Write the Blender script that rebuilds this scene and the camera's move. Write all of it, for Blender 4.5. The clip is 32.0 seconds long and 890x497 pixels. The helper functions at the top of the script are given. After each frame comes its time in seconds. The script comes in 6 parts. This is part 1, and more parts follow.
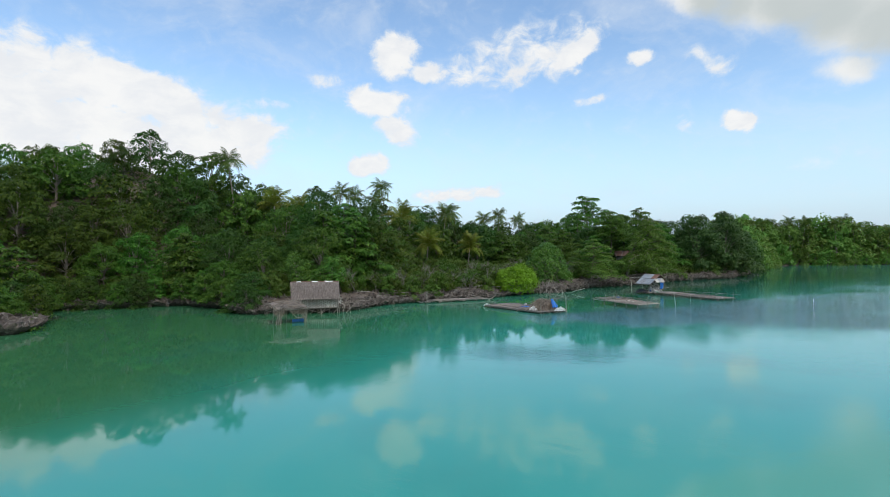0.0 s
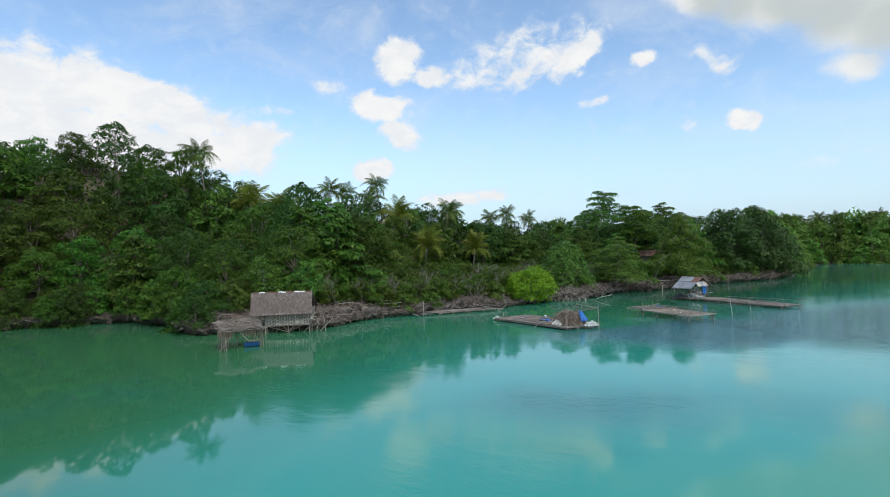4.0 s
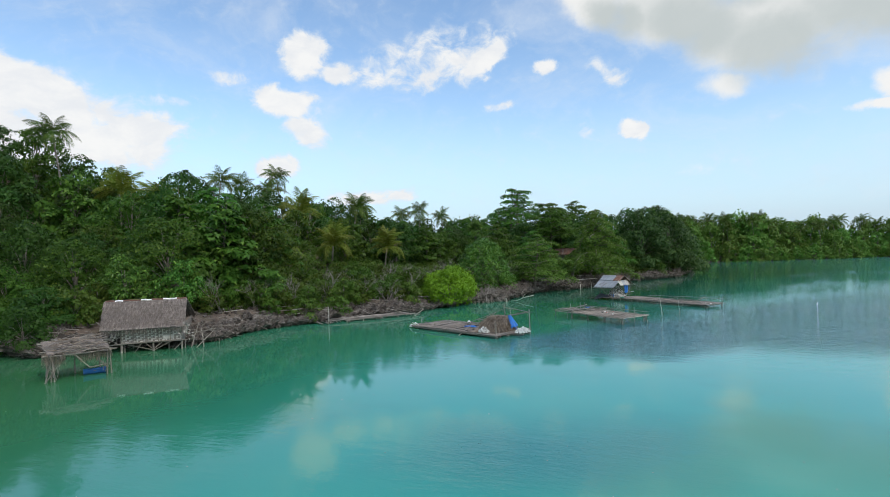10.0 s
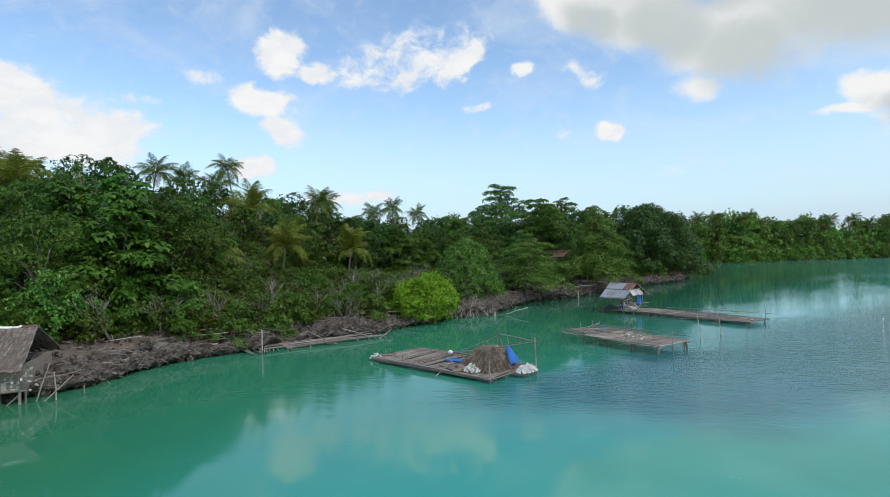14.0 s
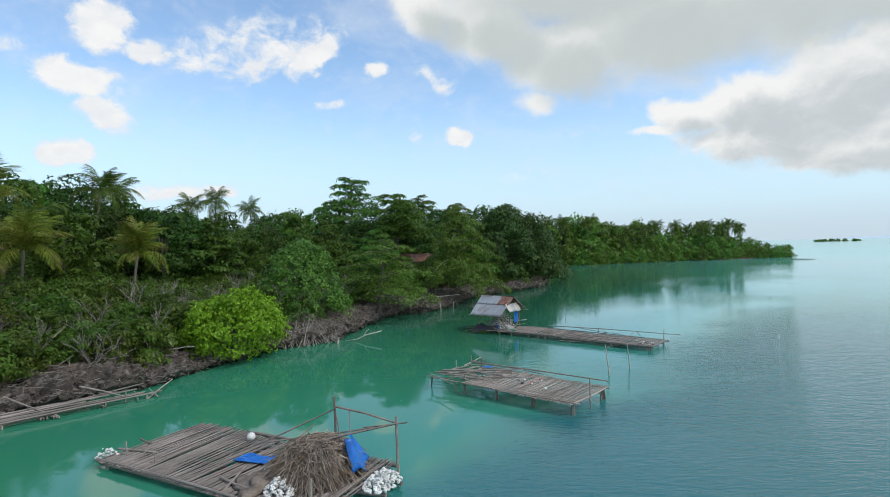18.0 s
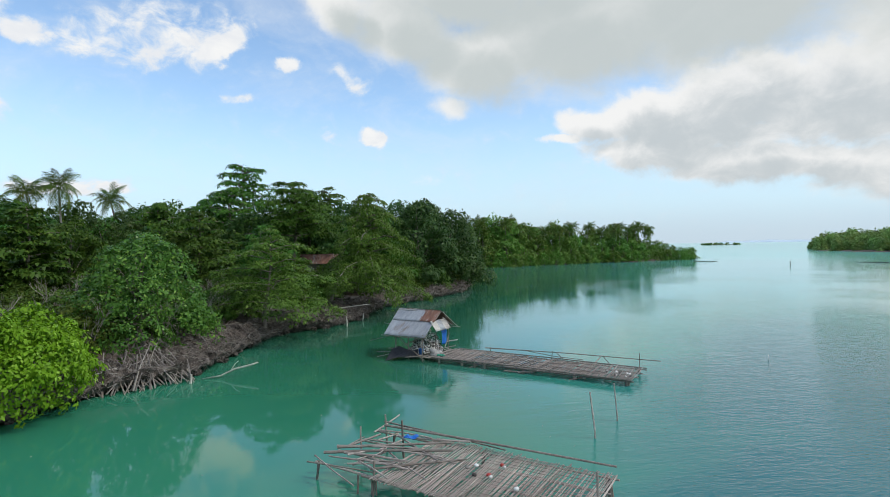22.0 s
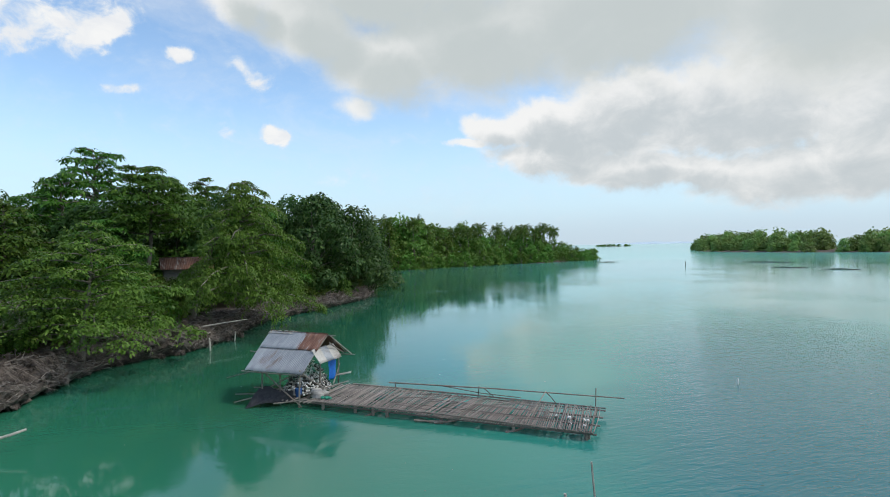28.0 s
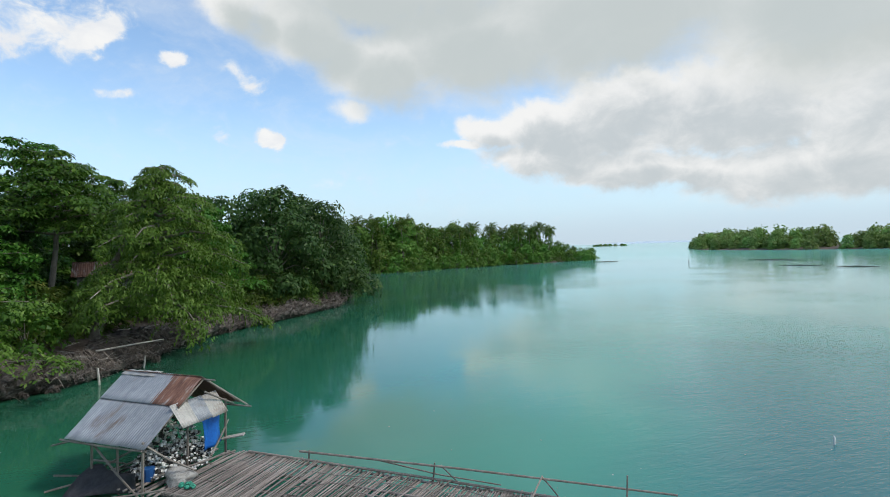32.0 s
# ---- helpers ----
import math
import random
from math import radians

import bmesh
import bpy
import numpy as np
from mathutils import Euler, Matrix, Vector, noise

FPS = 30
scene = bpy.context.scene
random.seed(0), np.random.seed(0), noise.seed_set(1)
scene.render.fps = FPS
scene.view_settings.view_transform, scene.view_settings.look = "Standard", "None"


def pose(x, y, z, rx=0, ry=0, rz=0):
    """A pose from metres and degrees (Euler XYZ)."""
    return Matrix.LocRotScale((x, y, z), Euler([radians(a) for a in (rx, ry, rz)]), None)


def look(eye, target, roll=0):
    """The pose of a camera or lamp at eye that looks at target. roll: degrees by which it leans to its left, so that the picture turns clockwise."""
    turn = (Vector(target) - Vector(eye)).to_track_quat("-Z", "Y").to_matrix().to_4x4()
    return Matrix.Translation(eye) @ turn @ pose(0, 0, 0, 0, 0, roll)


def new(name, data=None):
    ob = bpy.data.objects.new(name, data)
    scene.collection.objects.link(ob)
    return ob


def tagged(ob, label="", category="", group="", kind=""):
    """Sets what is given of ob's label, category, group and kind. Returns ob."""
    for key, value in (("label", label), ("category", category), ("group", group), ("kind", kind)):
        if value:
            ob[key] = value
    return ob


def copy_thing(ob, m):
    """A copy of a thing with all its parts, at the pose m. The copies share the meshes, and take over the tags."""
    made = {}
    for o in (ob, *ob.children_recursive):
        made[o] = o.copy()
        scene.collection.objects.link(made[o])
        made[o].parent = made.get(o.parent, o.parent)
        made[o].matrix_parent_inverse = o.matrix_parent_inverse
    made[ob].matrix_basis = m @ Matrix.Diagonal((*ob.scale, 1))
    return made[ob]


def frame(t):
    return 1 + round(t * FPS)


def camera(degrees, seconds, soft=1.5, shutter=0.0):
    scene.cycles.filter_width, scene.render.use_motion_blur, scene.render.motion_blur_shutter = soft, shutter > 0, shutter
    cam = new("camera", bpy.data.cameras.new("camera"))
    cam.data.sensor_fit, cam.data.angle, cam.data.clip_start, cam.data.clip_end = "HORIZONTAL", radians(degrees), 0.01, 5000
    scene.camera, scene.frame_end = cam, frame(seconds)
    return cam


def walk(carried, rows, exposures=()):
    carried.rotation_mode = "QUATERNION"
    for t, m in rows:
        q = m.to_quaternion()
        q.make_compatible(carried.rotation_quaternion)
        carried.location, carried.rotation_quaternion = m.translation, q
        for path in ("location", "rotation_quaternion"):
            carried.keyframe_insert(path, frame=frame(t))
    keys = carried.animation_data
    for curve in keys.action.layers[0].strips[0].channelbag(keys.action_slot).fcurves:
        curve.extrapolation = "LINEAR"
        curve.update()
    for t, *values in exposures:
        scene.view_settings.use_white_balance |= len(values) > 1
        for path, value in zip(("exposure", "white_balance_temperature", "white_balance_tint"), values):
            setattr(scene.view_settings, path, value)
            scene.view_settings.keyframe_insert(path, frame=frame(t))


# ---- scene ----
cam = camera(79.8, 32.0, soft=0.9)
PATH = [
    (0, (0.487, -0.647, 6.035), (0.432, 1.352, 6.037), -0.7),
    (0.5, (0.663, 0.797, 6.013), (0.604, 2.796, 6.012), -0.7),
    (1, (0.852, 2.138, 5.833), (0.789, 4.137, 5.838), -0.9),
    (1.5, (0.983, 3.577, 5.636), (0.915, 5.576, 5.646), -1.2),
    (2, (1.079, 4.923, 5.545), (1.007, 6.922, 5.558), -1.3),
    (2.5, (0.95, 6.276, 5.554), (0.879, 8.275, 5.568), -1.3),
    (3, (0.888, 7.558, 5.593), (0.815, 9.557, 5.61), -1.3),
    (3.5, (0.812, 8.758, 5.662), (0.738, 10.756, 5.678), -1.4),
    (5.5, (0.579, 12.36, 5.9), (0.501, 14.359, 5.918), -1.7),
    (6, (0.556, 12.501, 5.833), (0.541, 14.501, 5.849), -1.6),
    (6.5, (0.398, 12.617, 5.795), (0.494, 14.614, 5.808), -1.4),
    (7, (0.409, 12.589, 5.826), (0.585, 14.581, 5.834), -1.3),
    (7.5, (0.406, 12.71, 5.759), (0.629, 14.698, 5.767), -1.4),
    (8, (0.41, 12.968, 5.713), (0.654, 14.953, 5.722), -1.4),
    (8.5, (0.466, 13.417, 5.694), (0.717, 15.401, 5.701), -1.5),
    (9, (0.414, 14.104, 5.673), (0.673, 16.087, 5.678), -1.5),
    (9.5, (0.353, 14.911, 5.65), (0.619, 16.893, 5.655), -1.4),
    (10, (0.451, 15.837, 5.557), (0.716, 17.819, 5.564), -1.6),
    (10.5, (0.518, 16.844, 5.608), (0.785, 18.826, 5.613), -1.5),
    (11, (0.672, 18.015, 5.62), (0.939, 19.997, 5.624), -1.5),
    (11.5, (0.865, 19.191, 5.674), (1.135, 21.173, 5.676), -1.5),
    (12, (1.051, 20.476, 5.639), (1.324, 22.457, 5.643), -1.5),
    (12.5, (1.349, 21.801, 5.681), (1.63, 23.781, 5.685), -1.6),
    (13, (1.581, 23.147, 5.666), (1.875, 25.125, 5.673), -1.5),
    (13.5, (1.839, 24.522, 5.681), (2.153, 26.497, 5.689), -1.6),
    (15.5, (3.169, 29.987, 5.894), (3.649, 31.929, 5.899), -1.8),
    (16, (3.545, 31.216, 5.935), (4.08, 33.143, 5.938), -1.7),
    (16.5, (3.988, 32.54, 5.968), (4.602, 34.443, 5.968), -1.6),
    (17, (4.488, 33.781, 6.016), (5.184, 35.656, 6.014), -1.4),
    (17.5, (5.004, 35.013, 6.057), (5.781, 36.856, 6.051), -1.4),
    (18, (5.505, 36.219, 6.051), (6.372, 38.022, 6.045), -1.3),
    (18.5, (5.995, 37.409, 6.06), (6.925, 39.179, 6.052), -1.2),
    (19, (6.484, 38.548, 6.011), (7.454, 40.296, 6.004), -1.1),
    (19.5, (6.967, 39.652, 5.982), (7.972, 41.382, 5.974), -1.1),
    (20, (7.497, 40.683, 5.939), (8.55, 42.384, 5.931), -1.0),
    (20.5, (8.06, 41.667, 5.9), (9.16, 43.337, 5.892), -1.0),
    (21, (8.671, 42.594, 5.86), (9.796, 44.247, 5.854), -0.9),
    (21.5, (9.313, 43.478, 5.846), (10.451, 45.122, 5.84), -1.0),
    (22, (9.862, 44.317, 5.85), (11.007, 45.957, 5.844), -1.0),
    (22.5, (10.366, 45.071, 5.835), (11.525, 46.701, 5.828), -1.0),
    (23, (10.81, 45.775, 5.814), (11.992, 47.389, 5.808), -1.0),
    (23.5, (11.182, 46.355, 5.819), (12.416, 47.93, 5.812), -1.0),
    (24, (11.528, 46.892, 5.815), (12.832, 48.408, 5.807), -0.9),
    (24.5, (11.837, 47.413, 5.791), (13.189, 48.887, 5.784), -0.8),
    (25, (12.088, 47.798, 5.778), (13.461, 49.252, 5.771), -0.8),
    (25.5, (12.327, 48.13, 5.76), (13.714, 49.57, 5.754), -0.9),
    (26, (12.641, 48.473, 5.761), (14.039, 49.904, 5.755), -0.9),
    (26.5, (13.002, 48.778, 5.747), (14.405, 50.203, 5.741), -0.9),
    (28.5, (15.278, 50.262, 5.707), (16.69, 51.678, 5.703), -1.2),
    (29, (15.98, 50.678, 5.676), (17.393, 52.094, 5.673), -1.2),
    (29.5, (16.717, 51.155, 5.659), (18.132, 52.568, 5.654), -1.2),
    (30, (17.504, 51.685, 5.611), (18.921, 53.096, 5.607), -1.3),
    (30.5, (18.316, 52.256, 5.569), (19.735, 53.666, 5.565), -1.5),
    (31, (19.166, 52.843, 5.461), (20.585, 54.252, 5.461), -1.7),
    (31.5, (20.021, 53.49, 5.388), (21.44, 54.899, 5.386), -1.4),
    (32, (20.829, 54.061, 5.475), (22.25, 55.468, 5.476), -1.8),
]
walk(cam, [(t, look(eye, target, roll)) for t, eye, target, roll in PATH])

# ---- world: blue sky with clouds, and a soft high sun ----
SUN_EL, SUN_AZ = 50.0, 142.0      # degrees; azimuth clockwise from +y


def nd(tree, kind, **kw):
    n = tree.nodes.new(kind)
    for k, v in kw.items():
        if k == "op":
            n.operation = v
        elif k == "clamp":
            n.use_clamp = v
        elif k == "dtype":
            n.data_type = v
        elif k == "btype":
            n.blend_type = v
        elif k == "vtype":
            n.vector_type = v
        elif k == "interp":
            n.interpolation_type = v
        elif k == "dims":
            n.noise_dimensions = v
        else:
            n.inputs[k].default_value = v
    return n


def mth(tree, op, a, b=None, c=None, clamp=False):
    n = tree.nodes.new("ShaderNodeMath")
    n.operation, n.use_clamp = op, clamp
    for k, v in enumerate((a, b, c)):
        if v is None:
            continue
        if isinstance(v, (int, float)):
            n.inputs[k].default_value = v
        else:
            tree.links.new(v, n.inputs[k])
    return n.outputs[0]


def mixc(tree, f, a, b, btype="MIX"):
    n = tree.nodes.new("ShaderNodeMix")
    n.data_type, n.blend_type = "RGBA", btype
    for k, v in ((0, f), (6, a), (7, b)):
        if isinstance(v, (int, float)):
            n.inputs[k].default_value = v
        elif isinstance(v, (tuple, list)):
            n.inputs[k].default_value = (*v[:3], 1)
        else:
            tree.links.new(v, n.inputs[k])
    return n.outputs[2]


def smooth(tree, v, lo, hi, a=0.0, b=1.0):
    n = tree.nodes.new("ShaderNodeMapRange")
    n.interpolation_type = "SMOOTHSTEP"
    tree.links.new(v, n.inputs[0])
    for k, x in zip((1, 2, 3, 4), (lo, hi, a, b)):
        n.inputs[k].default_value = x
    return n.outputs[0]


def noise_of(tree, vec, scale, detail=4.0, rough=0.55, distort=0.0):
    n = tree.nodes.new("ShaderNodeTexNoise")
    if vec is not None:
        tree.links.new(vec, n.inputs["Vector"])
    n.inputs["Scale"].default_value, n.inputs["Detail"].default_value = scale, detail
    n.inputs["Roughness"].default_value, n.inputs["Distortion"].default_value = rough, distort
    return n


# azimuth, elevation, half width, half height, lean (degrees), thickness
PUFFS = [
    (-6.8, 20.2, 2.6, 2.7, -40, 1.0), (-3.2, 18.4, 3.8, 1.1, -10, 0.72), (0.8, 17.7, 4.2, 1.1, -4, 0.58), (7.0, 18.2, 5.0, 1.4, 14, 0.66), (12.4, 19.8, 4.2, 1.7, 26, 0.92),
    (4.5, 19.0, 7.0, 2.2, 8, 0.50), (-8.6, 15.6, 4.0, 1.7, -6, 1.0), (-6.8, 12.9, 3.0, 1.8, -25, 0.85),
    (-9.6, 9.0, 2.3, 1.7, 0, 1.0), (0.0, 5.8, 6.0, 1.1, 5, 0.72), (18.9, 18.5, 1.6, 0.9, 0, 0.8),
    (27.4, 11.8, 2.0, 1.1, -22, 0.95), (23.0, 11.6, 1.8, 0.8, -18, 0.45), (13.7, 15.0, 2.6, 0.6, 0, 0.5),
    (25.0, 17.2, 2.8, 1.5, -30, 0.5), (-32.0, 14.6, 13.0, 3.0, -15, 1.0), (-36.0, 10.5, 11.0, 4.0, -8, 1.0), (-27.0, 10.6, 9.0, 2.6, -4, 0.95), (-22.5, 12.0, 5.5, 2.0, 6, 0.95),
    (-44.0, 13.0, 13.0, 6.0, -12, 1.0), (-20.0, 15.0, 4.5, 0.7, 2, 0.35), (5.5, 20.6, 8.5, 2.2, 14, 0.46), (9.5, 20.0, 6.5, 1.6, 20, 0.55),
    (-14.0, 17.3, 4.0, 0.9, -4, 0.35),
]
HIGH_BANK = [   # the broad grey bank with its slanting edge
    (24.0, 24.0, 4.5, 3.0, -20, 1.0), (31.0, 22.5, 7.5, 4.4, -20, 1.0), (38.0, 19.0, 7.5, 4.6, -14, 1.0), (48.0, 21.0, 13.0, 6.4, -4, 1.0),
    (62.0, 23.0, 18.0, 8.5, 0, 1.0), (84.0, 22.0, 20.0, 11.0, 0, 1.0), (40.0, 26.5, 20.0, 5.2, 0, 1.0), (36.0, 14.6, 3.4, 1.3, -6, 0.75),
]
LOW_BANK = [   # the heaps below it
    (50.0, 12.2, 3.6, 1.9, -8, 1.0), (56.0, 12.4, 6.0, 3.0, -4, 1.0), (64.0, 13.6, 9.0, 4.0, 4, 1.0), (74.0, 12.5, 13.0, 5.4, 0, 1.0), (92.0, 11.0, 18.0, 8.0, 0, 1.0),
    (57.0, 9.0, 9.0, 2.0, -8, 0.95), (61.0, 11.0, 9.0, 3.2, 0, 1.0), (47.0, 11.0, 3.0, 0.7, -6, 0.8), (66.0, 7.2, 12.0, 2.2, -4, 1.0), (82.0, 6.2, 16.0, 3.6, 0, 1.0), (34.5, 7.4, 5.0, 0.8, 3, 0.3),
]


def make_world():
    w = bpy.data.worlds.new("sky")
    scene.world = w
    w.use_nodes = True
    tr = w.node_tree
    tr.nodes.clear()
    out, bg = tr.nodes.new("ShaderNodeOutputWorld"), tr.nodes.new("ShaderNodeBackground")
    tr.links.new(bg.outputs[0], out.inputs[0])
    sky = tr.nodes.new("ShaderNodeTexSky")
    sky.sky_type, sky.sun_disc = "NISHITA", False
    sky.sun_elevation, sky.sun_rotation = radians(SUN_EL), radians(SUN_AZ)
    sky.altitude, sky.air_density, sky.dust_density, sky.ozone_density = 10, 1.0, 0.5, 1.1
    blue = tr.nodes.new("ShaderNodeVectorMath")
    blue.operation = "MULTIPLY"
    tr.links.new(sky.outputs[0], blue.inputs[0])
    blue.inputs[1].default_value = SKY_GAIN
    co = tr.nodes.new("ShaderNodeTexCoord")
    sep = tr.nodes.new("ShaderNodeSeparateXYZ")
    tr.links.new(co.outputs["Generated"], sep.inputs[0])
    az = mth(tr, "MULTIPLY", mth(tr, "ARCTAN2", sep.outputs[0], sep.outputs[1]), 57.2958)
    el = mth(tr, "MULTIPLY", mth(tr, "ARCSINE", sep.outputs[2]), 57.2958)
    ang = tr.nodes.new("ShaderNodeCombineXYZ")
    tr.links.new(az, ang.inputs[0])
    tr.links.new(el, ang.inputs[1])
    # billows: the same noise bends the outlines and breaks them up
    bend = noise_of(tr, ang.outputs[0], 0.22, 5.0, 0.6)
    off = tr.nodes.new("ShaderNodeVectorMath")
    off.operation = "MULTIPLY_ADD"
    tr.links.new(bend.outputs["Color"], off.inputs[0])
    off.inputs[1].default_value, off.inputs[2].default_value = (3.4, 2.6, 0), (-1.7, -1.3, 0)
    warped = tr.nodes.new("ShaderNodeVectorMath")
    tr.links.new(ang.outputs[0], warped.inputs[0])
    tr.links.new(off.outputs[0], warped.inputs[1])
    flat = tr.nodes.new("ShaderNodeVectorMath")
    flat.operation = "MULTIPLY"
    flat.inputs[1].default_value = (0.7, 1.35, 1)
    tr.links.new(warped.outputs[0], flat.inputs[0])

    def heap(rows, src=None):
        top = None
        for a, e, hw, hh, lean, thick in rows:
            mp = tr.nodes.new("ShaderNodeMapping")
            mp.vector_type = "TEXTURE"
            tr.links.new((src or warped).outputs[0], mp.inputs[0])
            mp.inputs[1].default_value = (a, e, 0)
            mp.inputs[2].default_value = (0, 0, radians(lean))
            mp.inputs[3].default_value = (hw, hh, 1)
            ln = tr.nodes.new("ShaderNodeVectorMath")
            ln.operation = "LENGTH"
            tr.links.new(mp.outputs[0], ln.inputs[0])
            v = smooth(tr, ln.outputs["Value"], 1.35, 0.25, 0.0, thick)
            top = v if top is None else mth(tr, "SMOOTH_MAX", top, v, 0.25)
        return top

    def shifted(by):
        n = tr.nodes.new("ShaderNodeVectorMath")
        n.inputs[1].default_value = by
        tr.links.new(ang.outputs[0], n.inputs[0])
        w = tr.nodes.new("ShaderNodeVectorMath")
        tr.links.new(n.outputs[0], w.inputs[0])
        tr.links.new(off.outputs[0], w.inputs[1])
        return n, w

    def billows(src, scale, detail, squash):
        n = tr.nodes.new("ShaderNodeVectorMath")
        n.operation = "MULTIPLY"
        n.inputs[1].default_value = (squash, 1.0, 1)
        tr.links.new(src.outputs[0], n.inputs[0])
        return mth(tr, "SUBTRACT", noise_of(tr, n.outputs[0], scale, detail, 0.6, 0.35).outputs["Fac"], 0.5)

    def density(rows, by, amp, scale, squash=0.75):
        src, w = shifted(by)
        h = heap(rows, w)
        ruff = mth(tr, "MULTIPLY", billows(src, scale, 8.0, squash), smooth(tr, h, 0.02, 0.35, 0.0, amp))
        return mth(tr, "ADD", h, ruff), h

    puff, _ = density(PUFFS, (0, 0, 0), 1.7, 0.55)
    high, _ = density(HIGH_BANK, (0, 0, 0), 0.85, 0.26)
    over_high, _ = density(HIGH_BANK, (-2.2, 2.0, 0), 0.45, 0.20)
    low_b, _ = density(LOW_BANK, (0, 0, 0), 1.15, 0.36)
    over_low, _ = density(LOW_BANK, (-0.9, 1.5, 0), 1.25, 0.36)
    m1 = smooth(tr, puff, 0.14, 0.74)
    m2 = smooth(tr, high, 0.08, 0.85)
    m4 = smooth(tr, low_b, 0.14, 0.70)
    # thin scattered cloud over the rest of the sky, out of these directions too
    roll = noise_of(tr, co.outputs["Generated"], 2.6, 6.0, 0.6, 0.5)
    away = smooth(tr, mth(tr, "ABSOLUTE", mth(tr, "SUBTRACT", az, 20.0)), 85.0, 110.0)
    over = mth(tr, "MAXIMUM", away, smooth(tr, el, 27.0, 36.0))
    m3 = mth(tr, "MULTIPLY", smooth(tr, mth(tr, "MULTIPLY_ADD", away, 0.10, roll.outputs["Fac"]), 0.52, 0.72), over)
    veil = smooth(tr, noise_of(tr, flat.outputs[0], 0.10, 6.0, 0.62, 0.8).outputs["Fac"], 0.42, 0.8, 0.0, 0.38)
    # cloud colour: white where little cloud lies above towards the light, grey where much does
    bellies = mixc(tr, smooth(tr, over_high, 0.25, 1.05), (0.88, 0.885, 0.87), (0.560, 0.610, 0.605))
    heaps = mixc(tr, smooth(tr, over_low, 0.22, 1.20), (0.92, 0.915, 0.90), (0.560, 0.605, 0.625))
    soft = mixc(tr, smooth(tr, billows(ang, 0.42, 6.0, 0.6), -0.16, 0.16), (0.83, 0.85, 0.88), (0.94, 0.94, 0.93))
    bright = mixc(tr, smooth(tr, puff, 0.2, 0.8), (0.74, 0.82, 0.90), soft)
    col = mixc(tr, veil, blue.outputs[0], (0.80, 0.86, 0.92))
    haze = smooth(tr, el, 17.0, 0.0, 0.0, 0.9)
    col = mixc(tr, haze, col, (0.55, 0.74, 0.90))
    col = mixc(tr, mth(tr, "MULTIPLY", m3, 0.85), col, (0.80, 0.82, 0.83))
    col = mixc(tr, mth(tr, "MULTIPLY", m1, 0.97), col, bright)
    col = mixc(tr, mth(tr, "MULTIPLY", m4, 0.96), col, heaps)
    col = mixc(tr, mth(tr, "MULTIPLY", m2, 0.97), col, bellies)
    low = smooth(tr, el, 4.5, 0.0, 0.0, 0.7)
    col = mixc(tr, low, col, (0.56, 0.67, 0.76))
    tr.links.new(col, bg.inputs[0])
    bg.inputs[1].default_value = 1.0


SKY_GAIN = (0.198, 0.212, 0.214)
make_world()
sun = new("sun", bpy.data.lights.new("sun", "SUN"))
sun.data.energy, sun.data.angle, sun.data.color = 1.9, radians(9), (1.0, 0.95, 0.86)
_e, _a = radians(SUN_EL), radians(SUN_AZ)
sun.matrix_basis = look((0, 0, 60), (-60 * math.sin(_a) * math.cos(_e), -60 * math.cos(_a) * math.cos(_e), 60 - 60 * math.sin(_e)))
scene.view_settings.exposure = 0.0


# ---- materials ----
def material(name):
    m = bpy.data.materials.new(name)
    m.use_nodes = True
    return m, m.node_tree, m.node_tree.nodes["Principled BSDF"]


def coords(tr, scale=(1, 1, 1)):
    co = tr.nodes.new("ShaderNodeTexCoord")
    mp = tr.nodes.new("ShaderNodeMapping")
    mp.inputs[3].default_value = scale
    tr.links.new(co.outputs["Object"], mp.inputs[0])
    return mp.outputs[0]


def bump(tr, bs, height, strength, dist=0.02):
    b = tr.nodes.new("ShaderNodeBump")
    b.inputs["Strength"].default_value, b.inputs["Distance"].default_value = strength, dist
    tr.links.new(height, b.inputs["Height"])
    tr.links.new(b.outputs[0], bs.inputs["Normal"])


def worn(name, a, b, c=None, scale=3.0, rough=0.8, stretch=(1, 1, 1), relief=0.5, dist=0.02, metal=0.0, spread=0.25):
    """Two tones broken up at two scales, a third for stains, and a lightness of its own for each object."""
    m, tr, bs = material(name)
    v = coords(tr, stretch)
    n1, n2 = noise_of(tr, v, scale, 6, 0.6), noise_of(tr, v, scale * 9, 4, 0.65)
    f = mth(tr, "MULTIPLY_ADD", n2.outputs["Fac"], 0.5, mth(tr, "MULTIPLY", n1.outputs["Fac"], 0.6))
    col = mixc(tr, smooth(tr, f, 0.36, 0.72), a, b)
    if c:
        col = mixc(tr, smooth(tr, noise_of(tr, v, scale * 0.45, 5, 0.65, 0.6).outputs["Fac"], 0.52, 0.68), col, c)
    info = tr.nodes.new("ShaderNodeObjectInfo")
    isl = tr.nodes.new("ShaderNodeNewGeometry")
    each = mth(tr, "FRACT", mth(tr, "ADD", info.outputs["Random"], isl.outputs["Random Per Island"]))
    hsv = tr.nodes.new("ShaderNodeHueSaturation")
    tr.links.new(col, hsv.inputs["Color"])
    tr.links.new(mth(tr, "MULTIPLY_ADD", each, 2 * spread, 1 - spread), hsv.inputs["Value"])
    tr.links.new(hsv.outputs[0], bs.inputs["Base Color"])
    bs.inputs["Roughness"].default_value, bs.inputs["Metallic"].default_value = rough, metal
    bump(tr, bs, f, relief, dist)
    return m


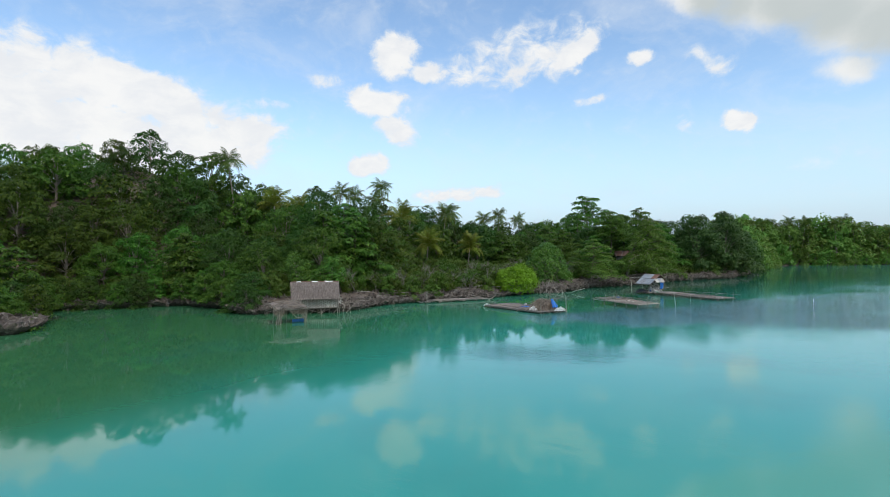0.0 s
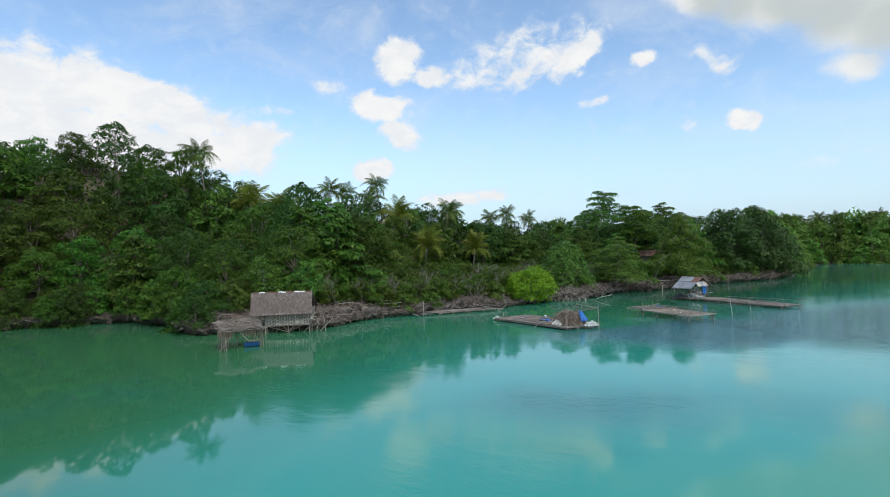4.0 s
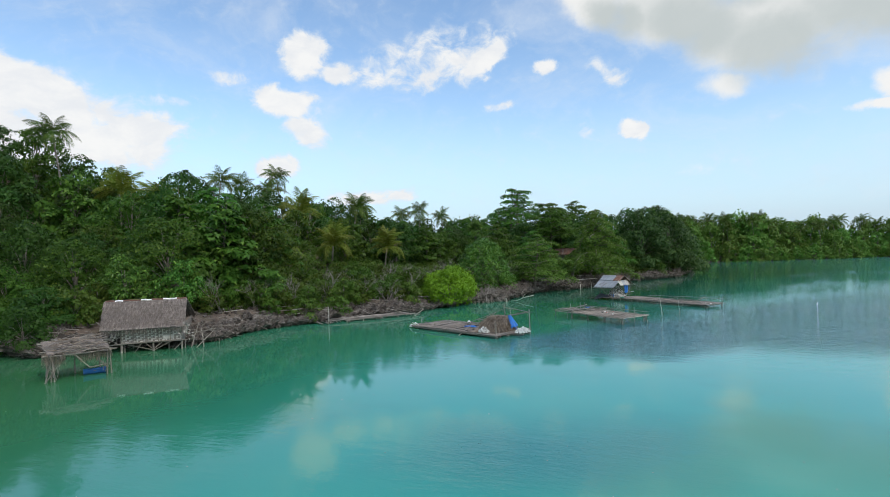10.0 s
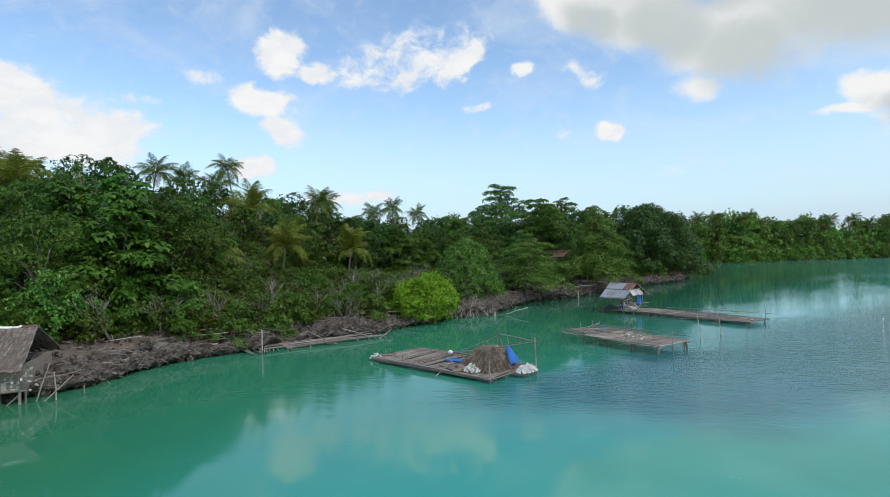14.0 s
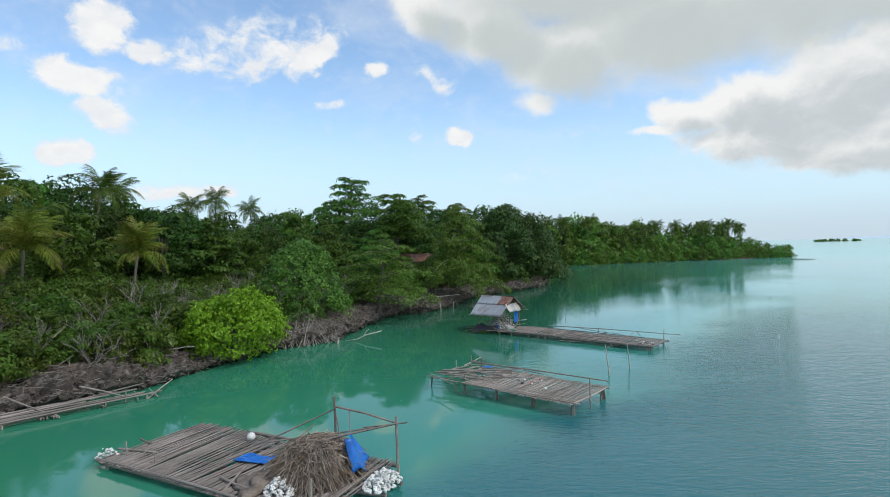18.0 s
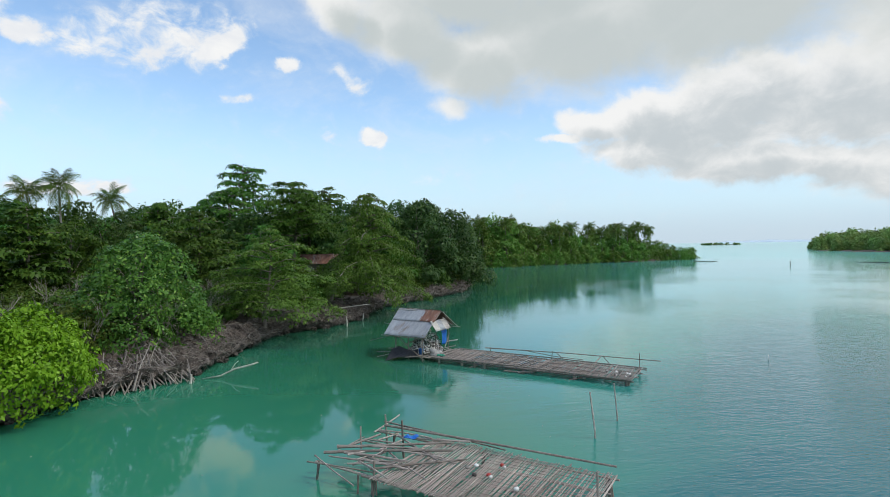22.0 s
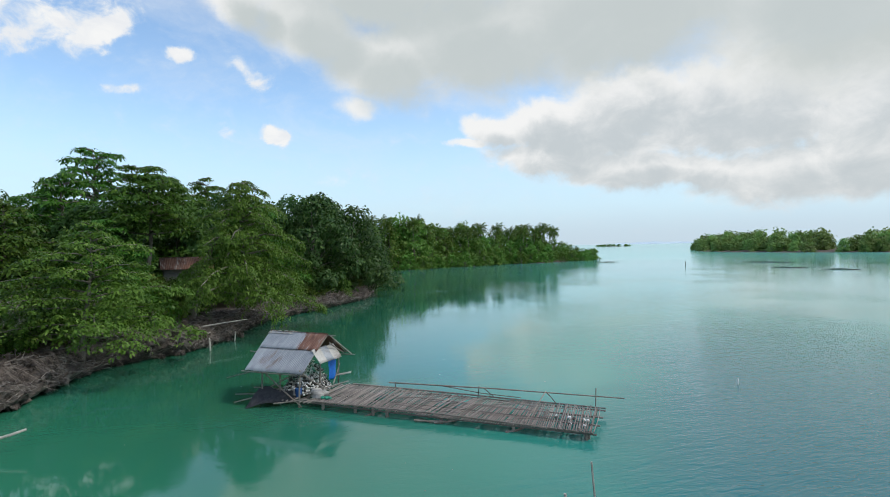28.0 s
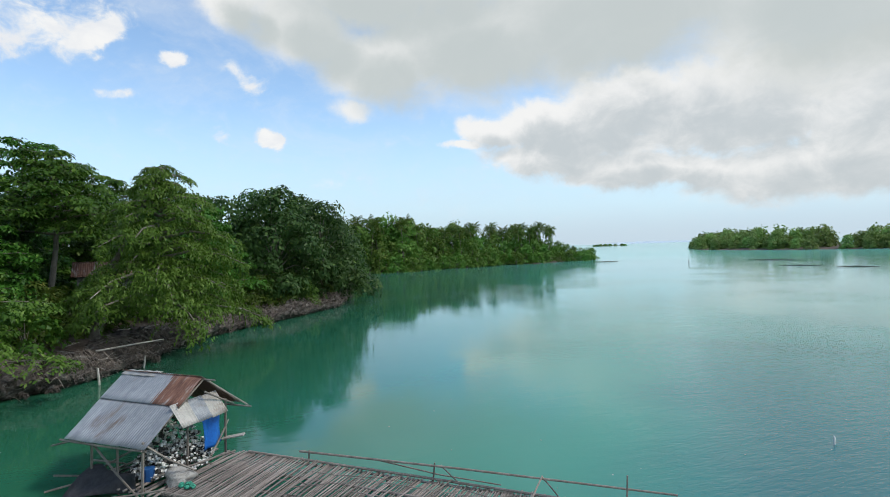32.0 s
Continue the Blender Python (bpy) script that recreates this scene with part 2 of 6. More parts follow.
def foliage(name, dark, light, young=None, thin=0.3, rough=0.42):
    """Leaves: each its own tone, and each plant too; light comes through a little."""
    m, tr, bs = material(name)
    geo, info = tr.nodes.new("ShaderNodeNewGeometry"), tr.nodes.new("ShaderNodeObjectInfo")
    v = coords(tr)
    patch = noise_of(tr, v, 0.45, 3, 0.5)
    tuft = noise_of(tr, v, 1.5, 2, 0.5)
    f = mth(tr, "MULTIPLY_ADD", geo.outputs["Random Per Island"], 0.45, mth(tr, "MULTIPLY_ADD", patch.outputs["Fac"], 1.1, -0.85))
    f = mth(tr, "MULTIPLY_ADD", tuft.outputs["Fac"], 1.0, f, clamp=True)
    col = mixc(tr, f, dark, light)
    if young:
        col = mixc(tr, smooth(tr, geo.outputs["Random Per Island"], 0.86, 0.97), col, young)
    hsv = tr.nodes.new("ShaderNodeHueSaturation")
    tr.links.new(col, hsv.inputs["Color"])
    tr.links.new(mth(tr, "MULTIPLY_ADD", info.outputs["Random"], 0.045, 0.4775), hsv.inputs["Hue"])
    tr.links.new(mth(tr, "MULTIPLY_ADD", info.outputs["Random"], 0.5, 0.75), hsv.inputs["Value"])
    hsv.inputs["Saturation"].default_value = 1.05
    tr.links.new(hsv.outputs[0], bs.inputs["Base Color"])
    bs.inputs["Roughness"].default_value = rough
    bs.inputs["Specular IOR Level"].default_value = 0.16
    tl, mx = tr.nodes.new("ShaderNodeBsdfTranslucent"), tr.nodes.new("ShaderNodeMixShader")
    tr.links.new(hsv.outputs[0], tl.inputs[0])
    mx.inputs[0].default_value = thin
    tr.links.new(bs.outputs[0], mx.inputs[1])
    tr.links.new(tl.outputs[0], mx.inputs[2])
    tr.links.new(mx.outputs[0], tr.nodes["Material Output"].inputs[0])
    return m


LEAF_DARK = foliage("leaf_dark", (0.026, 0.064, 0.013), (0.069, 0.126, 0.025))
LEAF_MID = foliage("leaf_mid", (0.039, 0.085, 0.014), (0.091, 0.159, 0.025), (0.132, 0.197, 0.031))
LEAF_LAYER = foliage("leaf_layer", (0.044, 0.112, 0.018), (0.103, 0.205, 0.034), (0.151, 0.253, 0.048))
LEAF_WEEP = foliage("leaf_weep", (0.072, 0.157, 0.027), (0.158, 0.275, 0.050), (0.212, 0.330, 0.080))
LEAF_BLUE = foliage("leaf_glossy", (0.058, 0.151, 0.032), (0.153, 0.298, 0.059), (0.238, 0.384, 0.079), rough=0.3)
LEAF_BUSH = foliage("leaf_bright", (0.132, 0.285, 0.024), (0.255, 0.453, 0.048), (0.352, 0.569, 0.097))
LEAF_SHRUB = foliage("leaf_shrub", (0.050, 0.096, 0.017), (0.117, 0.178, 0.033), (0.169, 0.213, 0.051))
LEAF_POINT = foliage("leaf_point", (0.032, 0.088, 0.025), (0.090, 0.180, 0.051), (0.133, 0.230, 0.064))
LEAF_PALM = foliage("leaf_palm", (0.056, 0.110, 0.022), (0.143, 0.206, 0.047), (0.251, 0.272, 0.073))
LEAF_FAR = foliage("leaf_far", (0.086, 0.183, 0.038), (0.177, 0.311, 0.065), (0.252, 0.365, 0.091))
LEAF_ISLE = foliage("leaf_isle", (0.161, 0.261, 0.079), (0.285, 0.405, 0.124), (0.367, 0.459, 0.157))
LEAF_YOUNG = foliage("leaf_young_palm", (0.115, 0.156, 0.024), (0.244, 0.276, 0.055), (0.319, 0.321, 0.082))
BARK = worn("bark", (0.10, 0.085, 0.065), (0.24, 0.21, 0.17), (0.32, 0.30, 0.26), 4.0, 0.9, (1, 1, 0.25), 0.8)
TWIG = worn("dry_twig", (0.15, 0.13, 0.11), (0.32, 0.29, 0.25), None, 5.0, 0.9)
ROCK = worn("karst_rock", (0.030, 0.024, 0.020), (0.150, 0.122, 0.100), (0.25, 0.22, 0.19), 3.4, 0.95, (1, 1, 1), 1.0, 0.12, spread=0.18)
SOIL = worn("leaf_litter", (0.055, 0.040, 0.031), (0.165, 0.125, 0.098), (0.10, 0.085, 0.05), 1.6, 0.95, (1, 1, 1), 0.9, 0.06, spread=0.0)
ROOT = worn("dry_root", (0.075, 0.058, 0.046), (0.20, 0.165, 0.135), None, 4.0, 0.9)
BAMBOO = worn("weathered_bamboo", (0.115, 0.097, 0.084), (0.315, 0.272, 0.238), (0.21, 0.18, 0.155), 2.2, 0.75, (0.35, 4, 4), 0.4, 0.01, spread=0.32)
BLEACHED = worn("bleached_bamboo", (0.20, 0.168, 0.142), (0.46, 0.395, 0.34), (0.30, 0.25, 0.21), 2.2, 0.75, (0.35, 4, 4), 0.4, 0.01, spread=0.3)
POLE = worn("grey_pole", (0.13, 0.11, 0.092), (0.32, 0.28, 0.235), (0.20, 0.165, 0.13), 3.0, 0.8, (1, 1, 0.3), 0.5, 0.01, spread=0.25)
DRIFT = worn("driftwood", (0.30, 0.27, 0.23), (0.55, 0.51, 0.45), None, 4.0, 0.85, (1, 1, 1), 0.5)
THATCH = worn("thatch", (0.112, 0.091, 0.077), (0.275, 0.230, 0.198), (0.18, 0.15, 0.125), 2.5, 0.95, (5, 1, 1), 0.9, 0.03, spread=0.3)
STRAW = worn("dry_straw", (0.17, 0.132, 0.10), (0.39, 0.32, 0.255), (0.15, 0.11, 0.075), 3.5, 0.95, (1, 1, 1), 0.9, 0.03, spread=0.3)
WEAVE = worn("woven_bamboo", (0.42, 0.38, 0.33), (0.66, 0.62, 0.55), (0.34, 0.30, 0.25), 3.0, 0.85, (1, 1, 1), 0.5, 0.01, spread=0.25)
ZINC = worn("corrugated_zinc", (0.20, 0.22, 0.238), (0.36, 0.38, 0.40), (0.17, 0.13, 0.105), 1.6, 0.5, (3.0, 0.6, 1), 0.15, 0.005, 0.25, 0.12)
ZINC_PALE = worn("pale_zinc", (0.30, 0.285, 0.255), (0.50, 0.475, 0.43), (0.17, 0.13, 0.10), 1.8, 0.55, (3.0, 0.6, 1), 0.15, 0.005, 0.1, 0.12)
RUST = worn("rusty_zinc", (0.090, 0.042, 0.030), (0.21, 0.105, 0.07), (0.30, 0.26, 0.24), 2.0, 0.85, (3.0, 0.6, 1), 0.3, 0.006, spread=0.2)
TARP = worn("blue_tarp", (0.010, 0.105, 0.42), (0.02, 0.19, 0.62), None, 2.0, 0.4, (1, 1, 1), 0.5, 0.03, spread=0.05)
BLACKNET = worn("black_netting", (0.018, 0.018, 0.022), (0.06, 0.06, 0.065), None, 8.0, 0.8, (1, 1, 1), 0.6, 0.02)
PALENET = worn("pale_netting", (0.30, 0.285, 0.26), (0.52, 0.50, 0.46), (0.22, 0.2, 0.18), 9.0, 0.9, (1, 1, 1), 0.9, 0.03)
WHITE = worn("white_float", (0.62, 0.61, 0.57), (0.85, 0.84, 0.80), (0.50, 0.48, 0.43), 6.0, 0.55, (1, 1, 1), 0.3, 0.01, spread=0.12)
RED = worn("red_float", (0.42, 0.03, 0.025), (0.60, 0.06, 0.04), None, 5.0, 0.5)
ROPE = worn("dark_rope", (0.035, 0.033, 0.03), (0.09, 0.08, 0.07), None, 12.0, 0.9)
BLUEPAINT = worn("blue_paint", (0.015, 0.09, 0.30), (0.03, 0.16, 0.46), (0.05, 0.10, 0.2), 2.5, 0.5)
GREENNET = worn("green_net", (0.02, 0.20, 0.12), (0.06, 0.36, 0.24), None, 6.0, 0.8)
PLANK = worn("grey_planks", (0.16, 0.15, 0.135), (0.32, 0.30, 0.27), None, 2.0, 0.85, (0.3, 1, 3), 0.6)


def make_water():
    m, tr, bs = material("lagoon_water")
    co = tr.nodes.new("ShaderNodeTexCoord")
    pos = co.outputs["Object"]
    sep = tr.nodes.new("ShaderNodeSeparateXYZ")
    tr.links.new(pos, sep.inputs[0])
    big = noise_of(tr, pos, 0.035, 3, 0.5, 0.3).outputs["Fac"]
    mid = noise_of(tr, pos, 0.11, 3, 0.5, 0.3).outputs["Fac"]
    warp = tr.nodes.new("ShaderNodeVectorMath")
    warp.operation = "MULTIPLY_ADD"
    tr.links.new(noise_of(tr, pos, 0.09, 4, 0.55).outputs["Color"], warp.inputs[0])
    warp.inputs[1].default_value = (14, 8, 0)
    tr.links.new(pos, warp.inputs[2])

    def patch(x, y, hx, hy, turn, lo, hi):
        mp = tr.nodes.new("ShaderNodeMapping")
        mp.vector_type = "TEXTURE"
        mp.inputs[1].default_value, mp.inputs[2].default_value, mp.inputs[3].default_value = (x + 7, y + 4, 0), (0, 0, radians(turn)), (hx, hy, 1)
        tr.links.new(warp.outputs[0], mp.inputs[0])
        ln = tr.nodes.new("ShaderNodeVectorMath")
        ln.operation = "LENGTH"
        tr.links.new(mp.outputs[0], ln.inputs[0])
        return smooth(tr, ln.outputs["Value"], hi, lo)

    # shallow and bright off shore, darker and greener along the wooded bank with tree reflections put into the colour,
    # pale shoals far out
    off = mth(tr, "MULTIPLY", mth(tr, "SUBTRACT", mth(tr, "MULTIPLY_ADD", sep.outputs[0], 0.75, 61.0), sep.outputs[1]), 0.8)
    # farther out on the left, to paint the wooded hill's dark reflection
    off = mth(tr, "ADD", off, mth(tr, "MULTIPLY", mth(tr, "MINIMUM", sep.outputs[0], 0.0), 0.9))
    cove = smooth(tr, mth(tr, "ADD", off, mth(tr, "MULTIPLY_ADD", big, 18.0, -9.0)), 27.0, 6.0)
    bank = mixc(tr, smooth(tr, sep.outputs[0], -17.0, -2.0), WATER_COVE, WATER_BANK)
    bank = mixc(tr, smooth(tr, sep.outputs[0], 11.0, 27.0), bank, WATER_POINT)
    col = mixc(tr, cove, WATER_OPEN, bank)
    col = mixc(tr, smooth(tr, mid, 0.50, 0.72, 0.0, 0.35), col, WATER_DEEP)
    # cat's paws, with the darker blue sky that ripples reflect painted into their colour
    paws = patch(22, 47, 19, 6.5, 9, 0.55, 1.15)
    for row in [(42, 55, 27, 9, 18, 0.4, 1.2), (5, 30.5, 6.0, 4, 0, 0.1, 1.2), (30, 44, 14, 8, 5, 0.4, 1.1)]:
        paws = mth(tr, "MAXIMUM", paws, mth(tr, "MULTIPLY", patch(*row), 0.6 if row[0] < 10 else 1.0))
    near = smooth(tr, sep.outputs[0], 62.0, 34.0, 0.35, 0.9)
    col = mixc(tr, mth(tr, "MULTIPLY", paws, near), col, WATER_PAW_SKY)
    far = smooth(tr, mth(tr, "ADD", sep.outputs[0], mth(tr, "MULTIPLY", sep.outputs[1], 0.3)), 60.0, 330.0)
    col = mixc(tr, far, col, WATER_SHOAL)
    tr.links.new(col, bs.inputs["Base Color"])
    tr.links.new(smooth(tr, far, 0.0, 1.0, 0.02, 0.10), bs.inputs["Roughness"])
    tr.links.new(smooth(tr, far, 0.3, 1.0, 0.5, 0.12), bs.inputs["Specular IOR Level"])
    bs.inputs["IOR"].default_value = 1.42
    # small ripples, stronger where the wind touches
    st = tr.nodes.new("ShaderNodeMapping")
    st.vector_type = "TEXTURE"
    st.inputs[3].default_value = (1.7, 0.6, 1)
    st.inputs[2].default_value = (0, 0, radians(-26))
    tr.links.new(pos, st.inputs[0])
    r1 = noise_of(tr, st.outputs[0], 1.1, 3, 0.55, 0.5).outputs["Fac"]
    r2 = noise_of(tr, st.outputs[0], 4.2, 3, 0.6, 0.3).outputs["Fac"]
    gust = smooth(tr, noise_of(tr, pos, 0.06, 3, 0.55, 0.5).outputs["Fac"], 0.46, 0.62, 0.035, 0.40)
    open_side = smooth(tr, mth(tr, "SUBTRACT", sep.outputs[0], mth(tr, "MULTIPLY", sep.outputs[1], 0.25)), -2.0, 22.0, 0.0, 0.27)
    open_side = mth(tr, "MULTIPLY", open_side, smooth(tr, sep.outputs[1], 96.0, 74.0, 0.12, 1.0))
    beyond = mth(tr, "SUBTRACT", mth(tr, "SUBTRACT", sep.outputs[0], 46.0), mth(tr, "MULTIPLY", mth(tr, "SUBTRACT", sep.outputs[1], 85.0), 0.45))
    beyond = mth(tr, "MULTIPLY", smooth(tr, beyond, -2.0, 4.0, 0.0, 0.22), smooth(tr, sep.outputs[1], 146.0, 132.0))
    open_side = mth(tr, "MAXIMUM", open_side, beyond)
    # a sheltered slick lies off the wooded point
    slick = smooth(tr, patch(47, 82, 24, 9, 34, 0.75, 1.1), 0.0, 1.0, 1.0, 0.35)
    wind = mth(tr, "MULTIPLY", mth(tr, "ADD", mth(tr, "MULTIPLY_ADD", paws, 0.9, gust), open_side), slick)
    r3 = noise_of(tr, st.outputs[0], 9.5, 2, 0.6, 0.2).outputs["Fac"]
    h = mth(tr, "MULTIPLY_ADD", r2, mth(tr, "MULTIPLY_ADD", paws, 0.35, 0.25), mth(tr, "MULTIPLY", r1, 0.6))
    h = mth(tr, "MULTIPLY_ADD", r3, 0.12, h)
    b = tr.nodes.new("ShaderNodeBump")
    b.inputs["Distance"].default_value = 0.05
    tr.links.new(mth(tr, "MULTIPLY", wind, RIPPLE), b.inputs["Strength"])
    tr.links.new(h, b.inputs["Height"])
    tr.links.new(b.outputs[0], bs.inputs["Normal"])
    return m


# COVE and POINT hold the trees' dark green reflection in their base colour
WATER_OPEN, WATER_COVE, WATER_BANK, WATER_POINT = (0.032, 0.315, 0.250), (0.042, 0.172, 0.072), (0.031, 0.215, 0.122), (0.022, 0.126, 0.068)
WATER_DEEP, WATER_PAW_SKY, WATER_SHOAL, RIPPLE = (0.018, 0.170, 0.135), (0.014, 0.124, 0.146), (0.22, 0.66, 0.55), 0.8
WATER = make_water()


# ---- building helpers ----
class MB:
    """A mesh in the making: vertices and faces."""

    def __init__(self):
        self.v, self.f = [], []

    def add(self, verts, faces):
        k = len(self.v)
        self.v += [tuple(p) for p in verts]
        self.f += [tuple(i + k for i in q) for q in faces]
        return self

    def tube(self, path, radii, n=6, cap=True):
        path = [Vector(p) for p in path]
        if isinstance(radii, (int, float)):
            radii = [radii] * len(path)
        rings = []
        for i, p in enumerate(path):
            d = (path[min(i + 1, len(path) - 1)] - path[max(i - 1, 0)]).normalized()
            a = d.cross(Vector((0, 0, 1)) if abs(d.z) < 0.9 else Vector((1, 0, 0))).normalized()
            b = d.cross(a)
            rings.append([p + (a * math.cos(6.2832 * k / n) + b * math.sin(6.2832 * k / n)) * radii[i] for k in range(n)])
        faces = [(i * n + k, i * n + (k + 1) % n, (i + 1) * n + (k + 1) % n, (i + 1) * n + k) for i in range(len(path) - 1) for k in range(n)]
        if cap:
            faces += [tuple(range(n))[::-1], tuple((len(path) - 1) * n + k for k in range(n))]
        return self.add([p for r in rings for p in r], faces)

    def stick(self, a, b, r0, r1=None, rng=None, bend=0.0, n=6):
        a, b = Vector(a), Vector(b)
        r1 = r0 if r1 is None else r1
        mid = (a + b) / 2
        if rng and bend:
            mid += Vector([rng.uniform(-1, 1) for _ in range(3)]) * bend * (b - a).length
        return self.tube([a, mid, b], [r0, (r0 + r1) / 2, r1], n)

    def box(self, lo, hi):
        (x0, y0, z0), (x1, y1, z1) = lo, hi
        v = [(x, y, z) for z in (z0, z1) for y in (y0, y1) for x in (x0, x1)]
        return self.add(v, [(0, 2, 3, 1), (4, 5, 7, 6), (0, 1, 5, 4), (2, 6, 7, 3), (0, 4, 6, 2), (1, 3, 7, 5)])

    def lump(self, c, r, rng, squash=0.7, seg=8, rings=5, rough=0.25):
        v, f = [], []
        o = Vector((rng.uniform(0, 50), rng.uniform(0, 50), rng.uniform(0, 50)))
        for i in range(rings + 1):
            t = math.pi * i / rings
            for k in range(seg):
                p = 6.2832 * k / seg
                d = Vector((math.sin(t) * math.cos(p), math.sin(t) * math.sin(p), math.cos(t)))
                q = d * (1 + rough * 2 * noise.noise(d * 1.6 + o))
                v.append((c[0] + q.x * r, c[1] + q.y * r, c[2] + q.z * r * squash))
        for i in range(rings):
            for k in range(seg):
                f.append((i * seg + k, (i + 1) * seg + k, (i + 1) * seg + (k + 1) % seg, i * seg + (k + 1) % seg))
        return self.add(v, f)

    def mesh(self, name, mat, flat=True):
        me = bpy.data.meshes.new(name)
        me.from_pydata(self.v, [], self.f)
        me.materials.append(mat)
        if not flat:
            me.polygons.foreach_set("use_smooth", [True] * len(me.polygons))
        me.update()
        return me


def thing(name, label, category, group="", kind="", at=None):
    ob = new(name)
    if at is not None:
        ob.matrix_basis = at
    return tagged(ob, label, category, group, kind)


def part(name, mb, mat, parent, label="", flat=True, at=None):
    me = mb if isinstance(mb, bpy.types.Mesh) else mb.mesh(name, mat, flat)
    ob = new(name, me)
    ob.parent = parent
    if at is not None:
        ob.matrix_basis = at
    if label:
        tagged(ob, label)
    return ob


def solid(name, mb, mat, label, category, group="", kind="", flat=True, at=None):
    ob = new(name, mb if isinstance(mb, bpy.types.Mesh) else mb.mesh(name, mat, flat))
    if at is not None:
        ob.matrix_basis = at
    return tagged(ob, label, category, group, kind)


# ---- the lie of the land ----
SHORE = [(-140, 34), (-62, 33), (-38, 35), (-32.6, 38.2), (-33.2, 41.5), (-38, 47), (-43, 53.5), (-36, 56.5), (-31, 58.5), (-24.5, 54.6), (-21.2, 50.2),
         (-19, 49.3), (-15.8, 51.5), (-11.6, 51.2), (-9.7, 52.7), (-8.7, 55.7), (-7, 57.9), (-4.9, 59.2), (-2.6, 60.3), (0, 61.9), (4, 63.6),
         (6.3, 66.6), (9.2, 69), (11.3, 70.6), (14.2, 71.2), (16.5, 74.4), (19, 77.7), (21.4, 80.6), (26, 81.6), (29.4, 84.6), (34, 89.9),
         (38.2, 92.4), (45, 95.6), (51, 99), (57.5, 106.5), (68, 122), (84, 146), (93, 157), (101, 157.5), (109.5, 153), (121, 155), (133, 152.5), (145, 153.8),
         (156, 149), (167, 150), (177, 145.5), (186, 146), (191, 150), (193, 158)]
LAND = SHORE + [(185, 190), (170, 330), (-140, 330)]
_LP = np.array(LAND, float)


def land_d(px, py):
    """Distance in from the water's edge, negative over the water."""
    px, py = np.atleast_1d(np.asarray(px, float)), np.atleast_1d(np.asarray(py, float))
    best, inside = np.full(px.shape, 1e9), np.zeros(px.shape, bool)
    for (x0, y0), (x1, y1) in zip(_LP, np.roll(_LP, -1, 0)):
        dx, dy = x1 - x0, y1 - y0
        t = np.clip(((px - x0) * dx + (py - y0) * dy) / (dx * dx + dy * dy), 0, 1)
        best = np.minimum(best, np.hypot(px - x0 - t * dx, py - y0 - t * dy))
        cross = (y0 > py) != (y1 > py)
        with np.errstate(divide="ignore", invalid="ignore"):
            inside ^= cross & (px < (x1 - x0) * (py - y0) / (y1 - y0 + 1e-12) + x0)
    return np.where(inside, best, -best)


def sstep(x, a, b):
    t = np.clip((x - a) / (b - a), 0, 1)
    return t * t * (3 - 2 * t)


def ground_z(px, py, d=None):
    d = land_d(px, py) if d is None else d
    hill = np.interp(px, HILL_X, HILL)
    z = -2.0 + 2.3 * sstep(d, 0.5, 2.4) + 0.9 * sstep(d, 1.0, 3.2) + hill * sstep(d, 1.5, 36) + 0.02 * np.clip(d, 0, 60)
    return z + 0.25 * np.sin(px * 0.9 + 1.7 * np.sin(py * 0.37)) * np.cos(py * 0.8) * sstep(d, 1, 4)


HILL_X = [-67, -60, -54, -47, -40, -34, -24, -16, -9, -3, 4, 11, 19, 25, 60]
HILL = [11.8, 15.0, 19.0, 15.2, 11.0, 8.4, 6.9, 5.6, 5.6, 3.0, 1.8, 1.0, 1.0, 1.3, 1.2]


_P0, _P1 = _LP, np.roll(_LP, -1, 0)
_DP = _P1 - _P0
_DD = (_DP ** 2).sum(1)


def gz(x, y):
    """Height of the ground at one place."""
    q = np.array((x, y)) - _P0
    t = np.clip((q * _DP).sum(1) / _DD, 0, 1)[:, None]
    d = math.sqrt(((q - t * _DP) ** 2).sum(1).min())
    up = (_P0[:, 1] > y) != (_P1[:, 1] > y)
    cross = up & (x < _DP[:, 0] * (y - _P0[:, 1]) / (_DP[:, 1] + 1e-12) + _P0[:, 0])
    d = d if int(cross.sum()) % 2 else -d
    return float(ground_z(np.array([x]), np.array([y]), np.array([d]))[0])


def make_ground():
    xs = np.concatenate([np.arange(-140, -50, 5), np.arange(-50, 62, 1.0), np.arange(62, 215, 4)])
    ys = np.concatenate([np.arange(24, 44, 3), np.arange(44, 112, 1.0), np.arange(112, 330, 8)])
    gx, gy = np.meshgrid(xs, ys)
    z = ground_z(gx.ravel(), gy.ravel())
    n, r = len(xs), len(ys)
    mb = MB()
    mb.v = [(float(a), float(b), float(c)) for a, b, c in zip(gx.ravel(), gy.ravel(), z)]
    mb.f = [(j * n + i, j * n + i + 1, (j + 1) * n + i + 1, (j + 1) * n + i) for j in range(r - 1) for i in range(n - 1)]
    # the lagoon's bed runs on from the land's edge to the horizon
    a, c, b0, b1 = float(xs[0]), float(xs[-1]), float(ys[0]), float(ys[-1])
    for q in [((-4800, -4800), (4800, b0)), ((-4800, b1), (4800, 4800)), ((-4800, b0), (a, b1)), ((c, b0), (4800, b1))]:
        (x0, y0), (x1, y1) = q
        mb.add([(x0, y0, -2), (x1, y0, -2), (x1, y1, -2), (x0, y1, -2)], [(0, 1, 2, 3)])
    solid("ground", mb, SOIL, "brown leaf-littered ground of the wooded shore", "ground", kind="structure", flat=False)


make_ground()
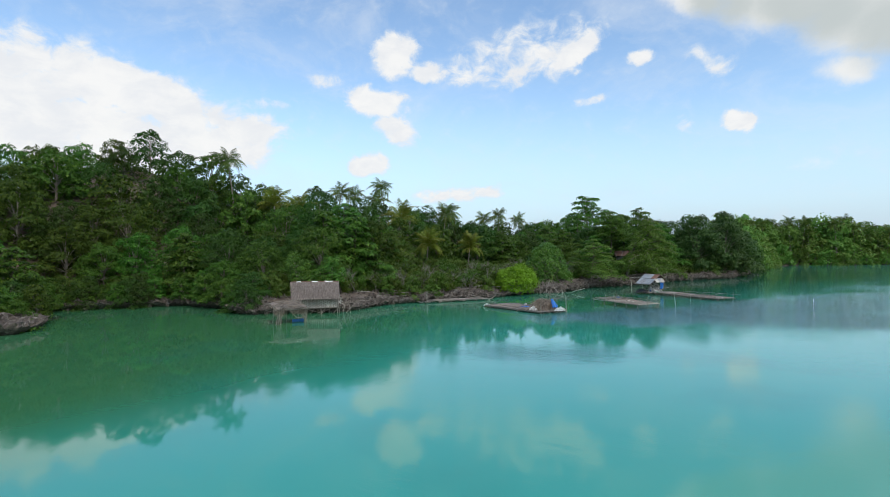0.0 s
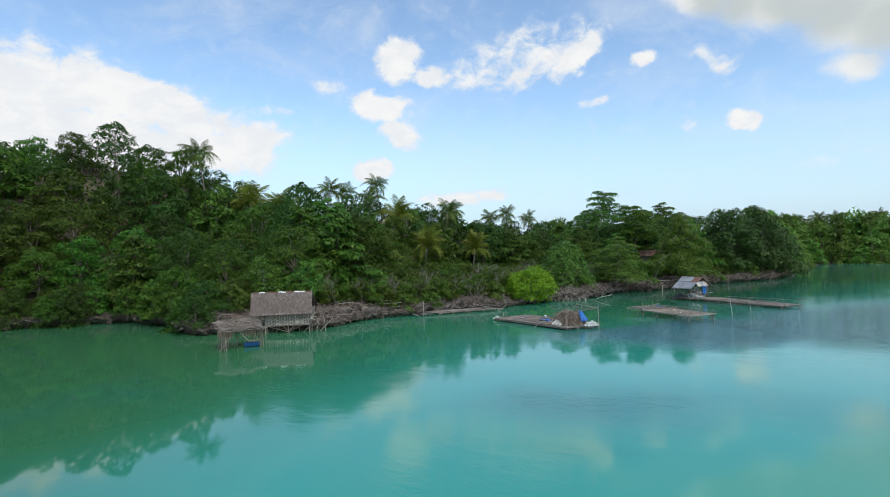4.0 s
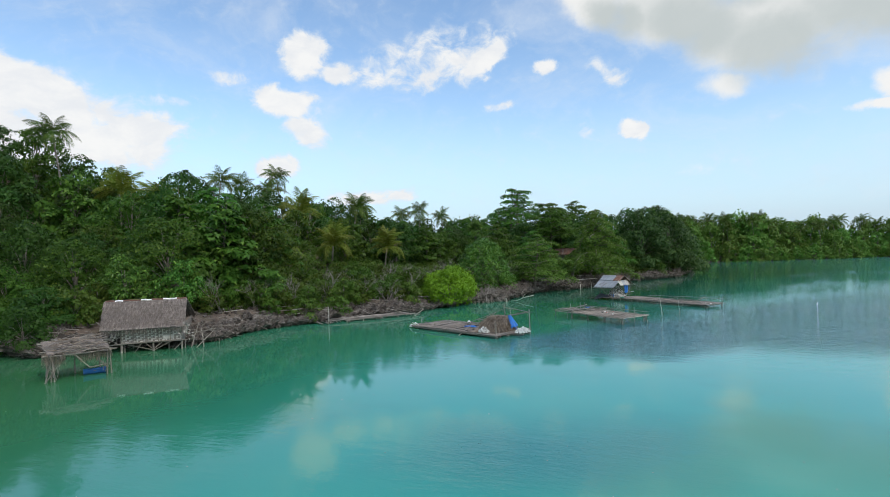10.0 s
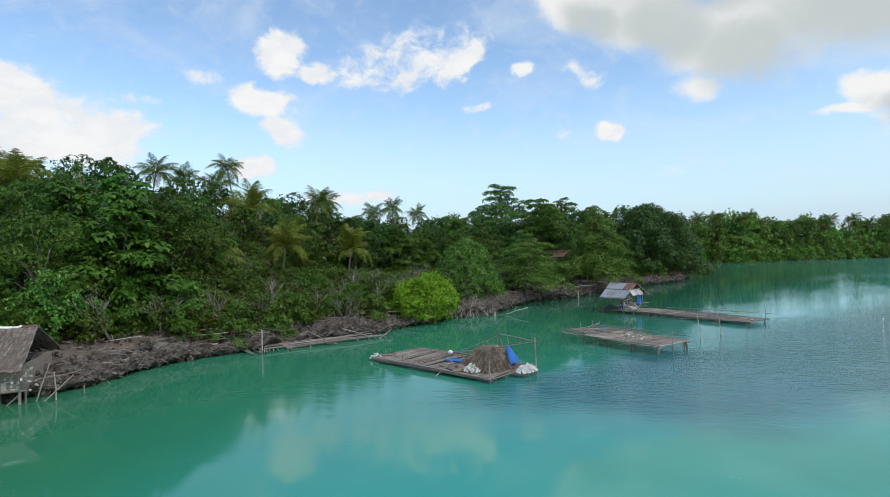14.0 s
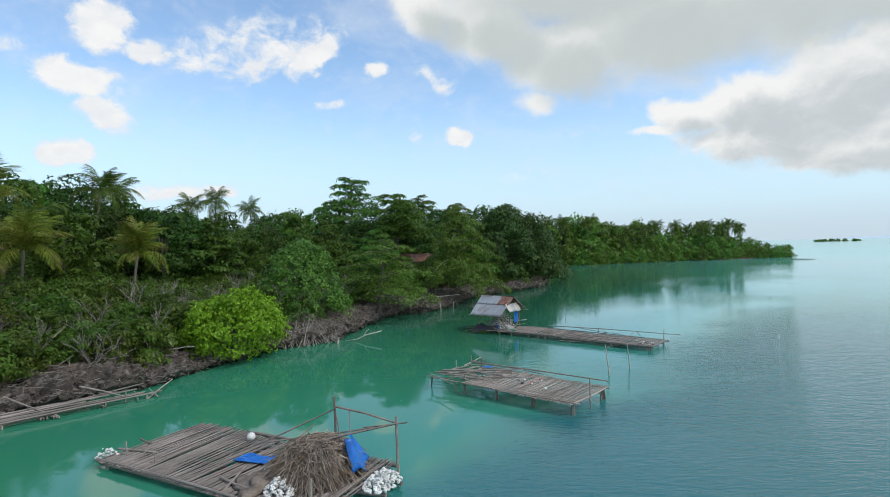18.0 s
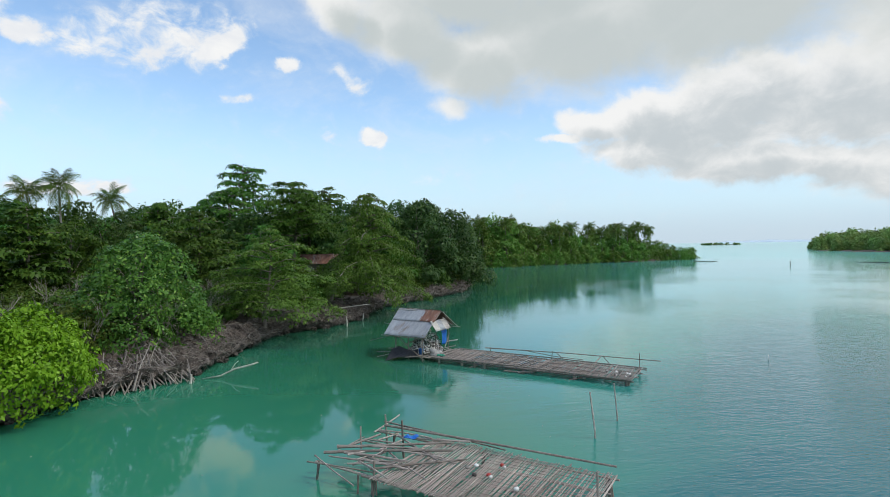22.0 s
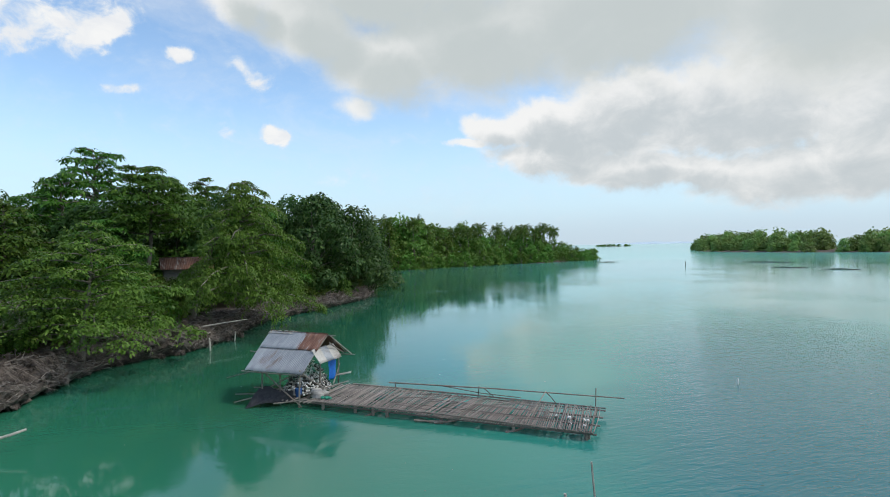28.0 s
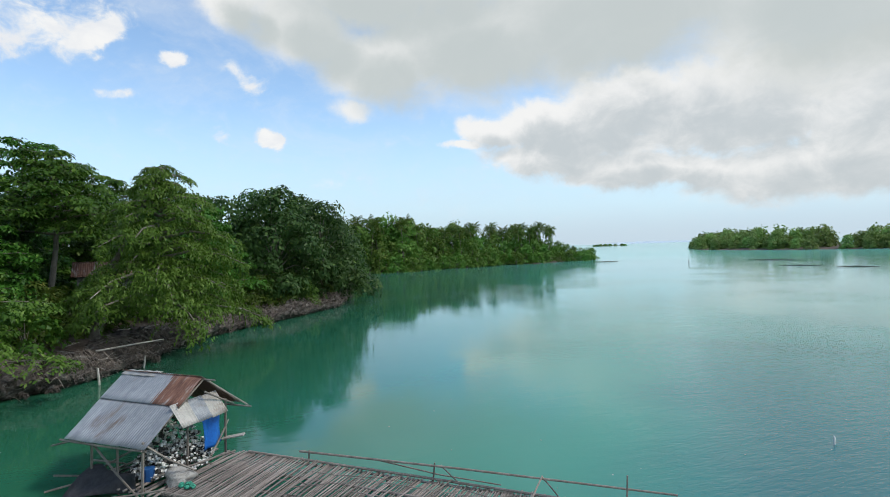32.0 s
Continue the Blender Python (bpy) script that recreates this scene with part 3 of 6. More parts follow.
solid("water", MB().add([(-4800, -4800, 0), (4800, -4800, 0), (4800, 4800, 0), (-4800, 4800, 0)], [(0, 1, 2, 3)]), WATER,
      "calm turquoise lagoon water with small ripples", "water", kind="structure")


def resample(pts, step):
    out = []
    for (x0, y0), (x1, y1) in zip(pts, pts[1:]):
        k = max(1, int(math.hypot(x1 - x0, y1 - y0) / step))
        out += [(x0 + (x1 - x0) * i / k, y0 + (y1 - y0) * i / k) for i in range(k)]
    return out + [pts[-1]]


LEDGE = []   # places on the face and top of the ledge, where rubble and twigs lie


def make_bank():
    """The eroded limestone ledge along the water: undercut foot, knobbly face and broken top."""
    line = resample(SHORE[1:36], 0.26)
    prof = [(0.9, -0.7), (0.75, -0.15), (0.35, 0.12), (-0.05, 0.3), (-0.25, 0.5), (-0.05, 0.78), (0.45, 0.98), (1.1, 1.1), (1.9, 1.2), (2.9, 1.3), (4.0, 1.25)]
    prof = [q for a, b in zip(prof, prof[1:]) for q in (a, ((a[0] + b[0]) / 2, (a[1] + b[1]) / 2))] + prof[-1:]
    mb = MB()
    rows = []
    for i, (x, y) in enumerate(line):
        a, b = line[max(i - 6, 0)], line[min(i + 6, len(line) - 1)]
        t = Vector((b[0] - a[0], b[1] - a[1], 0)).normalized()
        nx, ny = -t.y, t.x
        grow = 0.72 + 0.4 * noise.noise((x * 0.13, y * 0.13, 3.0)) + 0.35 * noise.noise((x * 0.6, y * 0.6, 8.0)) + (0.35 if x < -20 else 0) + 0.16 * min(max((x - 7.5) / 3, 0), 1)
        row = []
        for k, (d, z) in enumerate(prof):
            p = Vector((x + nx * d, y + ny * d, z * (grow if k > 4 else 1)))
            w = 0.0 if k < 2 else min(1, k / 6)
            q = Vector((p.x * 0.9, p.y * 0.9, p.z * 1.2))
            s = noise.turbulence(q, 4, False) - 0.5
            s2 = 1.5 * noise.turbulence(q * 3.1, 5, True) - 0.45
            p += Vector((-nx * (0.4 * s + 0.4 * s2), -ny * (0.4 * s + 0.4 * s2), 0.25 * s + 0.34 * s2)) * w
            if k >= 16:
                p.z = max(p.z, gz(p.x, p.y) - 0.3) if k < 20 else gz(p.x, p.y) - 0.35
            row.append(len(mb.v))
            mb.v.append(tuple(p))
            if 5 <= k <= 17 and x > -22:
                LEDGE.append(p)
        rows.append(row)
    mb.f = [(r[k], r[k + 1], q[k + 1], q[k]) for r, q in zip(rows, rows[1:]) for k in range(len(prof) - 1)]
    solid("bank", mb, ROCK, "eroded dark limestone bank along the water's edge", "rock bank", kind="structure")


make_bank()


# ---- plants ----
def leaf_mesh(name, pos, nor, size, mat, rng, aspect=0.5, droop=0.25, simple=False, aim=None):
    """One mesh of folded leaves at the places and normals given; simple ones, for plants that stay far off, have one face."""
    n, c = len(pos), 3 if simple else 4
    pos, nor = np.asarray(pos, float), np.asarray(nor, float)
    nor = nor / np.maximum(np.linalg.norm(nor, axis=1, keepdims=True), 1e-6)
    ref = rng.normal(size=(n, 3)) if aim is None else aim + 0.45 * rng.normal(size=(n, 3))
    t = ref - nor * (ref * nor).sum(1, keepdims=True)
    t /= np.maximum(np.linalg.norm(t, axis=1, keepdims=True), 1e-6)
    b = np.cross(nor, t)
    ln = (size * rng.uniform(0.65, 1.35, n))[:, None]
    w = ln * aspect * 0.5
    down = np.array([0, 0, -1.0])
    v = np.empty((n, c, 3))
    if simple:
        v[:, 0] = pos - t * ln * 0.45 + b * w
        v[:, 1] = pos + t * ln * 0.55 + down * ln * droop
        v[:, 2] = pos - t * ln * 0.25 - b * w * 1.3
    else:
        v[:, 0] = pos - t * ln * 0.5
        v[:, 1] = pos + b * w - nor * w * 0.3
        v[:, 2] = pos + t * ln * 0.5 + down * ln * droop
        v[:, 3] = pos - b * w - nor * w * 0.3
    me = bpy.data.meshes.new(name)
    me.vertices.add(c * n)
    me.vertices.foreach_set("co", v.ravel())
    me.loops.add(c * n)
    me.loops.foreach_set("vertex_index", np.arange(c * n))
    me.polygons.add(n)
    me.polygons.foreach_set("loop_start", np.arange(0, c * n, c))
    me.materials.append(mat)
    me.update(calc_edges=True)
    return me


def lobe_points(lobes, count, rng, low=-0.45, inner=0.12, up=0.35):
    """Points over the outer skin that the lobes (centre, radii) make together, some within."""
    cs, rs = np.array([l[0] for l in lobes], float), np.array([l[1] for l in lobes], float)
    area = rs[:, 0] * rs[:, 1] + rs[:, 0] * rs[:, 2] + rs[:, 1] * rs[:, 2]
    out_p, out_n, have = [], [], 0
    while have < count:
        m = count
        pick = rng.choice(len(lobes), m, p=area / area.sum())
        c, r = cs[pick], rs[pick]
        d = rng.normal(size=(m, 3))
        d /= np.linalg.norm(d, axis=1, keepdims=True)
        d[:, 2] = np.where(d[:, 2] < low, -d[:, 2], d[:, 2])
        knob = 1 + 0.14 * np.sin(d[:, 0] * 7 + pick) * np.sin(d[:, 1] * 8 + 2 * pick) + 0.08 * np.sin(d[:, 2] * 11 + pick)
        within = rng.random(m) < inner
        shell = np.where(within, rng.uniform(0.5, 0.85, m), rng.uniform(0.86, 1.06, m)) * knob
        pos = c + d * r * shell[:, None]
        nor = d / r * r.mean(1, keepdims=True) + rng.normal(size=(m, 3)) * 0.38 + np.array([0, 0, up])
        near = (((pos[:, None, :] - cs[None]) / rs[None]) ** 2).sum(2)
        near[np.arange(m), pick] = 9
        keep = within | (near.min(1) > 0.72)
        out_p.append(pos[keep])
        out_n.append(nor[keep])
        have += int(keep.sum())
    return np.concatenate(out_p)[:count], np.concatenate(out_n)[:count]


def sprays(cpos, cnor, count, size, rng, reach=2.0, bend=0.4, jitter=0.26):
    """Leaves set in small bowed sprays round the centres given: places, normals, and the way each tip points."""
    n = len(cpos)
    idx = np.concatenate([np.arange(n), rng.integers(n, size=max(count - n, 0))])
    nn = cnor / np.maximum(np.linalg.norm(cnor, axis=1, keepdims=True), 1e-6)
    nn = nn[idx]
    ref = rng.normal(size=nn.shape)
    out = ref - nn * (ref * nn).sum(1, keepdims=True)
    out /= np.maximum(np.linalg.norm(out, axis=1, keepdims=True), 1e-6)
    wide = reach * size * rng.uniform(0.65, 1.35, n)[idx]
    q = np.sqrt(rng.random(len(idx)))
    pos = cpos[idx] + out * (q * wide)[:, None] - nn * (bend * q * q * wide)[:, None]
    return pos, nn + out * (bend * 1.3 * q)[:, None] + rng.normal(size=nn.shape) * jitter, out


def limbs(mb, lobes, h, r, rng, lean=(0, 0), fork=0.35):
    """A trunk and limbs that run out to the lobes."""
    top = Vector((lean[0], lean[1], h * 0.72))
    base = Vector((0, 0, -0.5))
    pts = [base.lerp(top, t) + Vector((rng.normal() * 0.05 * h * t * (1 - t), rng.normal() * 0.05 * h * t * (1 - t), 0)) for t in (0, 0.12, 0.35, 0.6, 0.8, 1)]
    mb.tube(pts, [r * 1.5, r, r * 0.85, r * 0.65, r * 0.45, r * 0.15], 8)
    for c, _ in lobes:
        c = Vector(c)
        t = fork + 0.5 * max(0, min(1, c.z / h - 0.35))
        s = base.lerp(top, min(t, 0.95))
        m = s.lerp(c, 0.5) + Vector((0, 0, 0.06 * h))
        mb.tube([s, m, c], [r * 0.38, r * 0.22, r * 0.06], 5, False)


def tree(name, lobes, h, r, leaf_count, size, mat, seed, label, cat="tree", group="", at=None, aspect=0.5, droop=0.25, low=-0.45, inner=0.12, lean=(0, 0), fork=0.35, bark=None, up=0.35, simple=False, per=11, reach=2.0):
    rng = np.random.default_rng(seed)
    ob = thing(name, label, cat, group, at=at)
    mb = MB()
    limbs(mb, lobes, h, r, rng, lean, fork)
    part("trunk", mb, bark or BARK, ob, flat=False)
    cpos, cnor = lobe_points(lobes, leaf_count // per, rng, low, inner, up)
    pos, nor, aim = sprays(cpos, cnor, leaf_count, size, rng, reach)
    part("crown", leaf_mesh("crown", pos, nor, size, mat, rng, aspect, droop, simple, aim), mat, ob)
    return ob


def boughs(h, spread, n, base, rng, droop=0.22, rise=0.12, wide=0.34, centre=(0, 0), top=0.97):
    """Boughs that reach out from a trunk in loose tiers: their lines, and the centres and normals of the sprays on them."""
    paths, centres, normals = [], [], []
    for i in range(n):
        u = (i + 0.5) / n
        a = i * 2.39996 + rng.uniform(-0.35, 0.35)
        ln = spread * (1 - 0.80 * u ** 1.7) * rng.uniform(0.68, 1.12)
        z = h * (base + (top - base) * u) + rng.uniform(-0.02, 0.02) * h
        d, e = np.array([math.cos(a), math.sin(a), 0.0]), np.array([-math.sin(a), math.cos(a), 0.0])
        lift = rise + 0.25 * u
        at = lambda s: np.array([centre[0], centre[1], z]) + d * ln * s + np.array([0, 0, ln * (lift * s - (droop + 0.1 * u) * s * s)])
        paths.append([Vector(at(s) - np.array([0, 0, 0.1 * ln * (1 - s)])) for s in (0.0, 0.35, 0.7, 0.95)])
        k = int(12 + 10 * ln ** 1.5)
        for s, v, w in zip(rng.uniform(0.05, 1, k) ** 0.75, rng.uniform(-1, 1, k), rng.normal(size=(k, 3))):
            half = wide * ln * math.sin(math.pi * (0.14 + 0.78 * s))
            centres.append(at(s) + e * half * v + np.array([0, 0, -0.22 * half * v * v + 0.028 * ln * w[2]]))
            normals.append(np.array([0, 0, 1.0]) + d * (1.3 * droop * s) + e * 0.35 * v + w * 0.17)
    return paths, np.array(centres), np.array(normals)


def bough_tree(name, h, spread, n, base, leaf_count, size, mat, seed, label, group="", at=None, r=0.15, droop=0.22, rise=0.12, wide=0.34, centre=(0, 0), simple=False, aspect=0.5, strands=0, per=11, drop=0.25):
    """A tree whose foliage lies in tiers along its boughs; with strands, some of it hangs down from them."""
    rng = np.random.default_rng(seed)
    ob = thing(name, label, "tree", group, at=at)
    paths, cpos, cnor = boughs(h, spread, n, base, rng, droop, rise, wide, centre)
    mb = MB()
    line = [Vector((centre[0] * t ** 1.4, centre[1] * t ** 1.4, -0.5 + (0.93 * h + 0.5) * t)) for t in (0, 0.1, 0.3, 0.5, 0.75, 1)]
    line = [p + Vector((rng.normal(), rng.normal(), 0)) * 0.012 * h for p in line]
    mb.tube(line, [r * 1.5, r * 1.05, r * 0.9, r * 0.7, r * 0.45, r * 0.12], 8)
    for p in paths:
        k = r * 0.4
        mb.tube(p, [k, k * 0.7, k * 0.42, k * 0.15], 5, False)
    part("trunk", mb, BARK, ob, flat=False)
    pick = rng.permutation(len(cpos))[: max(leaf_count // per, 1)]
    cpos, cnor = cpos[pick], cnor[pick]
    pos, nor, aim = sprays(cpos, cnor, leaf_count, size, rng)
    if strands:
        hp, hn, ha = [pos], [nor], [aim]
        for c in cpos[rng.integers(len(cpos), size=strands)]:
            k = int(rng.uniform(5, 17))
            sway = np.cumsum(rng.normal(0, 0.05, (k, 2)), 0)
            hp.append(np.column_stack([c[0] + sway[:, 0], c[1] + sway[:, 1], np.maximum(c[2] - 0.085 * np.arange(k), 0.1)]))
            hn.append(rng.normal(size=(k, 3)) + np.array([0, 0, 0.5]))
            ha.append(rng.normal(size=(k, 3)) * 0.6 + np.array([0, 0, -1.0]))
        pos, nor, aim = np.concatenate(hp), np.concatenate(hn), np.concatenate(ha)
    part("crown", leaf_mesh("crown", pos, nor, size, mat, rng, aspect, drop, simple, aim), mat, ob)
    return ob


def round_lobes(seed, h, spread, k=11, base=0.28, flat=0.72):
    """A heaped crown: large lobes round the middle, small ones on top and at the rim."""
    rng = np.random.default_rng(seed)
    out = []
    for i in range(k):
        a = i * 2.39996 + rng.uniform(-0.4, 0.4)
        u = (i + 0.5) / k
        rad = spread * 0.70 * max(math.cos(u * 1.45), 0.06) ** 0.75 * rng.uniform(0.85, 1.12)
        s = spread * rng.uniform(0.36, 0.50) * (1.0 - 0.28 * u)
        out.append(((math.cos(a) * rad, math.sin(a) * rad, h * (base + (0.93 - base) * u) - 0.25 * s), (s, s * rng.uniform(0.85, 1.15), s * flat * rng.uniform(0.85, 1.1))))
    return out


def scatter(seed, box, gap, ok, tries=4000):
    """Places at least gap apart within the box for which ok(x, y, d) holds."""
    rng = np.random.default_rng(seed)
    x0, y0, x1, y1 = box
    px, py = rng.uniform(x0, x1, tries), rng.uniform(y0, y1, tries)
    d = land_d(px, py)
    got = []
    for x, y, k in zip(px, py, d):
        g = gap(x, y, k) if callable(gap) else gap
        if ok(x, y, k) and all((x - a) ** 2 + (y - b) ** 2 > g * g for a, b, _ in got):
            got.append((float(x), float(y), float(k)))
    return got


def stand(ob, x, y, z, turn, s, sz=None):
    return copy_thing(ob, pose(x, y, z, 0, 0, turn) @ Matrix.Diagonal((s, s, sz or s, 1)))


def plant_out(protos, places, seed, smin, smax, sink=0.1, hfun=None):
    """Sets the prototypes out at the places; the first of each is the prototype itself."""
    rng = np.random.default_rng(seed)
    used = set()
    for x, y, d in places:
        k = int(rng.integers(len(protos)))
        s, sz = rng.uniform(smin, smax), rng.uniform(0.88, 1.15)
        if hfun:
            s *= hfun(x, y, d)
        m = pose(x, y, gz(x, y) - sink, rng.uniform(-4, 4), rng.uniform(-4, 4), rng.uniform(0, 360))
        if k not in used:
            used.add(k)
            protos[k].matrix_basis = m
        else:
            copy_thing(protos[k], m @ Matrix.Diagonal((s, s, s * sz, 1)))
    for k, p in enumerate(protos):
        if k not in used:
            for o in (*p.children_recursive, p):
                bpy.data.objects.remove(o)


def forest():
    def kinds(seed, leaves, size):
        return [tree("broadleaf_tree", round_lobes(10 + i, 7.4, sp, k, 0.14, 0.66), 7.4, 0.15, leaves, size, mt, seed + i,
                     "dense dark green broadleaf tree on the wooded slope", group="trees of the wooded slope", low=-0.3, aspect=0.7, simple=True)
                for i, (sp, k, mt) in enumerate([(4.0, 17, LEAF_DARK), (3.6, 15, LEAF_MID), (4.4, 19, LEAF_MID), (3.8, 16, LEAF_DARK), (3.5, 15, LEAF_LAYER), (4.2, 18, LEAF_DARK)])]
    wood, back = kinds(20, 13500, 0.165), kinds(30, 4600, 0.29)
    tiers = [bough_tree("tiered_tree", 8.2, 4.3, 26, 0.24, 6500, 0.27, LEAF_LAYER, 50 + i, "tall green tree with flat tiers of foliage",
                        group="trees of the wooded slope", simple=True, aspect=0.75) for i in range(2)]

    def okA(x, y, d):
        if x < -9:
            return 0.5 < d < 38 and not (-20 < x < -9 and d < 5.0) and not (x < -45 and y < 44 and d < 0.5)
        return 14.5 < d < 48 and not (24 < x < 36 and y < 99) and x < 62 and y < 135
    places = scatter(1, (-74, 34, 64, 140), lambda x, y, d: 3.2 + 0.04 * d, okA, 2600)
    clear = [(-4.5, 80), (-10.8, 78), (1.7, 82), (-16.9, 82), (-10.0, 92), (-27.6, 80), (-25, 82.5)]
    places = [p for p in places[:225] if all((p[0] - a) ** 2 + (p[1] - b + 1.0) ** 2 > 9.5 for a, b in clear)]
    size = lambda x, y, d: (0.5 + 0.08 * d if d < 6 else 1.0) if x < -9 else 1.06
    plant_out(wood + tiers, [p for p in places if p[2] < 19], 2, 0.72, 1.22, 0.3, size)
    plant_out(back, [p for p in places if p[2] >= 19], 3, 0.72, 1.22, 0.3, size)
    shrubs = [tree("shrub", round_lobes(70 + i, 2.1, 1.4, 9, 0.2, 0.8), 2.1, 0.035, 1750, 0.135, LEAF_SHRUB if i % 2 else LEAF_MID, 80 + i,
                   "low green shrub with pale twigs on the rocky bank", "shrub", "shrubs along the bank", bark=TWIG, simple=True, aspect=0.7) for i in range(4)]

    def okB(x, y, d):
        near = (x - 7.9) ** 2 + (y - 69) ** 2 < 6 or (x - 12.4) ** 2 + (y - 75) ** 2 < 5
        mid = -9.5 < x < 20 and (1.7 if x < 10 else 3.6) < d < 16 and not near
        return mid or (20 <= x < 60 and 5.5 < d < 16 and not (24 < x < 34 and y < 99)) or (-20 < x < -9 and 3.4 < d < 7) or (x < -30 and y < 50 and 0.6 < d < 4) or (x < -20 and 0.1 < d < 3.5)
    plant_out(shrubs, scatter(5, (-60, 34, 60, 125), 1.4, okB, 9000)[:299], 6, 0.75, 1.3, 0.2)
    # a denser row close behind the ledge
    rng = np.random.default_rng(7)
    for x, y, d in scatter(8, (-9, 54, 21, 84), 1.25, lambda x, y, d: (1.9 if x < 5 else 2.6) < d < 5.5 and okB(x, y, max(d, 3.7)), 1800)[:75]:
        sc = rng.uniform(0.65, 1.15)
        stand(shrubs[int(rng.integers(4))], x, y, gz(x, y) - 0.15, rng.uniform(0, 360), sc, sc * rng.uniform(0.8, 1.1))
    # scrub that closes the slope between the young palms
    mounds = []
    for x, y, d in scatter(11, (-17, 64, 8, 92), 1.5, lambda x, y, d: 9 < d < 25, 1800)[:90]:
        q = rng.uniform(0.9, 1.6)
        mounds.append(((x, y, gz(x, y) + 0.6 * q), (q, q * rng.uniform(0.8, 1.2), q * rng.uniform(0.7, 1.0))))
    cpos, cnor = lobe_points(mounds, 3600, rng, -0.3, 0.15, 0.5)
    pos, nor, aim = sprays(cpos, cnor, 43000, 0.14, rng)
    solid("scrub", leaf_mesh("scrub", pos, nor, 0.14, LEAF_SHRUB, rng, 0.7, 0.25, True, aim), LEAF_SHRUB, "dense low green scrub covering the slope", "scrub", kind="stuff")
    return back, tiers, shrubs


WOOD, TIERS, SHRUBS = forest()


def overhang():
    rng = np.random.default_rng(77)
    for x, y, d in scatter(78, (-50, 34, -19.5, 62), 1.7, lambda x, y, d: -0.3 < d < 2.4, 1500)[:64]:
        if x < -29 and y < 44:
            continue
        k = int(rng.integers(6))
        sc = rng.uniform(0.34, 0.5)
        stand(WOOD[k], x, y, max(gz(x, y), 0.3) + 0.15, rng.uniform(0, 360), sc, sc * 0.95)


overhang()


def bank_fringe():
    """Low foliage that hangs over the ledge below the larger trees."""
    rng = np.random.default_rng(177)
    for x, y, d in scatter(178, (24, 78, 60, 112), 1.9, lambda x, y, d: (1.3 if x > 33 else 2.4) < d < 6.0, 2500)[:70]:
        if 25.5 < x < 30.5 and d < 3.4:
            continue
        sc = rng.uniform(0.9, 1.6)
        stand(SHRUBS[int(rng.integers(4))], x, y, gz(x, y) - 0.15, rng.uniform(0, 360), sc, sc * rng.uniform(0.7, 1.1))


bank_fringe()


def bare_shrubs():
    """Pale leafless shrubs that stand among the green ones."""
    protos = []
    for q in range(3):
        rng = random.Random(150 + q)
        mb = MB()

        def grow(p, d, ln, r, depth):
            m = p + d * ln * 0.5 + Vector((rng.uniform(-1, 1), rng.uniform(-1, 1), rng.uniform(-1, 1))) * ln * 0.08
            e = p + d * ln
            mb.tube([p, m, e], [r, r * 0.85, r * 0.65], 4, False)
            if depth:
                for _ in range(3):
                    grow(e if rng.random() < 0.6 else m, (d + Vector((rng.uniform(-0.8, 0.8), rng.uniform(-0.8, 0.8), rng.uniform(-0.2, 0.6)))).normalized(), ln * rng.uniform(0.55, 0.8), r * 0.6, depth - 1)
        for _ in range(3):
            grow(Vector((rng.uniform(-0.2, 0.2), rng.uniform(-0.2, 0.2), -0.2)), Vector((rng.uniform(-0.5, 0.5), rng.uniform(-0.5, 0.5), 1)).normalized(), 0.95, 0.026, 3)
        protos.append(mb.mesh("bare_shrub", TWIG))
    rng = random.Random(160)
    for x, y, d in scatter(35, (-12, 56, 20, 96), 1.9, lambda x, y, d: 2.0 < d < 12, 1200)[:64]:
        solid("bare_shrub", rng.choice(protos), TWIG, "pale leafless shrub standing among the green ones", "shrub", "bare shrubs on the bank", at=pose(x, y, gz(x, y), 0, 0, rng.uniform(0, 360)) @ Matrix.Scale(rng.uniform(0.9, 1.5), 4))


bare_shrubs()


def undergrowth():
    rng = np.random.default_rng(9)
    n = 36000
    x, y = rng.uniform(-75, 66, n), rng.uniform(36, 130, n)
    d = land_d(x, y)
    keep = (d > 2.6) & (d < 50) & ((x < -18) | (x > -9) | (d > 4)) & ~((x > 10) & (x < 36) & (d < 5.5))
    x, y, d = x[keep], y[keep], d[keep]
    hump = 0.5 + 0.5 * np.sin(x * 1.3 + 2 * np.sin(y * 0.7)) * np.sin(y * 1.1 + x * 0.3)
    z = ground_z(x, y, d) + rng.uniform(0.0, 0.35, len(x)) + hump * 0.7
    nor = rng.normal(size=(len(x), 3)) * 0.5 + np.array([0, -0.3, 1.0])
    me = leaf_mesh("undergrowth", np.stack([x, y, z], 1), nor, np.where(x < -25, 0.62, 0.36), LEAF_SHRUB, rng, 0.7, simple=True)
    solid("undergrowth", me, LEAF_SHRUB, "low green undergrowth between the trees", "undergrowth", kind="stuff")


undergrowth()


# ---- the trees that stand out ----
def bright_bush():
    lobes = [((0, 0, 1.5), (2.25, 2.2, 1.6))]
    rng = np.random.default_rng(3)
    for i in range(26):
        a, e = i * 2.39996, math.asin(rng.uniform(-0.05, 0.95))
        lobes.append(((1.95 * math.cos(a) * math.cos(e), 1.95 * math.sin(a) * math.cos(e), 1.25 + 1.75 * math.sin(e)), (0.62, 0.62, 0.6)))
    tree("round_bush", lobes, 2.6, 0.09, 23000, 0.118, LEAF_BUSH, 4, "rounded bright yellow-green bush overhanging the water", "bush",
         at=pose(7.75, 68.4, -0.1) @ Matrix.Diagonal((1.14, 1.14, 1.2, 1)), low=-0.75, inner=0.25, aspect=0.62, fork=0.1, per=5, reach=1.25, up=0.5)


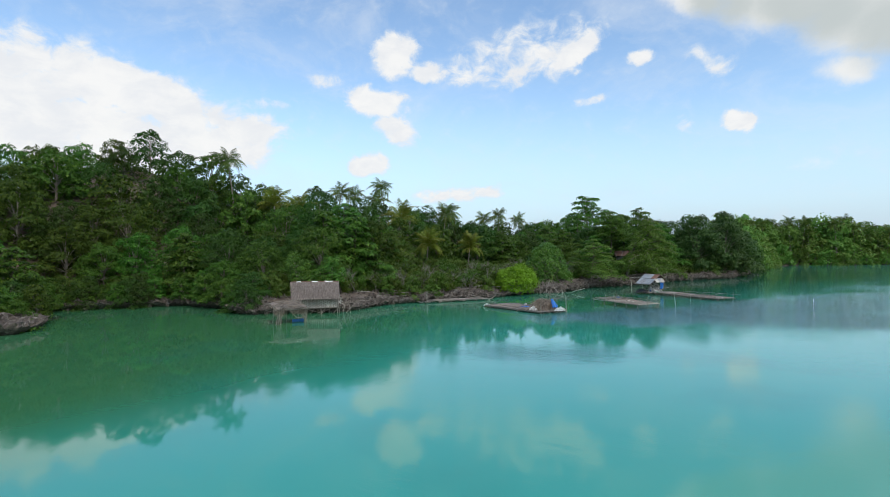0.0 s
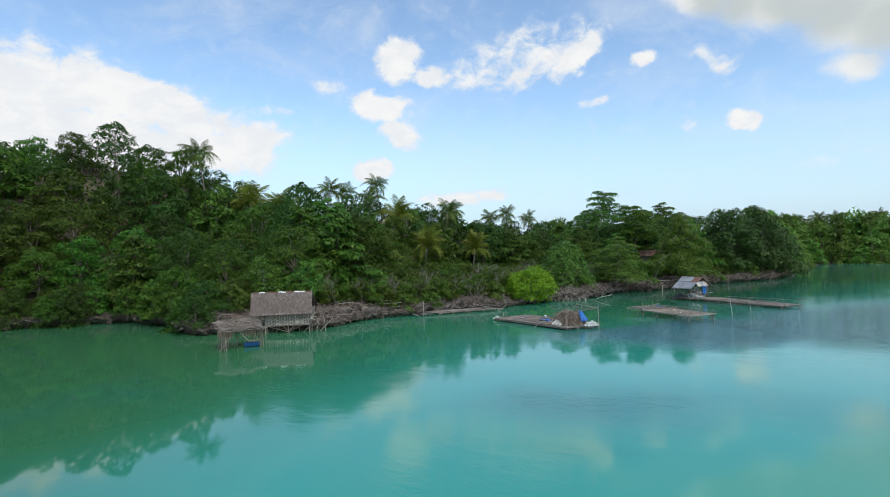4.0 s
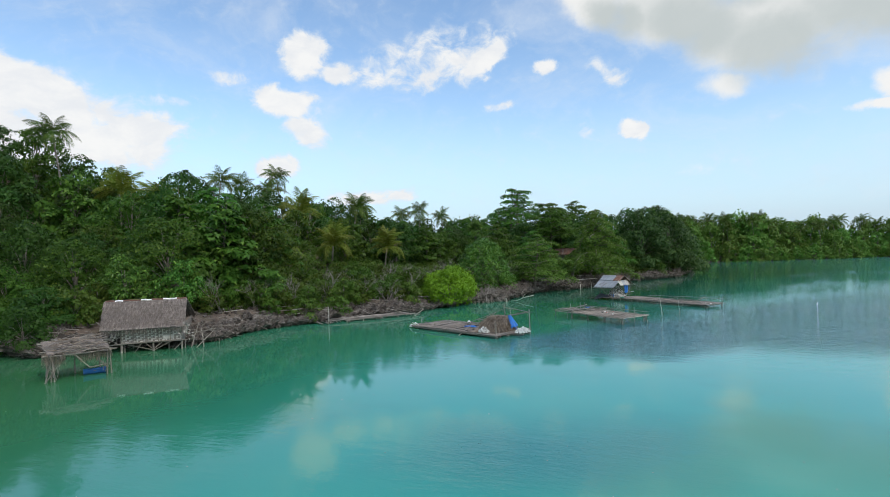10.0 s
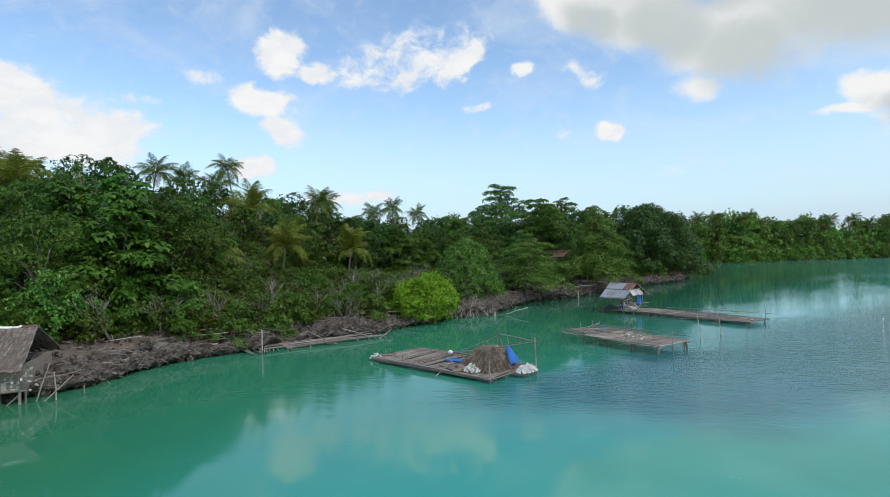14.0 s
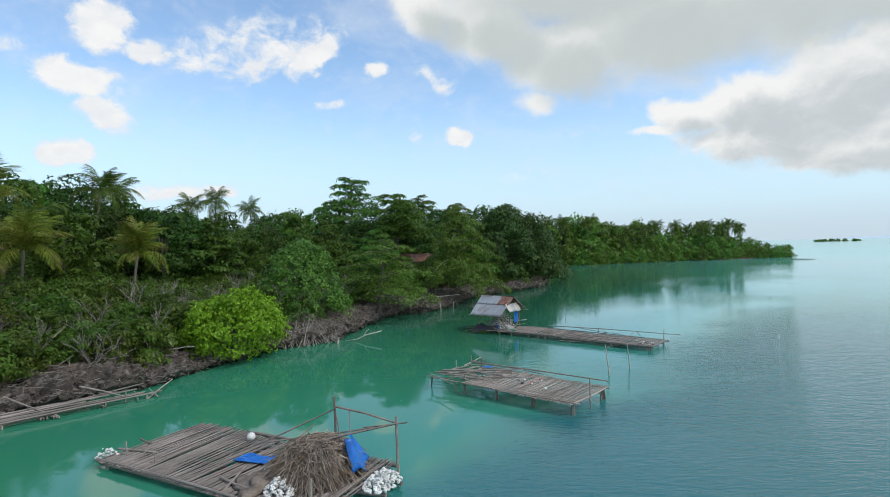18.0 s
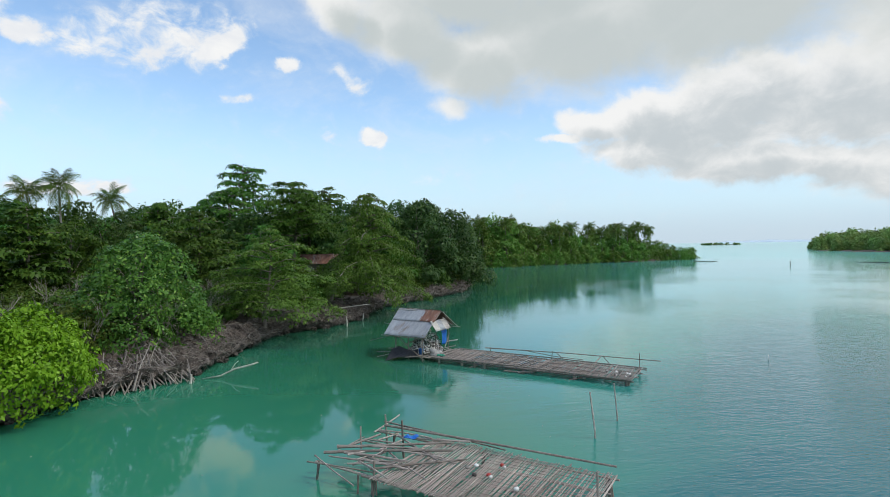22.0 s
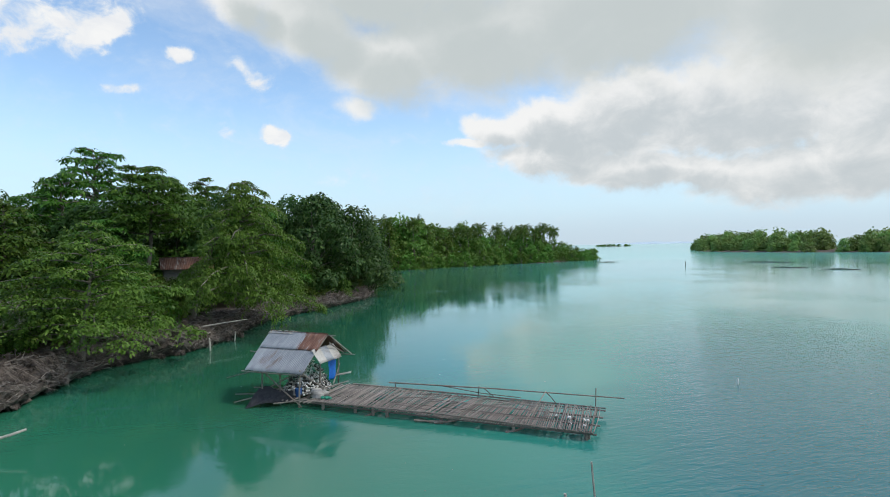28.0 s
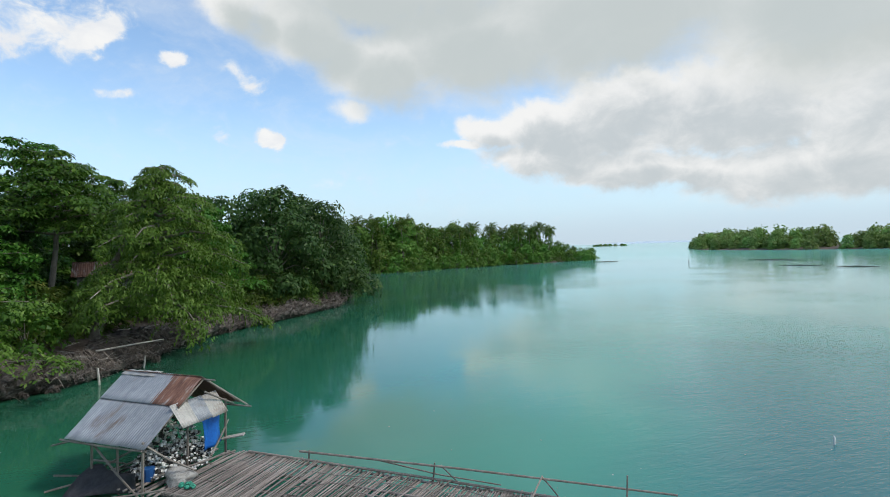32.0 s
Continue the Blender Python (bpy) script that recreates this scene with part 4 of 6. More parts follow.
bright_bush()
for i, (x, y, h, sp, mt) in enumerate([(-10.9, 60.6, 3.5, 1.7, LEAF_LAYER), (-8.2, 61.6, 3.4, 1.75, LEAF_BLUE), (-13.6, 57.5, 4.4, 2.2, LEAF_BLUE), (-17.4, 57.0, 4.6, 2.3, LEAF_BLUE)]):
    tree("small_tree", round_lobes(181 + i, h, sp, 13, 0.30, 0.8), h, 0.06, 4600, 0.165, mt, 185 + i,
         "small round-crowned tree with thin pale stems behind the hut", "tree", "small trees by the hut", at=pose(x, y, gz(x, y) - 0.1), low=-0.6, bark=TWIG)
tree("broadleaf_tree", round_lobes(91, 6.0, 3.15, 30, 0.16, 0.85), 6.0, 0.16, 17000, 0.165, LEAF_BLUE, 92,
     "glossy dark green tree standing on exposed roots at the water's edge", at=pose(12.6, 75.4, 0.9), low=-0.6, droop=0.1, aspect=0.6)
bough_tree("tiered_tree", 6.6, 4.8, 34, 0.20, 22000, 0.155, LEAF_WEEP, 94, "broad green tree with flat tiers reaching over the bank", at=pose(20.2, 80.0, 0.7), r=0.13, droop=0.26, centre=(0.4, -0.3), wide=0.40)
for i, (x, y, h, sp, k, n, size) in enumerate([(28.8, 119.0, 15.0, 10.0, 44, 26000, 0.36), (38.5, 113.0, 12.6, 7.0, 34, 15000, 0.36), (23.0, 101.0, 10.6, 6.4, 32, 15000, 0.30),
                                               (36.5, 96.5, 9.2, 5.2, 30, 13000, 0.27), (18.5, 92.5, 7.8, 5.2, 30, 13000, 0.27), (33.0, 106.0, 11.2, 6.4, 32, 14000, 0.33)]):
    bough_tree("tiered_tree", h, sp, k, 0.16, n, size, LEAF_LAYER, 96 + 2 * i, "old tree with wide flat tiers of green foliage", at=pose(x, y, gz(x, y) - 0.1, 0, 0, 50 * i), r=0.022 * h, wide=0.38)
bough_tree("tiered_tree", 11.6, 5.4, 34, 0.56, 17000, 0.25, LEAF_LAYER, 115, "tall tree with spreading tiers beside the plank hut", at=pose(27.3, 94.2, gz(27.3, 94.2) - 0.2), r=0.2, droop=0.2, wide=0.4)
for i, (x, y, top, sp, n) in enumerate([(-19.0, 73.0, 14.3, 5.0, 13000), (-11.0, 65.5, 11.0, 3.3, 9000), (-6.3, 106.0, 15.3, 4.4, 8000)]):
    h = top - gz(x, y)
    tree("broadleaf_tree", round_lobes(241 + i, h, sp, 24, 0.12, 0.72), h, 0.2, n, 0.20 if i < 2 else 0.30, LEAF_DARK, 245 + i, "tall dark round-crowned tree standing above the scrub",
         at=pose(x, y, gz(x, y) - 0.2), low=-0.5, inner=0.25, aspect=0.65)
bough_tree("tiered_tree", 7.0, 4.2, 30, 0.12, 13000, 0.22, LEAF_LAYER, 116, "lower tree with soft tiers of foliage beside the plank hut", at=pose(23.3, 91.5, gz(23.3, 91.5) - 0.2), r=0.13, droop=0.26, wide=0.4)
bough_tree("weeping_tree", 10.0, 5.5, 52, 0.22, 36000, 0.165, LEAF_WEEP, 12, "large tree with drooping pale green foliage and a leaning trunk",
           at=pose(27.5, 87.4, 0.9), r=0.26, droop=0.52, rise=0.22, wide=0.36, centre=(3.2, -1.6), aspect=0.42, strands=900, drop=0.4)
for i, (x, y, h, sp, n, mt) in enumerate([(45.0, 100.5, 11.2, 5.4, 9000, LEAF_POINT), (51.5, 103.0, 10.6, 5.4, 9000, LEAF_POINT), (57.0, 109.5, 9.2, 5.0, 7500, LEAF_POINT),
                                          (40.0, 103.0, 10.4, 5.2, 8000, LEAF_POINT), (61.0, 122.0, 13.4, 4.8, 8000, LEAF_POINT), (47.5, 108.0, 11.5, 5.4, 7000, LEAF_POINT), (24.5, 98.0, 8.6, 4.6, 8000, LEAF_POINT), (36.5, 103.5, 10.0, 5.0, 8000, LEAF_POINT)]):
    tree("broadleaf_tree", round_lobes(120 + i, h, sp, 22, 0.06, 0.70), h, 0.22, int(n * 1.4), 0.33, mt, 130 + i,
         "dark green broadleaf tree with heavy foliage at the rocky point", at=pose(x, y, gz(x, y) - 0.2, 0, 0, 40 * i), low=-0.6, inner=0.3, aspect=0.6)
tree("bare_topped_tree", round_lobes(141, 9.5, 4.6, 13, 0.5, 0.5), 9.5, 0.2, 900, 0.36, LEAF_DARK, 142,
     "thin grey half-bare tree behind the greener ones", at=pose(19.4, 117.0, 2.5), bark=TWIG)
tree("bare_topped_tree", round_lobes(143, 6.0, 3.4, 12, 0.35, 0.5), 6.0, 0.14, 700, 0.34, LEAF_DARK, 144,
     "thin grey half-bare tree behind the greener ones", at=pose(-8.0, 88.0, 6.0), bark=TWIG)


# ---- coconut palms ----
def frond_mesh(seed, ln, droop, mat):
    """A feathered frond along x: it rises, arches over and hangs, with leaflets that droop from both sides."""
    rng = np.random.default_rng(seed)
    mb = MB()
    pts = []
    for i in range(9):
        t = i / 8
        pts.append(Vector((ln * (t - 0.30 * droop * t ** 2.4), 0.05 * ln * math.sin(2.2 * t + seed), ln * (0.22 * t - droop * 0.62 * t ** 2.3))))
    mb.tube(pts, [0.045 * (1 - 0.85 * i / 8) for i in range(9)], 4, False)
    for k in range(38):
        t = 0.14 + 0.86 * k / 37
        i = min(int(t * 8), 7)
        p = pts[i].lerp(pts[i + 1], t * 8 - i)
        d = (pts[i + 1] - pts[i]).normalized()
        l = ln * 0.30 * math.sin(math.pi * (0.20 + 0.74 * t)) * rng.uniform(0.75, 1.15)
        for side in (-1, 1):
            out = (Vector((0, side, 0)) + d * rng.uniform(0.45, 0.85) + Vector((0, 0, -rng.uniform(0.25, 0.9)))).normalized()
            w = d * 0.024
            mid = p + out * l * 0.5
            tip = p + out * l + Vector((0, 0, -rng.uniform(0.15, 0.45) * l))
            mb.add([p - w * 0.6, p + w * 0.6, mid + w, tip, mid - w], [(0, 1, 2, 4), (4, 2, 3)])
    return mb.mesh("frond", mat)


FRONDS = [frond_mesh(1, 3.1, 0.75, LEAF_PALM), frond_mesh(2, 3.2, 1.1, LEAF_PALM), frond_mesh(3, 3.0, 1.35, LEAF_PALM)]
YOUNG = [frond_mesh(1, 3.1, 0.6, LEAF_YOUNG), frond_mesh(2, 3.3, 0.9, LEAF_YOUNG), frond_mesh(3, 3.1, 1.2, LEAF_YOUNG)]


def palm(x, y, top, seed, s=1.0, label="coconut palm with arching yellow-green fronds above the trees", base=None, mat=None):
    rng = np.random.default_rng(seed)
    g = gz(x, y) if base is None else base
    h = max(top - g - 0.3, 1.0)
    ob = thing("coconut_palm", label, "palm tree", "coconut palms", at=pose(x, y, g, 0, 0, rng.uniform(0, 360)))
    lean = 0.10 * h
    pts = [Vector((lean * t * t, 0, -0.4 + (h + 0.4) * t)) for t in (0, 0.1, 0.3, 0.5, 0.7, 0.88, 1)]
    mb = MB().tube(pts, [0.19, 0.13, 0.11, 0.10, 0.095, 0.10, 0.07], 7)
    part("trunk", mb, BARK, ob, flat=False)
    for k in range(22):
        lift = (74 - 102 * (k / 21) if mat is None else 84 - 80 * (k / 21)) + rng.uniform(-16, 16)
        sc = s * rng.uniform(0.72, 1.12)
        me = (FRONDS if mat is None else YOUNG)[0 if k < 8 else (1 if k < 16 else 2)]
        part("frond", me, mat or LEAF_PALM, ob, at=Matrix.Translation((lean, 0, h)) @ pose(0, 0, 0, rng.uniform(-25, 25), -lift, k * 137.5 + rng.uniform(-22, 22)) @ Matrix.Scale(sc, 4))
    return ob


for i, (x, y, z, s) in enumerate([(-35.6, 84, 20.2, 1.0), (-21.6, 95, 16.0, 1.0), (-27.6, 80, 12.8, 1.05), (-15.3, 100, 14.6, 1.05), (-14.4, 108, 18.2, 1.05),
                                  (-10.0, 92, 10.9, 1.15), (-4.5, 80, 5.8, 0.95), (-10.8, 78, 5.6, 0.95), (1.7, 82, 5.3, 0.9), (-1.5, 104, 12.6, 0.95), (8.9, 113, 12.3, 0.95),
                                  (14.5, 119, 11.7, 0.85), (6.6, 117, 12.1, 0.9), (-16.9, 82, 8.0, 0.8), (-2.6, 96, 11.9, 1.0), (-25.0, 82.5, 12.4, 0.9), (17.0, 93, 5.6, 0.6), (-20.5, 104, 16.4, 0.9), (-9.2, 70.5, 4.4, 0.95)]):
    palm(x, y, z + (1.0 if z < 8.5 else 0.5), 200 + i, s * (1.2 if i in (2, 5, 6, 7, 8, 13, 15, 18) else 1.08), mat=LEAF_YOUNG if i in (2, 5, 6, 7, 8, 13, 15, 18) else None)


# ---- the far shore, the island and what lies beyond ----
def far_shore():
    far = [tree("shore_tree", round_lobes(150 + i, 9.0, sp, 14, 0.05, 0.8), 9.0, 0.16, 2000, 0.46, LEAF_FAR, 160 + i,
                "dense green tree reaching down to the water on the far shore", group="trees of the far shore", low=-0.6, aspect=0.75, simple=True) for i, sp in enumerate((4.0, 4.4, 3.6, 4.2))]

    def ok(x, y, d):
        return 0.2 < d < 13 and x > 60 and not (x < 70 and y < 122)
    plant_out(far, scatter(31, (58, 105, 196, 178), 3.2, ok, 5000)[:230], 32, 0.72, 1.08, 0.3, lambda x, y, d: (0.62 + 0.055 * d if d < 8 else 1.08) * float(np.interp(x, [60, 85, 108, 125, 140, 165, 174, 186], [1.2, 1.36, 1.34, 1.14, 0.98, 1.08, 0.72, 0.42])))
    for i, (x, y, d) in enumerate(scatter(33, (84, 140, 176, 176), 4.0, lambda x, y, d: 4 < d < 13, 1200)[:40]):
        palm(x, y, gz(x, y) + (9.2 if x < 118 else 8.1) + (i * 7 % 5) * 0.5, 300 + i, 1.15, "coconut palm rising from the trees of the far shore")
    # a low fringe that dips into the water
    rng = np.random.default_rng(34)
    for i, (x, y) in enumerate(resample(SHORE[35:49], 3.0)):
        sc = rng.uniform(0.34, 0.52)
        stand(far[i % 4], x + rng.uniform(-0.8, 0.8), y + rng.uniform(0.2, 1.6), -0.1, rng.uniform(0, 360), sc * 1.15, sc)
    return far


FAR = far_shore()
ISLE = [(296, 20), (292, 60), (301, 84), (306, 113), (324, 143), (362, 174), (412, 193), (430, 205)]


def island():
    mb = MB()
    line = resample(ISLE, 6)
    for i, (x, y) in enumerate(line):
        mb.v += [(x - 2.5, y + 1.5, -0.6), (x, y, 0.08), (x + 9, y - 3, 0.9), (x + 60, y - 22, 1.4), (x + 90, y - 32, -0.6)]
    mb.f = [(5 * i + k, 5 * i + k + 1, 5 * i + k + 6, 5 * i + k + 5) for i in range(len(line) - 1) for k in range(4)]
    solid("island_ground", mb, SOIL, "low ground of the wooded island across the lagoon", "ground", kind="structure", flat=False)
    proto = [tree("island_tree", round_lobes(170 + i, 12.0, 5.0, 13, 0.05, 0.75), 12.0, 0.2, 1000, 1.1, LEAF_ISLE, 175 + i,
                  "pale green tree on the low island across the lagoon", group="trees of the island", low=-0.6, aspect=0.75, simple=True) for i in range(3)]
    rng = np.random.default_rng(41)
    used = set()
    for j in range(175):
        i = int(rng.integers(len(line)))
        x, y = line[i]
        back = rng.uniform(0, 30)
        x, y = x + back * 0.94 + rng.uniform(-2, 2), y - back * 0.34 + rng.uniform(-3, 3)
        k, s = int(rng.integers(3)), rng.uniform(0.7, 1.15) * (0.52 + 0.016 * back)
        m = pose(x, y, 0.2, 0, 0, rng.uniform(0, 360))
        if k not in used:
            used.add(k)
            proto[k].matrix_basis = m
        else:
            copy_thing(proto[k], m @ Matrix.Diagonal((s, s, s, 1)))
    for i, (x, y) in enumerate([(318, 118), (352, 152), (385, 172), (420, 190), (334, 138)]):
        palm(x + 16, y - 4, 9.4 + 0.6 * (i % 3), 400 + i, 0.8, "coconut palm on the low island across the lagoon", 0.8)
    hut = thing("island_hut", "small thatched hut at the tip of the island", "hut", at=pose(405, 186, 0.2, 0, 0, 25))
    part("wall", MB().box((-2.5, -1.8, 0), (2.5, 1.8, 1.9)), WEAVE, hut)
    part("roof", MB().add([(-3.4, -2.8, 1.6), (3.4, -2.8, 1.6), (3.4, 2.8, 1.6), (-3.4, 2.8, 1.6), (-2.6, 0, 3.6), (2.6, 0, 3.6)],
                          [(0, 1, 5, 4), (2, 3, 4, 5), (1, 2, 5), (3, 0, 4), (3, 2, 1, 0)]), THATCH, hut)
    # the islet far out, and the land on the horizon
    for i in range(15):
        t = rng.uniform(-1, 1)
        x, y = 1101 - 20 * t + rng.uniform(-3, 3), 616 + 30 * t
        s = 0.42 * (1.15 - 0.5 * abs(t)) * rng.uniform(0.8, 1.2)
        tagged(copy_thing(proto[i % 3], pose(x, y, 0.2, 0, 0, rng.uniform(0, 360)) @ Matrix.Diagonal((s * 2.0, s * 2.0, s, 1))), "low tree on the small islet far out", group="trees of the islet")
    mb = MB()
    for i in range(25):
        t = i / 24
        x, y = 1079 + 44 * t + 4 * math.sin(9 * t), 649 - 66 * t
        w = math.sin(math.pi * t)
        mb.v += [(x - 6 * w, y - 4 * w, -0.3), (x, y, 0.8 * w), (x + 8 * w, y + 5 * w, -0.3)]
    mb.f = [(3 * i + k, 3 * i + k + 1, 3 * i + k + 4, 3 * i + k + 3) for i in range(24) for k in range(2)]
    solid("islet_ground", mb, SOIL, "low ground of the small islet far out", "ground", kind="structure")
    for nm, az0, az1, dist, hh, tint in [("far_headland", 69.0, 76.0, 2600, 15.0, 1), ("far_hills", 61.0, 71.0, 4500, 22.0, 2)]:
        mb = MB()
        for i in range(41):
            t = i / 40
            a = radians(az0 + (az1 - az0) * t)
            h = hh * math.sin(math.pi * t) ** 0.6 * (0.7 + 0.3 * noise.noise((t * 9, tint, 0)) + 0.15 * noise.noise((t * 31, tint, 5)))
            for d, z in ((0, -1), (60, h), (220, -1)):
                mb.v.append(((dist + d) * math.sin(a), (dist + d) * math.cos(a), z))
        mb.f = [(3 * i + k, 3 * i + k + 1, 3 * i + k + 4, 3 * i + k + 3) for i in range(40) for k in range(2)]
        solid(nm, mb, HAZE if tint == 2 else LEAF_ISLE, "distant wooded land along the horizon", "land", kind="structure", flat=False)


HAZE = worn("hazy_land", (0.42, 0.52, 0.58), (0.48, 0.57, 0.63), None, 0.01, 1.0, relief=0.0)
island()


# ---- bamboo work ----
def culm_mesh(seed, ln, r, bend=0.015, n=6):
    """A bamboo pole along x with swollen joints."""
    rng = np.random.default_rng(seed)
    pts, rad = [], []
    k = max(4, int(ln / 0.45))
    sag, sway = rng.uniform(-bend, bend) * ln, rng.uniform(-bend, bend) * ln
    for i in range(k + 1):
        t = i / k
        w = math.sin(math.pi * t)
        pts.append(Vector((ln * t, sway * w, sag * w)))
        rad.append(r * (1.12 if i % 2 else 0.92) * (1 - 0.15 * t))
    return MB().tube(pts, rad, n)


def pole(mb, a, b, r0, r1, rng, bend=0.02, n=6):
    mb.stick(a, b, r0, r1, rng, bend, n)
    return mb


def raft_deck(ob, x0, x1, width, z, seed, pitch, skew=0.0, over=0.12, r=0.03, name="slat", y0=0.0, mat=None):
    """Slats laid across, each its own pole, uneven at both ends."""
    rng = random.Random(seed)
    meshes = [culm_mesh(seed * 10 + i, width + 2 * over, r * q, 0.012).mesh("slat", mat or BAMBOO, False) for i, q in enumerate((1.0, 0.85, 1.15, 0.95, 1.05, 0.75))]
    x = x0
    while x < x1:
        fan = skew * math.sin((x - x0) * 0.9) + rng.uniform(-1.0, 1.0)
        part(name, rng.choice(meshes), BAMBOO, ob,
             at=pose(x + rng.uniform(-0.012, 0.012), y0 - over + rng.uniform(-0.06, 0.06), z + rng.uniform(-0.012, 0.016) + 0.03 * math.sin(x * 0.8), rng.uniform(0, 360), rng.uniform(-0.6, 0.6), 90 + fan))
        x += pitch * rng.uniform(0.8, 1.25)


def lumps(n, c, size, r, seed, rise=1.0):
    rng = random.Random(seed)
    mb = MB()
    for _ in range(n):
        a, q = rng.uniform(0, 6.283), math.sqrt(rng.random())
        h = (1 - q * q) * rise * rng.random()
        mb.lump((c[0] + size[0] * q * math.cos(a), c[1] + size[1] * q * math.sin(a), c[2] + h * size[2]), r * rng.uniform(0.6, 1.3), rng, rng.uniform(0.6, 1.0), 6, 4, 0.3)
    return mb


def sheet(nx, ny, fn):
    """A cloth or plate from a function of (s, t), with a back to it."""
    mb = MB()
    g = [[Vector(fn(i / nx, j / ny)) for i in range(nx + 1)] for j in range(ny + 1)]
    for row in g:
        mb.v += [tuple(p) for p in row]
    w = nx + 1
    mb.f = [(j * w + i, j * w + i + 1, (j + 1) * w + i + 1, (j + 1) * w + i) for j in range(ny) for i in range(nx)]
    k = len(mb.v)
    nrm = (g[0][-1] - g[0][0]).cross(g[-1][0] - g[0][0]).normalized() * 0.008
    mb.v += [tuple(Vector(p) - nrm) for p in mb.v[:k]]
    mb.f += [tuple(i + k for i in reversed(q)) for q in mb.f[: nx * ny]]
    edge = [i for i in range(nx + 1)] + [j * w + nx for j in range(1, ny + 1)] + [ny * w + i for i in range(nx - 1, -1, -1)] + [j * w for j in range(ny - 1, 0, -1)]
    mb.f += [(a, a + k, b + k, b) for a, b in zip(edge, edge[1:] + edge[:1])]
    return mb


def corrugated(p, du, dv, waves, seed=0, dent=0.02):
    """A corrugated sheet from the corner p along du (across the waves) and dv (along them)."""
    p, du, dv = Vector(p), Vector(du), Vector(dv)
    n = du.cross(dv).normalized()

    def fn(s, t):
        w = 0.010 * math.sin(6.2832 * waves * s) + dent * noise.noise((s * 2 + seed, t * 2, seed * 3.1))
        return p + du * s + dv * t + n * w
    return sheet(waves * 6, 6, fn)


# the long raft with the tin-roofed hut
def long_raft():
    at = pose(24.2, 66.9, 0, 0, 0, -67.6)
    hut_at, at = at, at @ Matrix.Translation((0, 0.5, -0.2))
    ob = thing("bamboo_raft", "long weathered bamboo landing stage over the water", "raft", "bamboo rafts", at=at)
    rng = random.Random(51)
    raft_deck(ob, 0.15, 10.05, 2.45, 0.44, 52, 0.042, 5.0, 0.05, 0.0185)
    for y in (0.02, 0.85, 1.65, 2.42):
        part("stringer", pole(MB(), (-2.3 if y < 2 else -0.4, y, 0.395), (10.1, y, 0.395), 0.03, 0.028, rng, 0.004, 7), BAMBOO, ob)
    for y in (0.75, 1.35, 1.95):
        part("batten", pole(MB(), (0.4, y, 0.48), (9.7, y + rng.uniform(-0.1, 0.1), 0.48), 0.009, 0.009, rng, 0.004), BAMBOO, ob)
    part("edge_pole", pole(MB(), (0.2, -0.02, 0.46), (10.0, -0.02, 0.44), 0.03, 0.025, rng, 0.006), POLE, ob)
    part("edge_pole", pole(MB(), (0.3, 2.46, 0.49), (10.1, 2.44, 0.47), 0.032, 0.025, rng, 0.006), POLE, ob)
    for i in range(9):
        x = rng.uniform(0.2, 7.5)
        part("batten", pole(MB(), (x, rng.uniform(0.1, 2.3), 0.49), (x + rng.uniform(1.2, 2.6), rng.uniform(0.1, 2.3), 0.49), 0.011, 0.008, rng, 0.02, 5), BAMBOO, ob)
    for x, y in [(0.6, 0), (1.9, 0.05), (2.65, 0), (3.2, 0), (5.2, 0), (7.6, 0.05), (9.8, 0.05), (9.85, 0.16), (4.5, 2.4), (9.8, 2.35)]:
        part("support_post", pole(MB(), (x + rng.uniform(-0.1, 0.1), y, -1.2), (x, y, 0.42), 0.045, 0.055, rng, 0.02), POLE, ob)
    for a, b in [((5.0, -0.12, 0.24), (5.7, 0.2, 0.3)), ((7.4, -0.12, 0.2), (7.9, 0.2, 0.3)), ((2.3, -0.25, 0.12), (2.9, 0.3, 0.4)), ((4.3, -0.16, 0.26), (5.4, -0.05, 0.3))]:
        part("brace", pole(MB(), a, b, 0.035, 0.03, rng, 0.03), POLE, ob)
    part("rail", pole(MB(), (1.9, 2.52, 0.66), (10.7, 2.5, 0.84), 0.028, 0.02, rng, 0.012), POLE, ob)
    part("rail", pole(MB(), (4.2, 2.5, 0.72), (7.2, 2.5, 0.55), 0.018, 0.014, rng, 0.02), POLE, ob)
    for a, b, r in [((2.2, 2.45, 0.3), (2.2, 2.52, 0.72), 0.022), ((5.6, 2.45, 0.3), (5.65, 2.5, 0.84), 0.022), ((9.75, 2.4, 0.1), (9.8, 2.45, 1.12), 0.022),
                    ((7.9, 0.3, 0.45), (8.1, 2.5, 0.86), 0.024), ((8.1, 2.5, 0.84), (8.5, 2.4, 0.46), 0.018), ((5.8, 2.5, 0.8), (6.3, 2.4, 0.48), 0.018), ((5.7, 0.0, 0.44), (6.1, 2.4, 0.56), 0.02)]:
        part("post", pole(MB(), a, b, r, r * 0.8, rng, 0.02), POLE, ob)
    for i in range(13):
        x, y = rng.uniform(8.7, 9.9), rng.uniform(0.35, 1.25)
        mb = MB().lump((0, 0, 0), rng.uniform(0.03, 0.06), rng, 0.7, 8, 5, 0.35)
        solid("float", mb, ROPE if i % 3 == 0 else WHITE, ("small black" if i % 3 == 0 else "small white") + " fishing float lying on the bamboo deck", "float", "floats on the long raft", at=at @ pose(x, y, 0.5))
    solid("net_scrap", lumps(14, (0, 0, 0), (0.22, 0.1, 0.05), 0.05, 5), GREENNET, "scrap of green netting on the bamboo deck", "net", at=at @ pose(0.5, 0.35, 0.52))
    return hut_at


LONG = long_raft()


